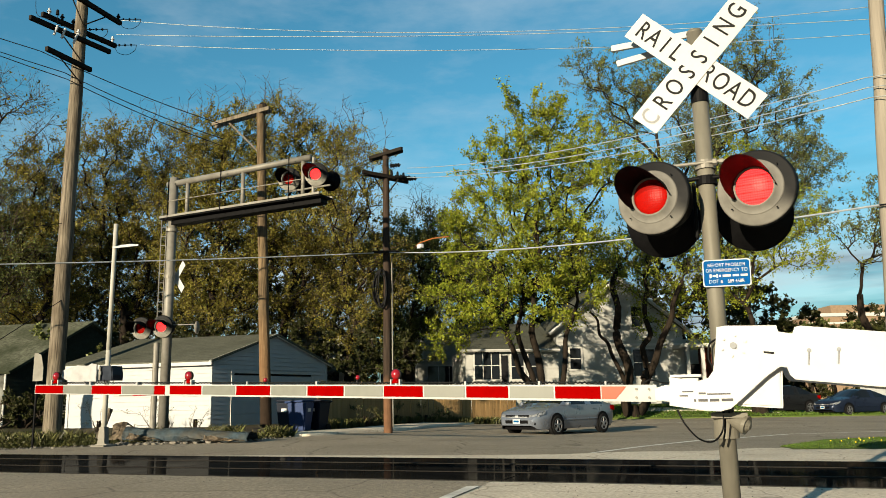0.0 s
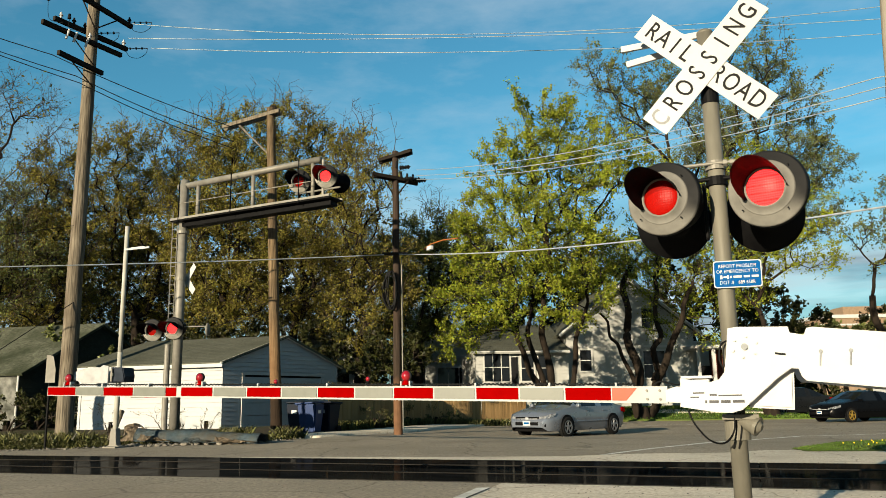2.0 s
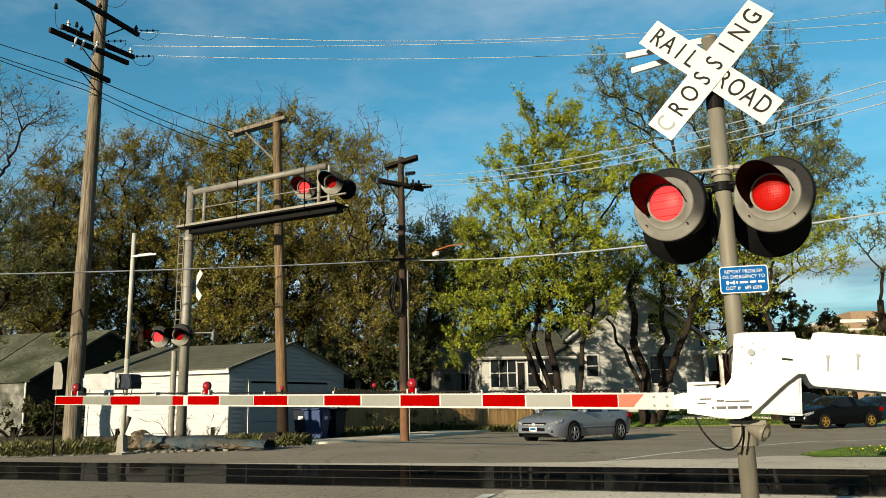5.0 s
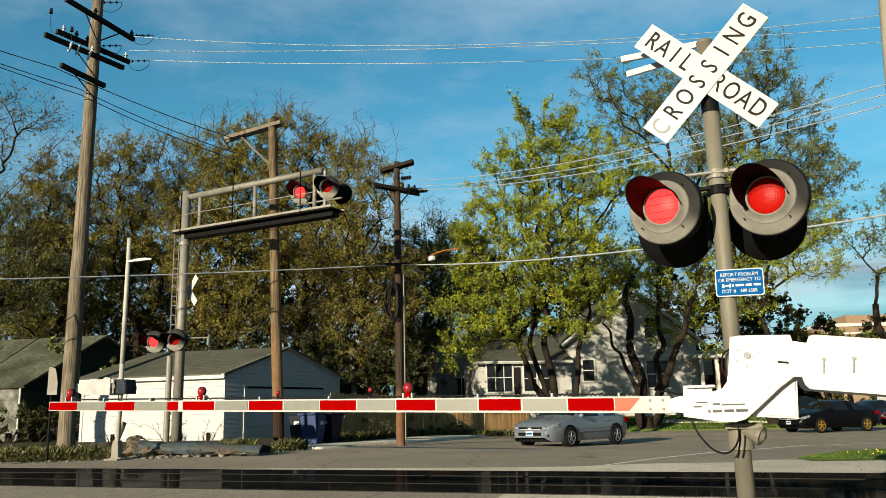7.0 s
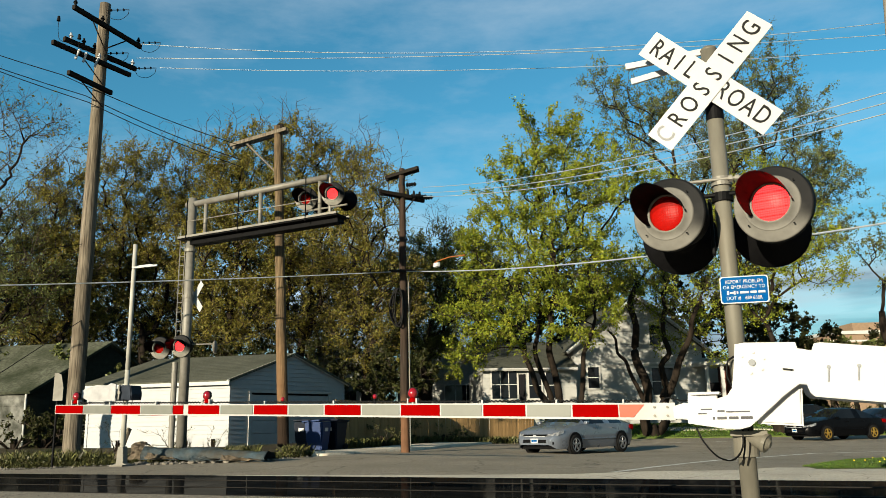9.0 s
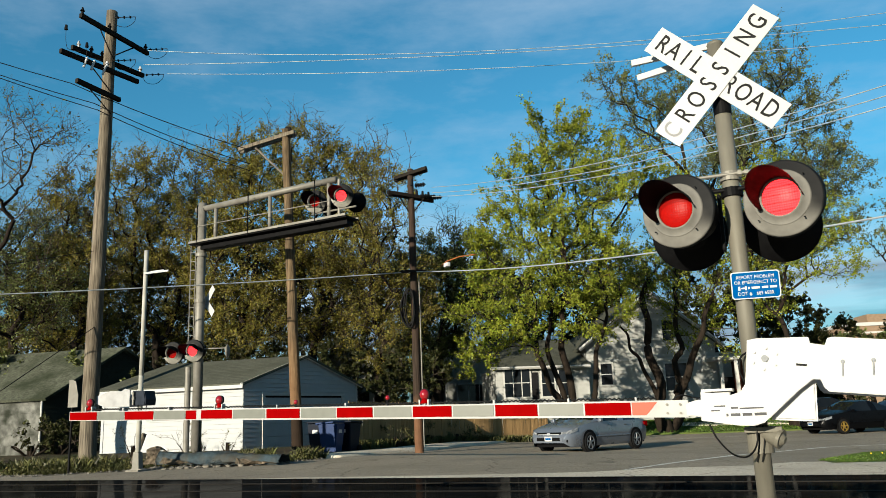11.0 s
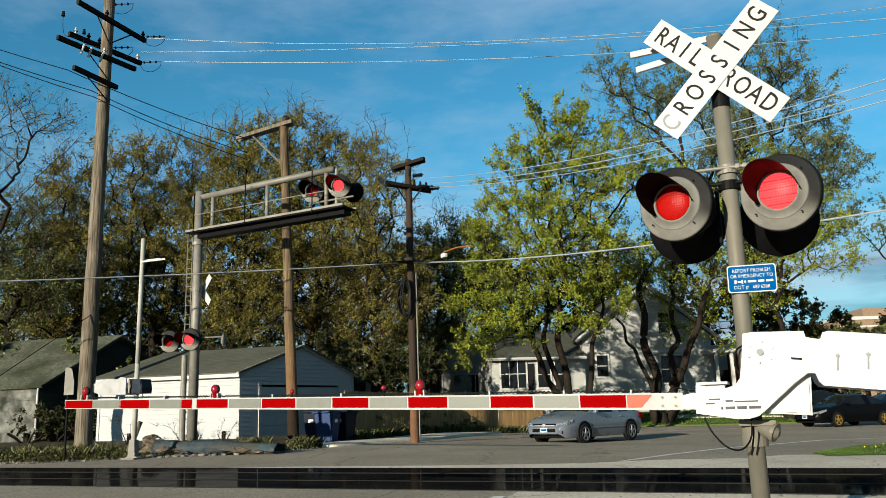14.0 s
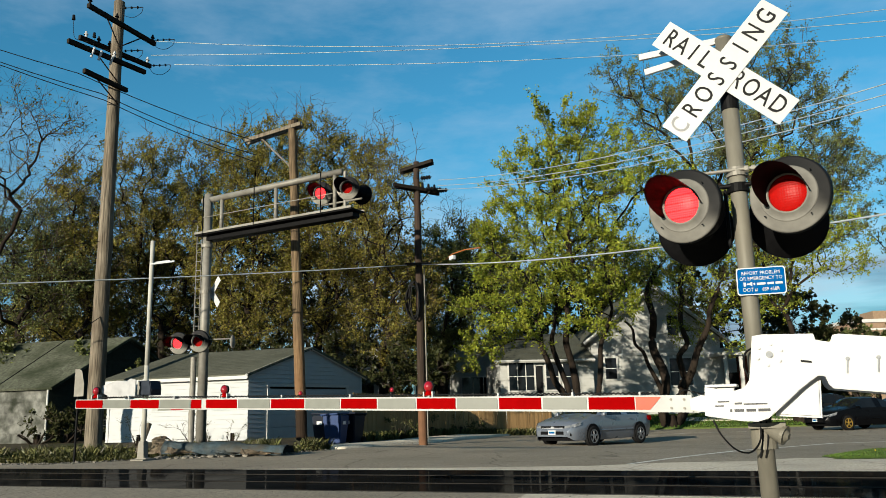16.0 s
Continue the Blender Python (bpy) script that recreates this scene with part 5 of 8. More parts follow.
for tilt in (45, -45):
    bm = bmesh.new()
    box(bm, (0, 0, 0), (1.22, 0.006, 0.229), pose(0.12, 0.22, 5.38 - GC, 0, 0, -40) @ pose(0, 0, 0, 0, tilt, 0))
    part("crossbuck_blade", bm, SIGN_WHITE, canti, "back of a white crossbuck")
bm = bmesh.new()
rod(bm, (0.0, 0, 5.38 - GC), (0.04, 0.18, 5.38 - GC), 0.02, seg=6)
rod(bm, (0, 0, 5.33 - GC), (0, 0, 5.43 - GC), 0.165, seg=16)
part("crossbuck_bracket", bm, STEEL, canti)
bm = bmesh.new()
ball(bm, (0.95, -0.1, 3.75 - GC), 0.16, 14, (0.45, 1, 1.3))
rod(bm, (0.15, -0.1, 3.85 - GC), (0.95, -0.1, 3.85 - GC), 0.02, seg=6)
part("bell", bm, STEEL, canti)

# road sign seen from behind, beside the far gate
back_sign = thing("road_sign", at(-10.75, 21.3, 0, -20), "pale road sign on a thin dark post, turned away", "road sign")
bm = bmesh.new()
rod(bm, (0, 0, 0), (0, 0, 2.45), 0.03, seg=8)
part("post", bm, BLACK, back_sign)
bm = bmesh.new()
plate(bm, [(-0.12, 1.72), (0.22, 1.72), (0.22, 2.05), (0.12, 2.40), (0.0, 2.45), (-0.12, 2.45)], -0.04, -0.032)
part("sign_plate", bm, STEEL, back_sign)


# ---- utility poles ----
def crossarm(parent, c, half, yaw, roll, size=0.11, mat=None):
    bm = bmesh.new()
    box(bm, (0, 0, 0), (2 * half, size, size * 1.2), Matrix.Translation(c) @ pose(0, 0, 0, 0, roll, yaw), 0.008)
    return part("crossarm", bm, mat or ARM_WOOD, parent)


def insulator(parent, p, d, n=4, r=0.055, length=0.55, mat=None):
    d = Vector(d).normalized()
    p = Vector(p)
    bm = bmesh.new()
    rod(bm, p, p + d * length, 0.015, seg=6)
    for k in range(n):
        q = p + d * (length * (k + 0.7) / (n + 0.5))
        rod(bm, q - d * 0.018, q + d * 0.018, r, r * 0.7, 10)
    return part("insulator", bm, mat or RUBBER, parent)


def brace(parent, a, b, r=0.022, mat=None):
    bm = bmesh.new()
    rod(bm, a, b, r, seg=6)
    return part("brace", bm, mat or ARM_WOOD, parent)


def wood_pole(x, y, top, r0, r1, label, mat, lean=(0, 0)):
    ob = thing("utility_pole", at(x, y), label, "utility pole", "utility poles")
    z0 = gz(x, y)
    rng = np.random.RandomState(int(abs(x) * 10))
    verts, faces = [], []
    n = 14
    pts = [Vector((lean[0] * k / n + rng.normal(0, 0.006), lean[1] * k / n, -0.2 + (top - z0 + 0.2) * k / n)) for k in range(n + 1)]
    branch(verts, faces, pts, r0, r1, 16)
    faces.append(tuple(range(len(verts) - 16, len(verts))))
    mesh_part("pole", verts, faces, mat, ob, True)
    return ob, z0


p1, z1 = wood_pole(-11.85, 24.57, 15.44, 0.263, 0.176, "tall grey weathered wooden utility pole with crossarms", POLE_WOOD, (0.0, 0))
# crossarms: height, half length, shift along the arm, turn, distance in front of the pole
ARMS1 = {"top": (14.52, 1.53, 0.0, 70.7, 0.23), "front": (13.18, 1.46, -0.46, 61.3, 0.23), "back": (13.72, 1.39, 0.16, 60.5, -0.23), "low": (12.30, 0.90, -0.58, 69.2, 0.23)}


def on_arm(key, s, dz=0.0, out=0.0):
    """A point s metres along a crossarm from the pole, dz above its middle."""
    z, half, shift, yaw, off = ARMS1[key]
    a, s = radians(yaw), s * 1.17
    return Vector((math.cos(a) * s + math.sin(a) * (off + out), math.sin(a) * s - math.cos(a) * (off + out), z - z1 + dz))


for key, (z, half, shift, yaw, off) in ARMS1.items():
    crossarm(p1, on_arm(key, shift / 1.17), half, yaw, 0, 0.123)
for key, s, drop in (("top", -0.62, 0.95), ("top", 0.75, 0.75), ("front", -0.75, 0.75), ("low", -0.85, 0.62)):
    brace(p1, on_arm(key, s, -0.05), on_arm(key, -0.02, -drop))
for key, s, pin in (("top", -1.25, RUBBER), ("top", 1.2, RUBBER), ("top", -0.25, RUBBER), ("back", -0.85, PORCELAIN), ("back", -0.45, RUBBER), ("back", 1.2, PORCELAIN), ("front", -0.2, PORCELAIN), ("back", -0.1, RUBBER)):
    bm = bmesh.new()
    q = on_arm(key, s, 0.06)
    rod(bm, q, q + Vector((0, 0, 0.24)), 0.045, 0.03, 10)
    rod(bm, q + Vector((0, 0, 0.12)), q + Vector((0, 0, 0.17)), 0.075, 0.05, 10)
    part("pin_insulator", bm, pin, p1)
for q in (on_arm("top", 1.25, 0.12), on_arm("back", 1.3, 0.02), on_arm("back", 0.3, 0.12), Vector((0.14, -0.12, 15.15 - z1))):
    insulator(p1, q, (1, 0.05, 0.02), 3, 0.053, 0.72)
    tube("jumper", smooth_path([q + Vector((0.75, 0, 0)), q + Vector((0.70, 0, -0.2)), q + Vector((0.45, 0, -0.36)), q + Vector((0.15, 0, -0.3)), q + Vector((0.0, 0, -0.1))]), 0.009, RUBBER, p1)
for s in (-0.95, -0.72, -0.35):      # cut-outs
    bm = bmesh.new()
    q = on_arm("front", s, -0.12, 0.12)
    rod(bm, q + Vector((-0.05, 0, -0.16)), q + Vector((0.05, 0, 0.16)), 0.04, seg=8)
    part("fuse_cutout", bm, PORCELAIN, p1)
for s, dz in ((-1.5, 0.85), (-0.85, 0.55)):
    q = on_arm("front", s)
    tube("riser_wire", smooth_path([q + Vector((-0.02, 0, dz)), q + Vector((0, 0, dz - 0.45)), q + Vector((0.1, 0, 0.12)), q + Vector((0.45, 0.1, 0.05))]), 0.008, RUBBER, p1)
    bm = bmesh.new()
    rod(bm, q + Vector((-0.02, 0, dz - 0.06)), q + Vector((-0.02, 0, dz + 0.10)), 0.06, 0.04, 8)
    part("line_clamp", bm, RUBBER, p1)

p2, z2 = wood_pole(-5.6, 25.5, 11.24, 0.185, 0.135, "brown creosoted wooden pole with a one-sided wooden arm", POLE_RED, (-0.46, 0))
for s in (-0.14, 0.14):
    bm = bmesh.new()
    beam(bm, (-0.08, -0.2 + s, 11.02 - z2), (-2.35, 1.15 + s, 10.98 - z2), 0.07, 0.13, 0.006)
    part("crossarm", bm, POLE_WOOD, p2)
brace(p2, (-1.70, 0.75, 10.92 - z2), (-0.42, -0.02, 9.55 - z2), 0.035, POLE_WOOD)
bm = bmesh.new()
box(bm, (-0.36, 0, 11.22 - z2), (0.20, 0.20, 0.16), None, 0.02)
part("pole_cap", bm, ARM_WOOD, p2)

p3, z3 = wood_pole(-1.91, 27.0, 10.1, 0.15, 0.105, "dark brown wooden utility pole beside the fence", POLE_DARK, (-0.05, 0))
for c, half, yaw, roll in (((-0.05, -0.12, 9.92 - z3), 0.80, -41, 0), ((-0.05, 0.14, 9.92 - z3), 0.80, -41, 0), ((-0.05, -0.12, 9.10 - z3), 0.95, 39, 0), ((-0.05, 0.12, 9.10 - z3), 0.95, 39, 0)):
    crossarm(p3, c, half, yaw, roll, 0.10)
for a, b in (((-0.45, -0.05, 9.1 - z3), (-0.05, -0.05, 8.4 - z3)), ((0.4, -0.05, 9.0 - z3), (-0.05, -0.05, 8.4 - z3))):
    brace(p3, a, b)
for x, y, z in ((0.25, 0.2, 9.10), (0.45, 0.36, 9.10), (0.65, 0.5, 9.10), (0.1, 0.0, 9.45)):
    insulator(p3, (x, y - 0.15, z - z3), (1, -0.5, -0.05), 4, 0.08, 0.45)
    bm = bmesh.new()
    rod(bm, (x - 0.1, y - 0.1, z - z3 + 0.02), (x - 0.1, y - 0.1, z - z3 + 0.26), 0.06, 0.035, 8)
    part("pin_insulator", bm, RUBBER, p3)
tube("riser_pipe", [(0.17, -0.05, 0.2), (0.16, -0.05, 3.0), (0.15, -0.05, 5.9)], 0.022, STEEL, p3)
for k, (wx, wz, dx, dz, r) in enumerate(((0.21, 0.64, -0.22, 0.0, 0.035), (0.17, 0.58, -0.20, 0.04, 0.03), (0.24, 0.55, -0.24, -0.05, 0.028), (0.14, 0.66, -0.16, -0.02, 0.025))):
    tube("cable_coil", [(dx + wx * math.cos(a), -0.2 - 0.03 * k, 5.15 - z3 + dz + wz * math.sin(a)) for a in [q * 0.3 for q in range(23)]], r, RUBBER, p3)
bm = bmesh.new()
box(bm, (-0.05, -0.2, 6.40 - z3), (0.9, 0.08, 0.09), None, 0.01)
part("cable_bracket", bm, ARM_WOOD, p3)

p4, z4 = wood_pole(7.16, 13.0, 8.6, 0.135, 0.12, "pale weathered wooden pole near the track", material("bleached_pole_wood", (0.1432, 0.1262, 0.1023), 0.9, vary=0.2, scale=9, bump=0.6, bump_scale=30, stretch=(1, 1, 0.06)), (0.55, 0))


def wire(points, r, mat, label="thin overhead wire between the poles"):
    tagged(tube("overhead_wire", points, r, mat), label, "wire", "overhead wires")


PALE = "bright sunlit overhead wire across the sky"
wire(sag((-10.53, 24.57, 13.937), (26, 21, 14.265), 1.49), 0.0095, WIRE_PALE, PALE)
wire(sag((-10.65, 24.57, 13.433), (26, 21, 12.715), 0.64), 0.0095, WIRE_PALE, PALE)
wire(sag((-10.42, 26.01, 13.743), (26, 21, 12.465), 0.85), 0.0095, WIRE_PALE, PALE)
for a, b, d in (((-12.75, 23.87, 12.573), (-7.4, 26, 10.75), 0.12), ((-12.05, 24.10, 11.930), (-7.4, 26.0, 10.25), 0.12), ((-11.93, 24.10, 11.696), (-7.4, 26.0, 10.0), 0.10)):
    wire(sag(a, b, d, 10), 0.014, RUBBER)
    aa, bb = Vector(a), Vector(b)
    wire(sag(aa, aa + (aa - bb) * 2.2, d * 3, 10), 0.014, RUBBER)
for (z, yy, zz) in ((9.32, 13.05, 6.75), (9.12, 13.0, 6.55), (8.98, 12.95, 6.35)):
    a = Vector((-1.2, 26.7, z))
    b = Vector((7.35, yy, zz))
    wire(sag(a, b, 0.35), 0.0095, WIRE_PALE, PALE)
    wire(sag(b, b + (b - a) * 0.8, 0.2, 8), 0.008, WIRE_PALE, PALE)
wire(sag((-26, 13.5, 4.15), (-1.95, 27, 6.42), 0.25), 0.018, WIRE_PALE, "pale sagging service cable between the poles")
wire(sag((-1.9, 26.9, 6.40), (7.25, 12.9, 4.45), 0.25), 0.018, WIRE_PALE, "pale sagging service cable between the poles")
wire(sag((7.25, 12.9, 4.45), (15, 1, 4.0), 0.25, 8), 0.016, RUBBER)
wire(sag((-26, 15, 3.4), (-11.58, 24.57, 7.133), 0.2, 8), 0.010, RUBBER)
wire(sag((-11.58, 24.57, 9.824), (-26, 30, 2.0), 0.1, 8), 0.010, RUBBER, "slack dark guy wire")
wire(sag((-11.70, 24.45, 4.676), (-14.5, 19.0, 0.4), 0.0, 4), 0.012, RUBBER, "slack dark guy wire")
wire(sag((-1.9, 27, 6.3), (-12, 38, 5.0), 0.2, 8), 0.010, RUBBER)
splice = thing("cable_splice", pose(-0.75, 25.9, 6.40, 0, 0, -57), "white and orange cable splice box on the wire", "cable box")
bm = bmesh.new()
box(bm, (0, 0, 0), (0.26, 0.12, 0.14), None, 0.02)
part("splice_box", bm, PORCELAIN, splice)
tube("orange_lead", [(-0.4, 0, 0.02), (0, 0, 0.12), (0.8, 0, 0.12), (1.7, 0, 0.02)], 0.02, material("orange_sheath", (0.1876, 0.06479, 0.01705), 0.6), splice)


# ---- buildings ----
def lap_wall(name, parent, p0, p1, z0, z1, mat, course=0.14, peak=None, gap=None):
    """Lapped boards between two ground points; peak: the height at the middle of a gable."""
    a, b = Vector((*p0, 0)), Vector((*p1, 0))
    d = (b - a).normalized()
    out = Vector((d.y, -d.x, 0))
    L = (b - a).length
    verts, faces = [], []
    top = peak or z1

    def span(h):
        if h <= z1 or not peak:
            return 0.0, L
        f = min((h - z1) / (peak - z1) * L / 2, L / 2 - 0.01)
        return f, L - f

    z = z0
    while z < top - 0.01:
        l, r = span(z)
        for off in (0.003, 0.034):
            verts += [a + d * l + out * off + Vector((0, 0, z)), a + d * r + out * off + Vector((0, 0, z))]
        z += course
    l, r = span(top)
    verts += [a + d * l + out * 0.003 + Vector((0, 0, top)), a + d * r + out * 0.003 + Vector((0, 0, top))]
    faces += [(k, k + 1, k + 3, k + 2) for k in range(0, len(verts) - 2, 2)]
    # the wall behind the boards
    k = len(verts)
    ring = [(0, z0), (L, z0), (L, z1)] + ([(L / 2, peak)] if peak else []) + [(0, z1)]
    for off in (-0.002, -0.16):
        verts += [a + d * q + out * off + Vector((0, 0, h)) for q, h in ring]
    n = len(ring)
    faces += [tuple(range(k, k + n)), tuple(range(k + 2 * n - 1, k + n - 1, -1))]
    faces += [(k + i, k + n + i, k + n + (i + 1) % n, k + (i + 1) % n) for i in range(n)]
    return mesh_part(name, verts, faces, mat, parent)


def slab(name, parent, corners, thick, mat, label=""):
    """A roof slope: four corners, thickened downwards."""
    vs = [Vector(c) for c in corners]
    n = (vs[1] - vs[0]).cross(vs[2] - vs[0]).normalized()
    if n.z < 0:
        n = -n
    verts = vs + [v - n * thick for v in vs]
    k = len(vs)
    faces = [tuple(range(k)), tuple(range(2 * k - 1, k - 1, -1))] + [(i, k + i, k + (i + 1) % k, (i + 1) % k) for i in range(k)]
    ob = mesh_part(name, verts, faces, mat, parent)
    if label:
        ob["label"] = label
    return ob


def shingle_rows(parent, e0, e1, r1, r0, rows=14, mat=None):
    """Courses of shingles laid up a slope from the eave e0-e1 to the ridge r0-r1."""
    e0, e1, r0, r1 = (Vector(q) for q in (e0, e1, r0, r1))
    n = (e1 - e0).cross(r0 - e0).normalized()
    if n.z < 0:
        n = -n
    verts, faces = [], []
    for k in range(rows):
        f = k / rows
        for off in (0.006, 0.010):
            verts += [e0.lerp(r0, f) + n * off, e1.lerp(r1, f) + n * off]
    verts += [r0 + n * 0.006, r1 + n * 0.006]
    faces += [(k, k + 1, k + 3, k + 2) for k in range(0, len(verts) - 2, 2)]
    return mesh_part("shingle_layer", verts, faces, mat or SHINGLE, parent)


def window(parent, p, d, z, w, h, cols=1, rows=2, frame_mat=None):
    """A framed window on a wall; p: its lower middle on the wall, d: along the wall."""
    d = Vector((*d, 0)).normalized()
    out = Vector((d.y, -d.x, 0))
    m = Matrix((( d.x, -out.x, 0, p[0]), (d.y, -out.y, 0, p[1]), (0, 0, 1, z), (0, 0, 0, 1)))
    bm = bmesh.new()
    t = 0.09
    for c, s in (((0, 0, h + t / 2), (w + 2 * t, 0.07, t)), ((0, 0, -t / 2), (w + 2 * t + 0.06, 0.10, t)), ((-w / 2 - t / 2, 0, h / 2), (t, 0.07, h)), ((w / 2 + t / 2, 0, h / 2), (t, 0.07, h))):
        box(bm, (c[0], -0.045, c[2]), s)
    win = part("window", bm, frame_mat or TRIM_WHITE, parent, "white framed window")
    win.matrix_basis = m
    for i in range(cols):
        for j in range(rows):
            bm = bmesh.new()
            box(bm, (-w / 2 + w * (i + 0.5) / cols, -0.03, h * (j + 0.5) / rows), (w / cols - 0.05, 0.012, h / rows - 0.05))
            part("pane", bm, GLASS_DARK, win)
    bm = bmesh.new()
    for i in range(1, cols):
        box(bm, (-w / 2 + w * i / cols, -0.035, h / 2), (0.05, 0.03, h))
    for j in range(1, rows):
        box(bm, (0, -0.035, h * j / rows), (w, 0.03, 0.05))
    if cols + rows > 2:
        part("glazing_bar", bm, frame_mat or TRIM_WHITE, win)
    else:
        bm.free()
    return win


# garage
garage = thing("garage", Matrix(), "white sided garage with grey shingle roof and wide door", "garage")
C, Lp, R = Vector((-9.8, 34)), Vector((-16.8, 36)), Vector((-5.85, 40))
B = Lp + (R - C)
gb, ge, gp = 0.40, 3.22, 4.42
lap_wall("side_wall", garage, Lp, C, gb, ge, GARAGE_WHITE, 0.19)
lap_wall("gable_wall", garage, C, R, gb, ge, GARAGE_WHITE, 0.19, gp)
lap_wall("back_wall", garage, R, B, gb, ge, GARAGE_WHITE, 0.3)
lap_wall("rear_wall", garage, B, Lp, gb, ge, GARAGE_WHITE, 0.3, gp)
ga, gl = (C + R) / 2, (Lp + B) / 2
u = (C - Lp).normalized() * 0.18
across = (R - C).normalized() * 0.25
dz = 0.12
e0, e1, r1, r0 = (*(Lp - across - u), ge - dz + 0.12), (*(C - across + u), ge - dz + 0.12), (*(ga + u), gp + 0.12), (*(gl - u), gp + 0.12)
slab("roof", garage, [e0, e1, r1, r0], 0.10, SHINGLE, "grey shingle roof")
shingle_rows(garage, e0, e1, r1, r0, 16)
slab("roof", garage, [(*(R + across + u), ge - dz + 0.12), (*(B + across - u), ge - dz + 0.12), r0, r1], 0.10, SHINGLE)
bm = bmesh.new()
w2 = (C - Lp).normalized()
for a, b, h in ((Lp - across - u, C - across + u, 0.15),):
    mid = (a + b) / 2
    ang = math.atan2(w2.y, w2.x)
    box(bm, (0, 0, 0), ((b - a).length, 0.06, h), Matrix.Translation((mid.x, mid.y, ge - dz - 0.02)) @ Matrix.Rotation(ang, 4, "Z"), 0.005)
part("gutter", bm, TRIM_WHITE, garage)
g2 = (R - C).normalized()
outg = Vector((g2.y, -g2.x))
for a, b in ((C - across, ga), (ga, R + across)):
    za, zb = (ge - dz + 0.05, gp + 0.05) if a == C - across else (gp + 0.05, ge - dz + 0.05)
    bm = bmesh.new()
    o = outg * 0.10
    rod(bm, (a.x + o.x, a.y + o.y, za), (b.x + o.x, b.y + o.y, zb), 0.07, seg=4)
    part("rake_board", bm, TRIM_WHITE, garage)
ang = math.atan2(g2.y, g2.x)
gm = (C + R) / 2
bm = bmesh.new()
for k in range(4):
    box(bm, (0, -0.035, 0.28 + 0.55 * k), (4.8, 0.03, 0.53), None, 0.008)
door = part("garage_door", bm, GARAGE_WHITE, garage, "wide panelled garage door")
door.matrix_basis = Matrix.Translation((gm.x, gm.y, gb)) @ Matrix.Rotation(ang, 4, "Z")
bm = bmesh.new()
box(bm, (0, -0.045, 2.36), (5.2, 0.06, 0.12))
box(bm, (-2.5, -0.045, 1.12), (0.16, 0.06, 2.2))
box(bm, (2.5, -0.045, 1.12), (0.16, 0.06, 2.2))
part("door_frame", bm, TRIM_WHITE, door)
bm = bmesh.new()
box(bm, (0, -0.02, 2.26), (4.8, 0.03, 0.09))
part("door_gap", bm, BLACK, door, "dark gap above the door")

# shed by the left pole
shed = thing("shed", Matrix(), "weathered white shed with mossy grey roof, tree shade painted in", "shed")
S0, S1 = Vector((-20.7, 38.0)), Vector((-31.0, 40.5))
S2 = S0 + Vector((4.4, 6.6))
S3 = S1 + Vector((4.4, 6.6))
lap_wall("front_wall", shed, S1, S0, 0.4, 3.15, WEATHERED_SHADED, 0.5)
lap_wall("gable_wall", shed, S0, S2, 0.4, 3.15, SHADED_BOARDS, 0.2, 5.6)
lap_wall("back_wall", shed, S2, S3, 0.4, 3.15, SIDING_WHITE, 0.5)
lap_wall("rear_wall", shed, S3, S1, 0.4, 3.15, SIDING_WHITE, 0.5, 5.6)
ra, rb = (S0 + S2) / 2, (S1 + S3) / 2
slab("roof", shed, [(S1.x, S1.y - 0.35, 3.05), (S0.x + 0.35, S0.y - 0.35, 3.05), (ra.x + 0.35, ra.y, 5.72), (rb.x, rb.y, 5.72)], 0.12, MOSSY_SHADED, "mossy grey roof with tree shade in its colour")
shingle_rows(shed, (S1.x, S1.y - 0.35, 3.05), (S0.x + 0.35, S0.y - 0.35, 3.05), (ra.x + 0.35, ra.y, 5.72), (rb.x, rb.y, 5.72), 12, MOSSY_SHADED)
slab("roof", shed, [(S3.x, S3.y + 0.35, 3.05), (S2.x + 0.35, S2.y + 0.35, 3.05), (ra.x + 0.35, ra.y, 5.72), (rb.x, rb.y, 5.72)], 0.12, MOSSY_SHADED)
bm = bmesh.new()
rod(bm, (-20.6, 37.85, 0.4), (-20.6, 37.85, 3.0), 0.05, seg=8)
part("downpipe", bm, TRIM_WHITE, shed)

# grey house behind the maples
house = thing("grey_house", Matrix(), "grey sided two storey house with gable roof and sun porch", "house")
hz = 0.1
A0, A1 = Vector((7.2, 52.0)), Vector((15.7, 53.0))
hd = (A1 - A0).normalized()
hn = Vector((-hd.y, hd.x))
A2, A3 = A1 + hn * 10, A0 + hn * 10
lap_wall("gable_wall", house, A0, A1, hz, 5.75, SIDING_GREY, 0.21, 9.0)
lap_wall("side_wall", house, A3, A0, hz, 5.75, SIDING_GREY, 0.21)
lap_wall("side_wall", house, A1, A2, hz, 5.75, SIDING_GREY, 0.21)
lap_wall("back_wall", house, A2, A3, hz, 5.75, SIDING_GREY, 0.3, 9.0)
hm, hb = (A0 + A1) / 2, (A2 + A3) / 2
o = hd * 0.5
f = hn * -0.45
for s0, s1, sg in ((A0, A3, -1), (A1, A2, 1)):
    ea, eb = s0 + o * sg + f, s1 + o * sg - f
    slab("roof", house, [(*ea, 5.52), (*eb, 5.52), (*(hb - f), 9.2), (*(hm + f), 9.2)], 0.14, SHINGLE, "grey shingle roof")
    shingle_rows(house, (*ea, 5.53), (*eb, 5.53), (*(hb - f), 9.21), (*(hm + f), 9.21), 16)
    bm = bmesh.new()
    rod(bm, (*(ea), 5.45), (*(hm + f), 9.12), 0.11, seg=4)
    part("rake_board", bm, TRIM_WHITE, house)
bm = bmesh.new()
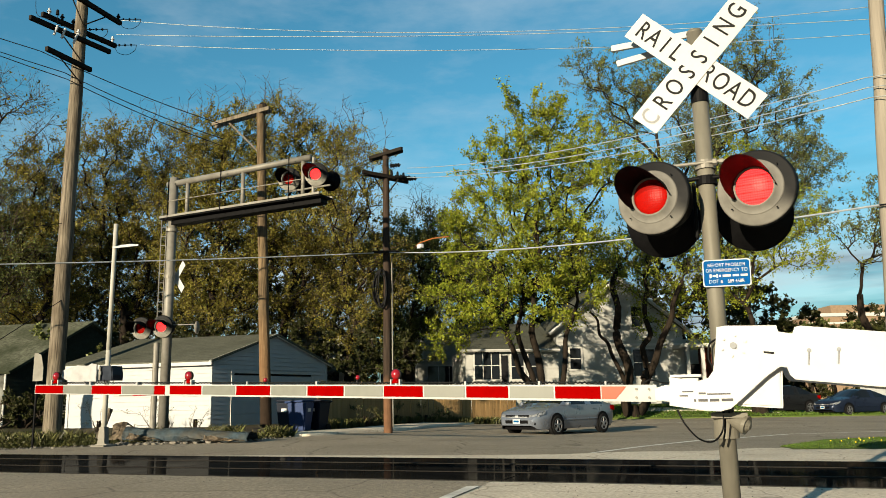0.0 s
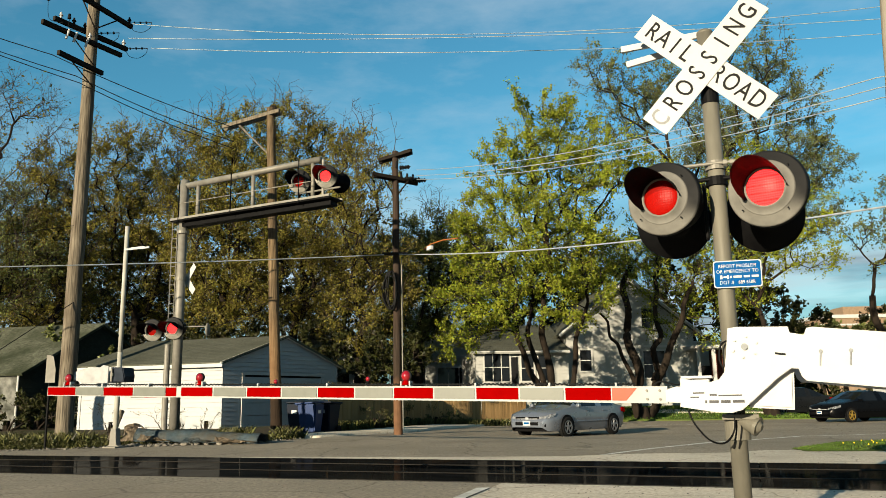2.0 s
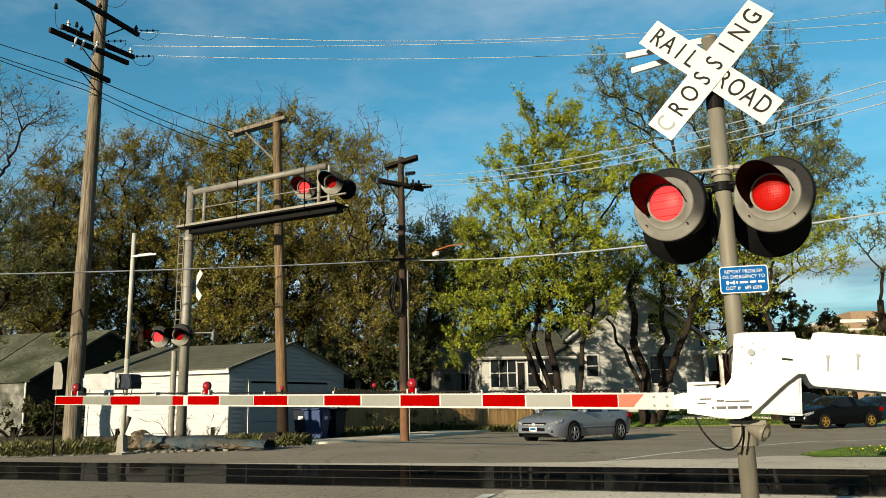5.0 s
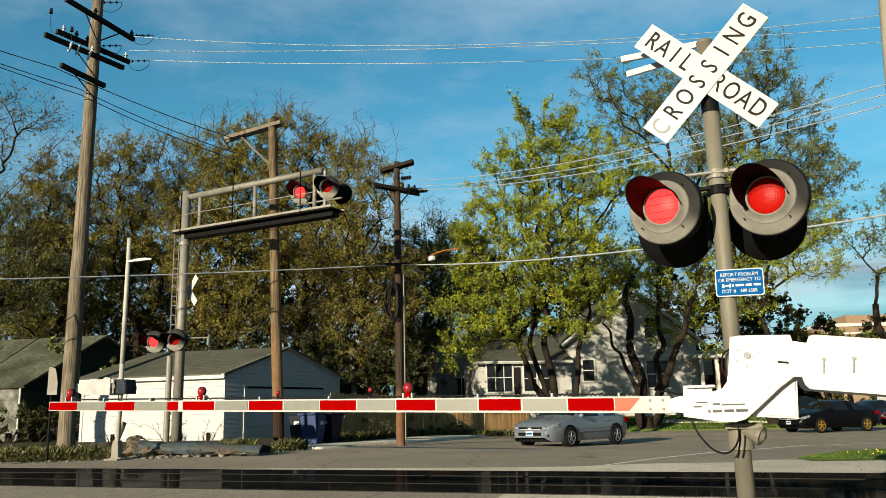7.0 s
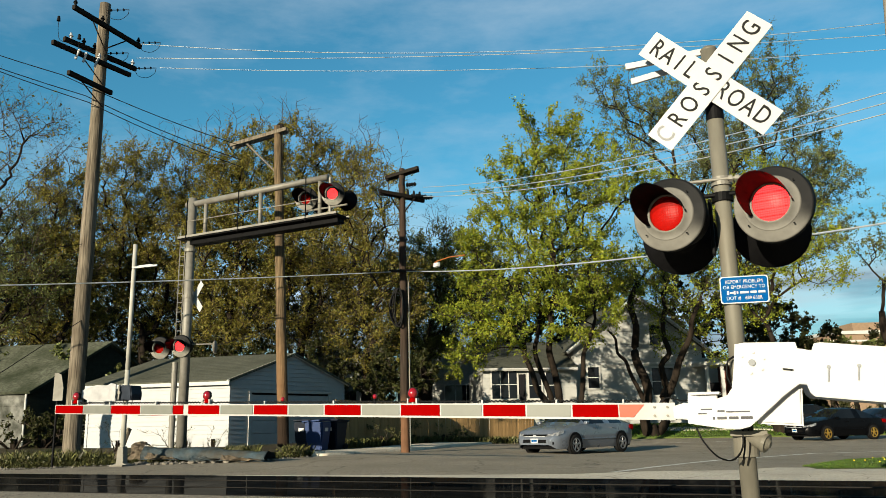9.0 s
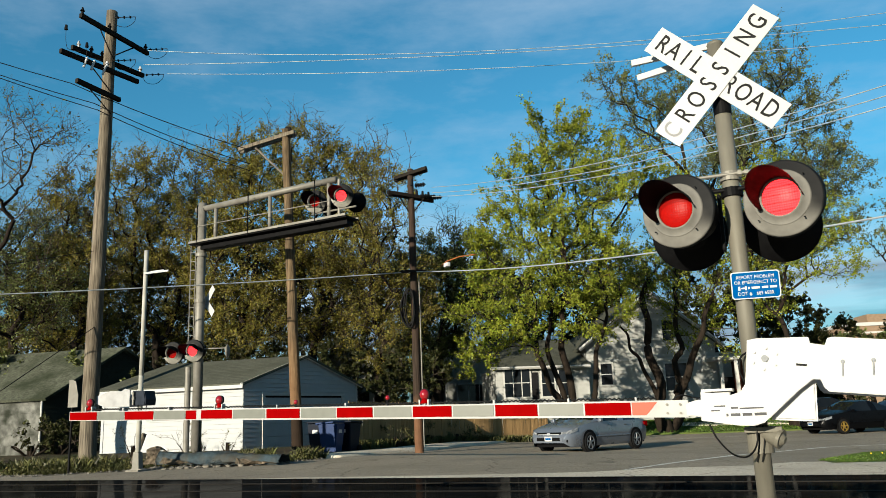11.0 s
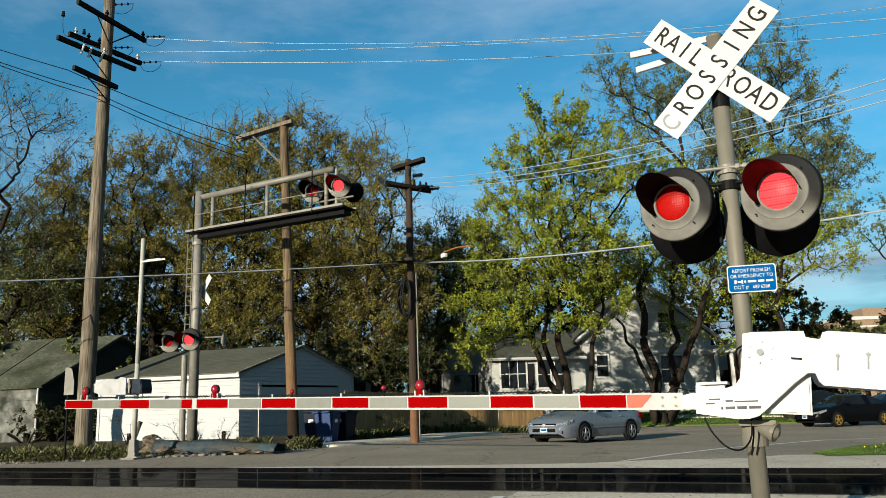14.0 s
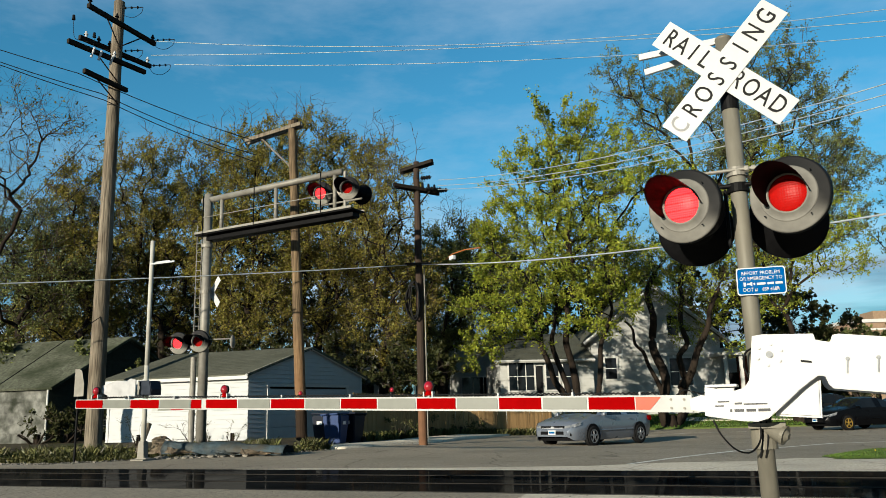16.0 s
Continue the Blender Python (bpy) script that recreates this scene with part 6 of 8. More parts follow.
box(bm, ((A1 - A0).length / 2, -0.04, 4.75), ((A1 - A0).length, 0.06, 0.14), Matrix.Translation((*A0, 0)) @ Matrix.Rotation(math.atan2(hd.y, hd.x), 4, "Z"))
part("belt_board", bm, TRIM_WHITE, house)


def on_house(q, off=0.0):
    p = A0 + hd * q - hn * (0.02 + off)
    return (p.x, p.y)


window(house, on_house(1.25), hd, 3.2, 0.75, 1.35)
window(house, on_house(5.4), hd, 2.7, 0.62, 1.75)
window(house, on_house(6.25), hd, 2.7, 0.62, 1.75)
window(house, on_house(5.5), hd, 5.9, 0.75, 1.35)
lap_wall("porch_back_wall", house, A1 + hn * 2.0, A1 + hd * 4.2 + hn * 2.0, hz, 5.2, SIDING_GREY, 0.21)
# front porch with a brick pier
bm = bmesh.new()
box(bm, (0, 0, 0), (4.6, 3.0, 0.22), Matrix.Translation((*(A1 + hd * 1.5 - hn * 0.6), 4.55)) @ Matrix.Rotation(math.atan2(hd.y, hd.x), 4, "Z"), 0.01)
part("porch_roof", bm, TRIM_WHITE, house, "white edged porch roof")
for q in (-0.5, 0.5, 3.4):
    bm = bmesh.new()
    pp = A1 + hd * q - hn * 1.8
    box(bm, (pp.x, pp.y, 2.3), (0.2, 0.2, 4.4), None, 0.01)
    part("porch_post", bm, TRIM_WHITE, house)
bm = bmesh.new()
pp = A1 + hd * 1.5 - hn * 0.4
box(bm, (pp.x, pp.y, 2.3), (1.0, 1.0, 4.4), None, 0.02)
part("brick_pier", bm, BRICK_RED, house, "dark red brick pier")
bm = bmesh.new()
pp = A1 + hd * 0.9 - hn * 0.05
box(bm, (pp.x, pp.y, 2.4), (1.0, 0.1, 2.1))
part("front_door", bm, DARK_ROOM, house, "dark front door")
# sun porch wing
P0, P1 = Vector((1.3, 50.5)), Vector((7.2, 51.3))
pd = (P1 - P0).normalized()
pn = Vector((-pd.y, pd.x))
lap_wall("wing_wall", house, P0, P1, hz, 4.4, SIDING_GREY, 0.21)
lap_wall("wing_side", house, P0 + pn * 6, P0, hz, 4.4, SIDING_GREY, 0.21)
wa, wb = P0 - pd * 0.4 - pn * 0.5, P1 - pn * 0.5
slab("wing_roof", house, [(*wa, 4.45), (*wb, 4.45), (*(P1 + pn * 4.5), 6.5), (*(P0 + pn * 4.5 - pd * 0.4), 6.5)], 0.12, SHINGLE, "grey porch roof")
shingle_rows(house, (*wa, 4.46), (*wb, 4.46), (*(P1 + pn * 4.5), 6.51), (*(P0 + pn * 4.5 - pd * 0.4), 6.51), 10)
bm = bmesh.new()
rod(bm, (*wa, 4.38), (*wb, 4.38), 0.09, seg=4)
part("gutter", bm, TRIM_WHITE, house)
for q, w, h, cols in ((1.35, 1.6, 1.75, 3), (3.3, 0.8, 1.6, 1), (4.4, 0.8, 1.6, 1)):
    p = P0 + pd * q - pn * 0.02
    window(house, (p.x, p.y), pd, 2.6, w, h, cols, 2)
bm = bmesh.new()
p = P0 + pd * 2.45 - pn * 0.04
box(bm, (p.x, p.y, 2.9), (0.42, 0.06, 2.4))
part("shutter", bm, DARK_ROOM, house, "dark shutter")
bm = bmesh.new()
p = P0 + pd * 3.4 - pn * 1.0
box(bm, (p.x, p.y, 2.35), (3.6, 0.12, 0.12), pose(0, 0, 0, 0, 0, 0), 0.01)
part("porch_rail", bm, TRIM_WHITE, house)

# two further houses glimpsed behind
for (x, y, w, d, e, pk, label, wins) in ((-1.2, 60.0, 6.4, 9.0, 4.9, 7.9, "pale grey house behind the fence with dark windows", ((0.9, 2.7, 2.6, 4), (4.3, 2.3, 2.4, 3))),
                                         (-9.5, 62.0, 5.5, 8.0, 5.2, 8.0, "white house mostly hidden by trees", ((1.2, 2.6, 1.0, 1), (3.6, 2.6, 1.0, 1)))):
    hs = thing("pale_house", Matrix(), label, "house")
    q0, q1, q2, q3 = Vector((x - w / 2, y)), Vector((x + w / 2, y + 0.4)), Vector((x + w / 2, y + d)), Vector((x - w / 2, y + d))
    lap_wall("front_wall", hs, q0, q1, 0.0, e, SIDING_GREY if x > -5 else SIDING_WHITE, 0.22, pk)
    lap_wall("side_wall", hs, q1, q2, 0.0, e, SIDING_GREY, 0.3)
    lap_wall("side_wall", hs, q3, q0, 0.0, e, SIDING_GREY, 0.3)
    for sgn, a, b in ((-1, q0, q3), (1, q1, q2)):
        mm = (q0 + q1) / 2
        slab("roof", hs, [(a.x + sgn * 0.4, a.y - 0.4, e - 0.2), (b.x + sgn * 0.4, b.y, e - 0.2), (mm.x, b.y, pk + 0.15), (mm.x, a.y - 0.4, pk + 0.15)], 0.14, SHINGLE)
    for q, z, ww, cols in wins:
        window(hs, (q0.x + q, y + 0.4 * q / w - 0.02), (w, 0.4), z, ww, 1.6, cols, 1)

# long brick building in the distance
brick = thing("brick_building", Matrix(), "long tan brick building with flat roof in the distance", "building")
bm = bmesh.new()
box(bm, (125, 175, 8.5), (100, 20, 17), None, 0.1)
part("wall", bm, BRICK_FAR, brick)
bm = bmesh.new()
box(bm, (125, 175, 17.3), (100.6, 20.6, 0.7), None, 0.05)
part("parapet", bm, TRIM_WHITE, brick)
for zz in (15.6, 14.2):
    bm = bmesh.new()
    box(bm, (125, 164.95, zz), (100, 0.2, 0.35))
    part("band", bm, TRIM_WHITE, brick)
for k in range(19):
    bm = bmesh.new()
    box(bm, (79 + 5 * k, 164.95, 12.2), (2.4, 0.2, 1.6))
    part("window", bm, GLASS_DARK, brick)
bm = bmesh.new()
box(bm, (92, 168, 18.2), (24, 6, 2.2), None, 0.1)
part("roof_storey", bm, BRICK_FAR, brick)

# ---- fence, bins, litter ----
fence = thing("fence", Matrix(), "tan cedar board fence along the pavement", "fence")
FENCE = [Vector((-4.75, 30.2)), Vector((-1.6, 37.4)), Vector((3.55, 41.2))]
board = bmesh.new()
plate(board, [(-0.068, 0), (0.068, 0), (0.068, 1.66), (0.045, 1.72), (-0.045, 1.72), (-0.068, 1.66)], -0.011, 0.011)
board_me = bpy.data.meshes.new("board")
bmesh.ops.recalc_face_normals(board, faces=board.faces)
board.to_mesh(board_me)
board.free()
board_me.materials.append(FENCE_WOOD)
rngf = np.random.RandomState(3)
for f0, f1 in zip(FENCE, FENCE[1:]):
    fd = (f1 - f0).normalized()
    fl = (f1 - f0).length
    ang = math.atan2(fd.y, fd.x)
    for k in range(int(fl / 0.142)):
        p = f0 + fd * (k * 0.142 + 0.07)
        ob = new("board", board_me)
        ob.parent = fence
        ob.matrix_basis = Matrix.Translation((p.x, p.y, gz(p.x, p.y) + 0.03 + rngf.normal(0, 0.012))) @ Matrix.Rotation(ang, 4, "Z") @ pose(0, 0, 0, rngf.normal(0, 0.4), rngf.normal(0, 0.5), 0)
    for z in (0.35, 1.4):
        bm = bmesh.new()
        side = Vector((-fd.y, fd.x)) * 0.045
        q0, q1 = f0 + side, f1 + side
        beam(bm, (q0.x, q0.y, gz(*f0) + z), (q1.x, q1.y, gz(*f1) + z), 0.05, 0.09)
        part("rail", bm, FENCE_WOOD, fence)


def wheelie_bin(x, y, turn, mat, label):
    ob = thing("wheelie_bin", at(x, y, 0, turn), label, "bin", "bins by the garage")
    bm = bmesh.new()
    lo, hi = [(-0.23, -0.27), (0.23, -0.27), (0.23, 0.27), (-0.23, 0.27)], [(-0.30, -0.36), (0.30, -0.36), (0.30, 0.36), (-0.30, 0.36)]
    a = [bm.verts.new((*q, 0.06)) for q in lo]
    b = [bm.verts.new((*q, 0.98)) for q in hi]
    bm.faces.new(a[::-1])
    bm.faces.new(b)
    for i in range(4):
        bm.faces.new((a[i], a[(i + 1) % 4], b[(i + 1) % 4], b[i]))
    bmesh.ops.bevel(bm, geom=bm.edges[:], offset=0.03, segments=2, affect="EDGES")
    part("body", bm, mat, ob)
    bm = bmesh.new()
    box(bm, (0, 0, 1.02), (0.66, 0.78, 0.06), pose(0, 0, 0, -3, 0, 0), 0.025)
    part("lid", bm, mat, ob)
    bm = bmesh.new()
    rod(bm, (-0.28, 0.40, 0.96), (0.28, 0.40, 0.96), 0.018, seg=8)
    part("handle", bm, mat, ob)
    for s in (-0.27, 0.27):
        bm = bmesh.new()
        rod(bm, (s - 0.03, 0.27, 0.12), (s + 0.03, 0.27, 0.12), 0.12, seg=14)
        part("wheel", bm, TYRE, ob)
    bm = bmesh.new()
    box(bm, (0, -0.335, 0.74), (0.2, 0.012, 0.14), None, 0.004)
    part("label_plate", bm, PORCELAIN, ob)


wheelie_bin(-5.35, 27.8, -20, BIN_DARK, "dark plastic wheelie bin with closed lid")
wheelie_bin(-4.90, 27.5, 70, BIN_BLUE, "blue plastic wheelie bin beside the pole")
wheelie_bin(-4.45, 28.3, -25, BIN_DARK, "dark plastic wheelie bin with closed lid")

culvert = thing("steel_culvert", pose(-7.2, 22.6, gz(-7.2, 22.6) + 0.06, 0, 1, -12), "dented green steel channel lying in the weeds", "steel pipe")
bm = bmesh.new()
rng4 = np.random.RandomState(8)
rings = []
for k in range(25):      # a dented half pipe
    q = k / 24
    h = 0.40 - 0.12 * q + rng4.normal(0, 0.014)
    rings.append([bm.verts.new((-1.75 + 3.75 * q + rng4.normal(0, 0.02), 0.33 * math.cos(radians(a)) + rng4.normal(0, 0.014), h * math.sin(radians(a)) ** 0.8 - 0.05 * math.exp(-((a - 80) / 28) ** 2) * (1 + math.sin(9 * q)) + rng4.normal(0, 0.008))) for a in range(0, 181, 15)])
for r0, r1 in zip(rings, rings[1:]):
    for i in range(len(r0) - 1):
        bm.faces.new((r0[i], r0[i + 1], r1[i + 1], r1[i]))
bmesh.ops.solidify(bm, geom=bm.faces[:], thickness=0.02)
part("channel", bm, GREEN_METAL, culvert, "", True)
bm = bmesh.new()
box(bm, (2.0, 0, 0.12), (0.7, 0.6, 0.16), pose(0, 0, 0, 4, 6, 8), 0.02)
part("flattened_end", bm, GREEN_METAL, culvert)
def torn_sheet(name, grid, mat):
    """A bent steel sheet from a grid of corners."""
    sheet = bmesh.new()
    rows = [[sheet.verts.new(c) for c in row] for row in grid]
    for r0, r1 in zip(rows, rows[1:]):
        for i in range(len(r0) - 1):
            sheet.faces.new((r0[i], r0[i + 1], r1[i + 1], r1[i]))
    bmesh.ops.solidify(sheet, geom=sheet.faces[:], thickness=0.012)
    return part(name, sheet, mat, culvert)


mouth = []
for j in range(5):      # the flared, ragged mouth
    f = j / 4
    mouth.append([(-1.72 - f * (0.34 + rng4.uniform(-0.14, 0.10) * f) + 0.10 * f * math.sin(radians(a)), (0.34 + 0.12 * f) * math.cos(radians(a)) + rng4.normal(0, 0.012), (0.40 + 0.10 * f) * math.sin(radians(a)) ** 0.8 + rng4.normal(0, 0.018)) for a in range(0, 181, 15)])
torn_sheet("torn_end", mouth, RUSTED_EDGE)
for x0, x1, lift, mat in ((-1.5, -0.55, 0.20, RUSTED_EDGE), (-0.1, 0.9, 0.13, GREEN_METAL), (0.75, 1.95, 0.16, RUSTED_EDGE)):      # strips peeled off the near side
    torn_sheet("torn_strip", [[(x0 + (x1 - x0) * i / 7 + rng4.normal(0, 0.02), -0.33 - 0.16 * j / 3 + rng4.normal(0, 0.02), 0.02 + lift * (1 - i / 8) * (0.5 + 0.5 * math.sin(1.3 * j + 0.9 * i)) + rng4.normal(0, 0.012)) for i in range(8)] for j in range(4)], mat)
rng5 = np.random.RandomState(11)
for k in range(90):
    x = rng5.uniform(-9.0, -5.2)
    y = 21.75 + rng5.uniform(-0.15, 0.5) + (x + 9) * 0.16
    s = rng5.uniform(0.025, 0.085)
    bm = bmesh.new()
    bmesh.ops.create_icosphere(bm, subdivisions=1, radius=s)
    for v in bm.verts:
        v.co = Vector((v.co.x * 1.3, v.co.y, v.co.z * 0.7)) * rng5.uniform(0.75, 1.2)
    st = part("stone", bm, STONE)
    st.matrix_basis = pose(x, y, gz(x, y) + s * 0.35, 0, 0, rng5.uniform(0, 360))
    tagged(st, "pale broken stone lying at the road edge", "stone", "rubble")
post = thing("broken_post", at(-9.75, 23.2), "leaning broken wooden post in the weeds", "post")
bm = bmesh.new()
rod(bm, (-0.15, 0, 0.0), (0.20, 0, 0.95), 0.09, 0.07, 7)
part("post", bm, POLE_WOOD, post)
chair = thing("folding_chair", at(-18.2, 38.5, 0, 20), "old pale folding chair beside the shed", "chair")
for k in range(6):
    bm = bmesh.new()
    box(bm, (0, 0.06 * k * 0.2, 0.45 + 0.13 * k), (0.5, 0.02, 0.06), None, 0.005)
    part("slat", bm, STEEL, chair)
for s in (-0.27, 0.27):
    bm = bmesh.new()
    rod(bm, (s, -0.1, 0), (s, 0.08, 1.2), 0.014, seg=6)
    part("leg", bm, STEEL, chair)


# ---- cars ----
def sedan(m, paint, rim_mat, label, grille=True):
    car = thing("car", m, label, "car")
    hw = 0.905
    xs = np.array([-2.40, -2.36, -2.2, -1.95, -1.75, -1.5, -1.25, -1.0, -0.75, -0.4, 0.0, 0.25, 0.5, 0.75, 1.0, 1.2, 1.5, 1.8, 2.05, 2.22, 2.34, 2.40])
    top = np.interp(xs, [-2.4, -2.3, -1.8, -0.9, -0.5, 0.05, 0.25, 1.05, 1.6, 2.1, 2.3, 2.4], [0.78, 1.00, 1.06, 1.40, 1.455, 1.45, 1.40, 1.02, 0.94, 0.82, 0.70, 0.55])
    wid = hw * np.interp(xs, [-2.4, -2.2, -1.6, 1.5, 2.1, 2.3, 2.4], [0.80, 0.90, 0.99, 0.99, 0.93, 0.84, 0.70])
    rw = np.interp(xs, [-2.0, -1.0, 0.2, 1.1], [0.80, 0.62, 0.62, 0.80])
    sill = np.interp(xs, [-2.4, -2.2, -1.9, 1.9, 2.25, 2.4], [0.42, 0.28, 0.20, 0.20, 0.22, 0.34])
    verts, rows = [], []
    for i in range(len(xs)):
        w, t = wid[i], top[i]
        belt = min(0.98, t - 0.05)
        cabin = -1.75 < xs[i] < 1.1
        right = [(0.93 * w, sill[i]), (0.985 * w, sill[i] + 0.10), (w, min(0.62, t - 0.12)), (0.965 * w, min(belt, t - 0.04))]
        right += [(rw[i] if cabin else 0.90 * w, t - 0.035), ((rw[i] if cabin else 0.9 * w) * 0.7, t), (0, t + 0.015)]
        ring = [(y, z) for y, z in right] + [(-y, z) for y, z in right[-2::-1]]
        rows.append([len(verts) + k for k in range(len(ring))])
        verts += [(xs[i], y, z) for y, z in ring]
    body, glass, n = [], {}, len(rows[0])
    for i in range(len(xs) - 1):
        xm = (xs[i] + xs[i + 1]) / 2
        for k in range(n - 1):
            quad = (rows[i][k], rows[i + 1][k], rows[i + 1][k + 1], rows[i][k + 1])
            side = k in (3, n - 5)
            pillar = abs(xm + 0.5) < 0.08
            is_glass = (side and -1.5 < xm < 0.80 and not pillar) or (k in (4, 5, n - 7, n - 6) and (0.25 < xm < 1.0 or -1.65 < xm < -0.9))
            if is_glass and side:
                glass.setdefault(("side_window", k == 3, xm > -0.5), []).append(quad)
            elif is_glass:
                glass.setdefault(("windscreen" if xm > 0 else "rear_window", 0, 0), []).append(quad)
            else:
                body.append(quad)
    body.append(tuple(rows[0]))
    body.append(tuple(rows[-1][::-1]))
    shell = mesh_part("body", verts, body, paint, car, True)
    shell.data.set_sharp_from_angle(angle=radians(24))
    for (pane_name, _, _), quads in glass.items():
        mesh_part(pane_name, verts, quads, CAR_GLASS, car, True)
    bm = bmesh.new()
    box(bm, (0, 0, 0.26), (4.3, 1.5, 0.12))
    part("underbody", bm, BLACK, car)
    wheels = []
    for x in (-1.38, 1.40):
        for s in (-1, 1):
            bm = bmesh.new()
            spin(bm, [(0.37, 0.0), (0.37, -0.02), (0.10, -0.02)], 24)
            arch = part("wheel_arch", bm, BLACK, car, "dark wheel opening")
            arch.matrix_basis = pose(x, s * (hw + 0.012), 0.36, 0, 0, 0 if s < 0 else 180)
            hub = new("wheel")
            hub.parent = car
            hub.matrix_basis = pose(x, s * 0.83, 0.325)
            bm = bmesh.new()
            spin(bm, [(0.215, -0.10), (0.30, -0.115), (0.325, -0.09), (0.325, 0.09), (0.30, 0.115), (0.215, 0.10)], 28, pose(0, s * 0.025, 0))
            part("tyre", bm, TYRE, hub, "", True)
            bm = bmesh.new()
            y = s * 0.115
            for k in range(5):
                a = 2 * math.pi * k / 5
                mm = Matrix.Translation((0, y, 0)) @ Matrix.Rotation(a, 4, "Y")
                box(bm, (0, 0, 0.12), (0.055, 0.03, 0.20), mm, 0.008)
            spin(bm, [(0.222, y - 0.015), (0.222, y + 0.015), (0.195, y + 0.015), (0.195, y - 0.015), (0.222, y - 0.015)], 24)
            rod(bm, (0, y - 0.02, 0), (0, y + 0.02, 0), 0.05, seg=12)
            part("rim", bm, rim_mat, hub)
            bm = bmesh.new()
            rod(bm, (0, s * 0.03, 0), (0, s * 0.08, 0), 0.20, seg=20)
            part("brake_disc", bm, BLACK, hub)
            wheels.append((hub, hub.matrix_basis.copy(), 0.325))
    for s in (-1, 1):
        bm = bmesh.new()
        low = [bm.verts.new((x, s * y, z)) for x, y, z in ((2.372, 0.46, 0.60), (2.315, 0.70, 0.60), (2.20, 0.822, 0.635), (1.97, 0.872, 0.70))]
        high = [bm.verts.new((x, s * y, z)) for x, y, z in ((2.345, 0.46, 0.675), (2.285, 0.69, 0.70), (2.16, 0.805, 0.755), (1.93, 0.860, 0.805))]
        for i in range(3):
            bm.faces.new((low[i], low[i + 1], high[i + 1], high[i]))
        bmesh.ops.solidify(bm, geom=bm.faces[:], thickness=0.03)
        part("headlight", bm, CHROME, car, "clear headlight")
        bm = bmesh.new()
        box(bm, (0.80, s * 0.97, 1.02), (0.16, 0.14, 0.12), None, 0.04)
        part("mirror", bm, paint, car)
        bm = bmesh.new()
        plate(bm, [(-2.34, 0.74), (-2.10, 0.78), (-2.10, 0.92), (-2.33, 0.92)], s * 0.55, s * 0.835, 0.02)
        part("tail_light", bm, ARM_RED, car, "red tail light")
        for xx in (-0.85, 0.15):
            bm = bmesh.new()
            box(bm, (xx, s * (hw - 0.005), 0.84), (0.18, 0.03, 0.03), None, 0.008)
            part("door_handle", bm, paint, car)
        bm = bmesh.new()
        box(bm, (0.0, s * (hw + 0.0), 0.50), (2.2, 0.03, 0.04), None, 0.008)
        part("side_moulding", bm, paint, car)
        bm = bmesh.new()
        box(bm, (2.30, s * 0.58, 0.40), (0.10, 0.28, 0.09), None, 0.02)
        part("fog_recess", bm, BLACK, car)
    bm = bmesh.new()
    box(bm, (2.335, 0, 0.62), (0.06, 0.98, 0.11), None, 0.02)
    g = part("grille", bm, BLACK, car, "dark grille")
    bm = bmesh.new()
    box(bm, (2.37, 0, 0.61), (0.03, 0.86, 0.025), None, 0.006)
    box(bm, (2.375, 0, 0.62), (0.03, 0.12, 0.09), None, 0.02)
    part("grille_bar", bm, CHROME, g)
    bm = bmesh.new()
    box(bm, (2.384, 0, 0.455), (0.05, 0.94, 0.11), None, 0.02)
    part("air_intake", bm, BLACK, car)
    bm = bmesh.new()
    box(bm, (2.405, 0, 0.47), (0.015, 0.30, 0.15), None, 0.005)
    num = part("number_plate", bm, PORCELAIN, car)
    bm = bmesh.new()
    box(bm, (2.416, 0, 0.47), (0.004, 0.22, 0.06))
    part("number_bars", bm, SIGN_BLUE, num)
    return car, wheels


def parked(x, y, heading):
    """A pose on the street; heading in degrees from +x."""
    return pose(x, y, gz(x, y), 0, 0, heading)


silver, _ = sedan(parked(3.95, 28.6, 180 + 47), car_paint("silver_paint", (0.098, 0.109, 0.130), 0.35), ALLOY, "silver sedan waiting at the crossing")
black_car, black_wheels = sedan(parked(17.4, 38.8, 180 + 22), car_paint("black_paint", (0.0015, 0.0016, 0.002), 0.0, 0.03), GOLD, "black sedan with gold wheels waiting in the queue")
navy_car, navy_wheels = sedan(parked(23.6, 47.2, 180 + 22), car_paint("navy_paint", (0.0074, 0.0112, 0.0217), 0.2, 0.15), ALLOY, "dark blue sedan waiting in the queue")
maroon_car, maroon_wheels = sedan(parked(23.4, 41.2, 180 + 22), car_paint("maroon_paint", (0.062, 0.005, 0.0074), 0.2, 0.15), ALLOY, "dark red sedan at the end of the queue")
suv, _ = sedan(parked(21.2, 51.6, 180 + 15) @ Matrix.Diagonal((1.0, 1.05, 1.22, 1)), car_paint("charcoal_paint", (0.0062, 0.0068, 0.0074), 0.1, 0.15), ALLOY, "black car parked in the drive by the house")


def dense(keys):
    ts, ds = [k[0] for k in keys], [k[1] for k in keys]
    rows = []
    t = ts[0]
    last = ts[-2]
    while t < last - 1e-6:
        rows.append((t, float(np.interp(t, ts, ds))))
        t = round(t + 1 / 15, 4)
    rows += [(last, ds[-2]), (16.0, ds[-1])]
    if rows[0][0] > 0:
        rows.insert(0, (0.0, ds[0]))
    return rows


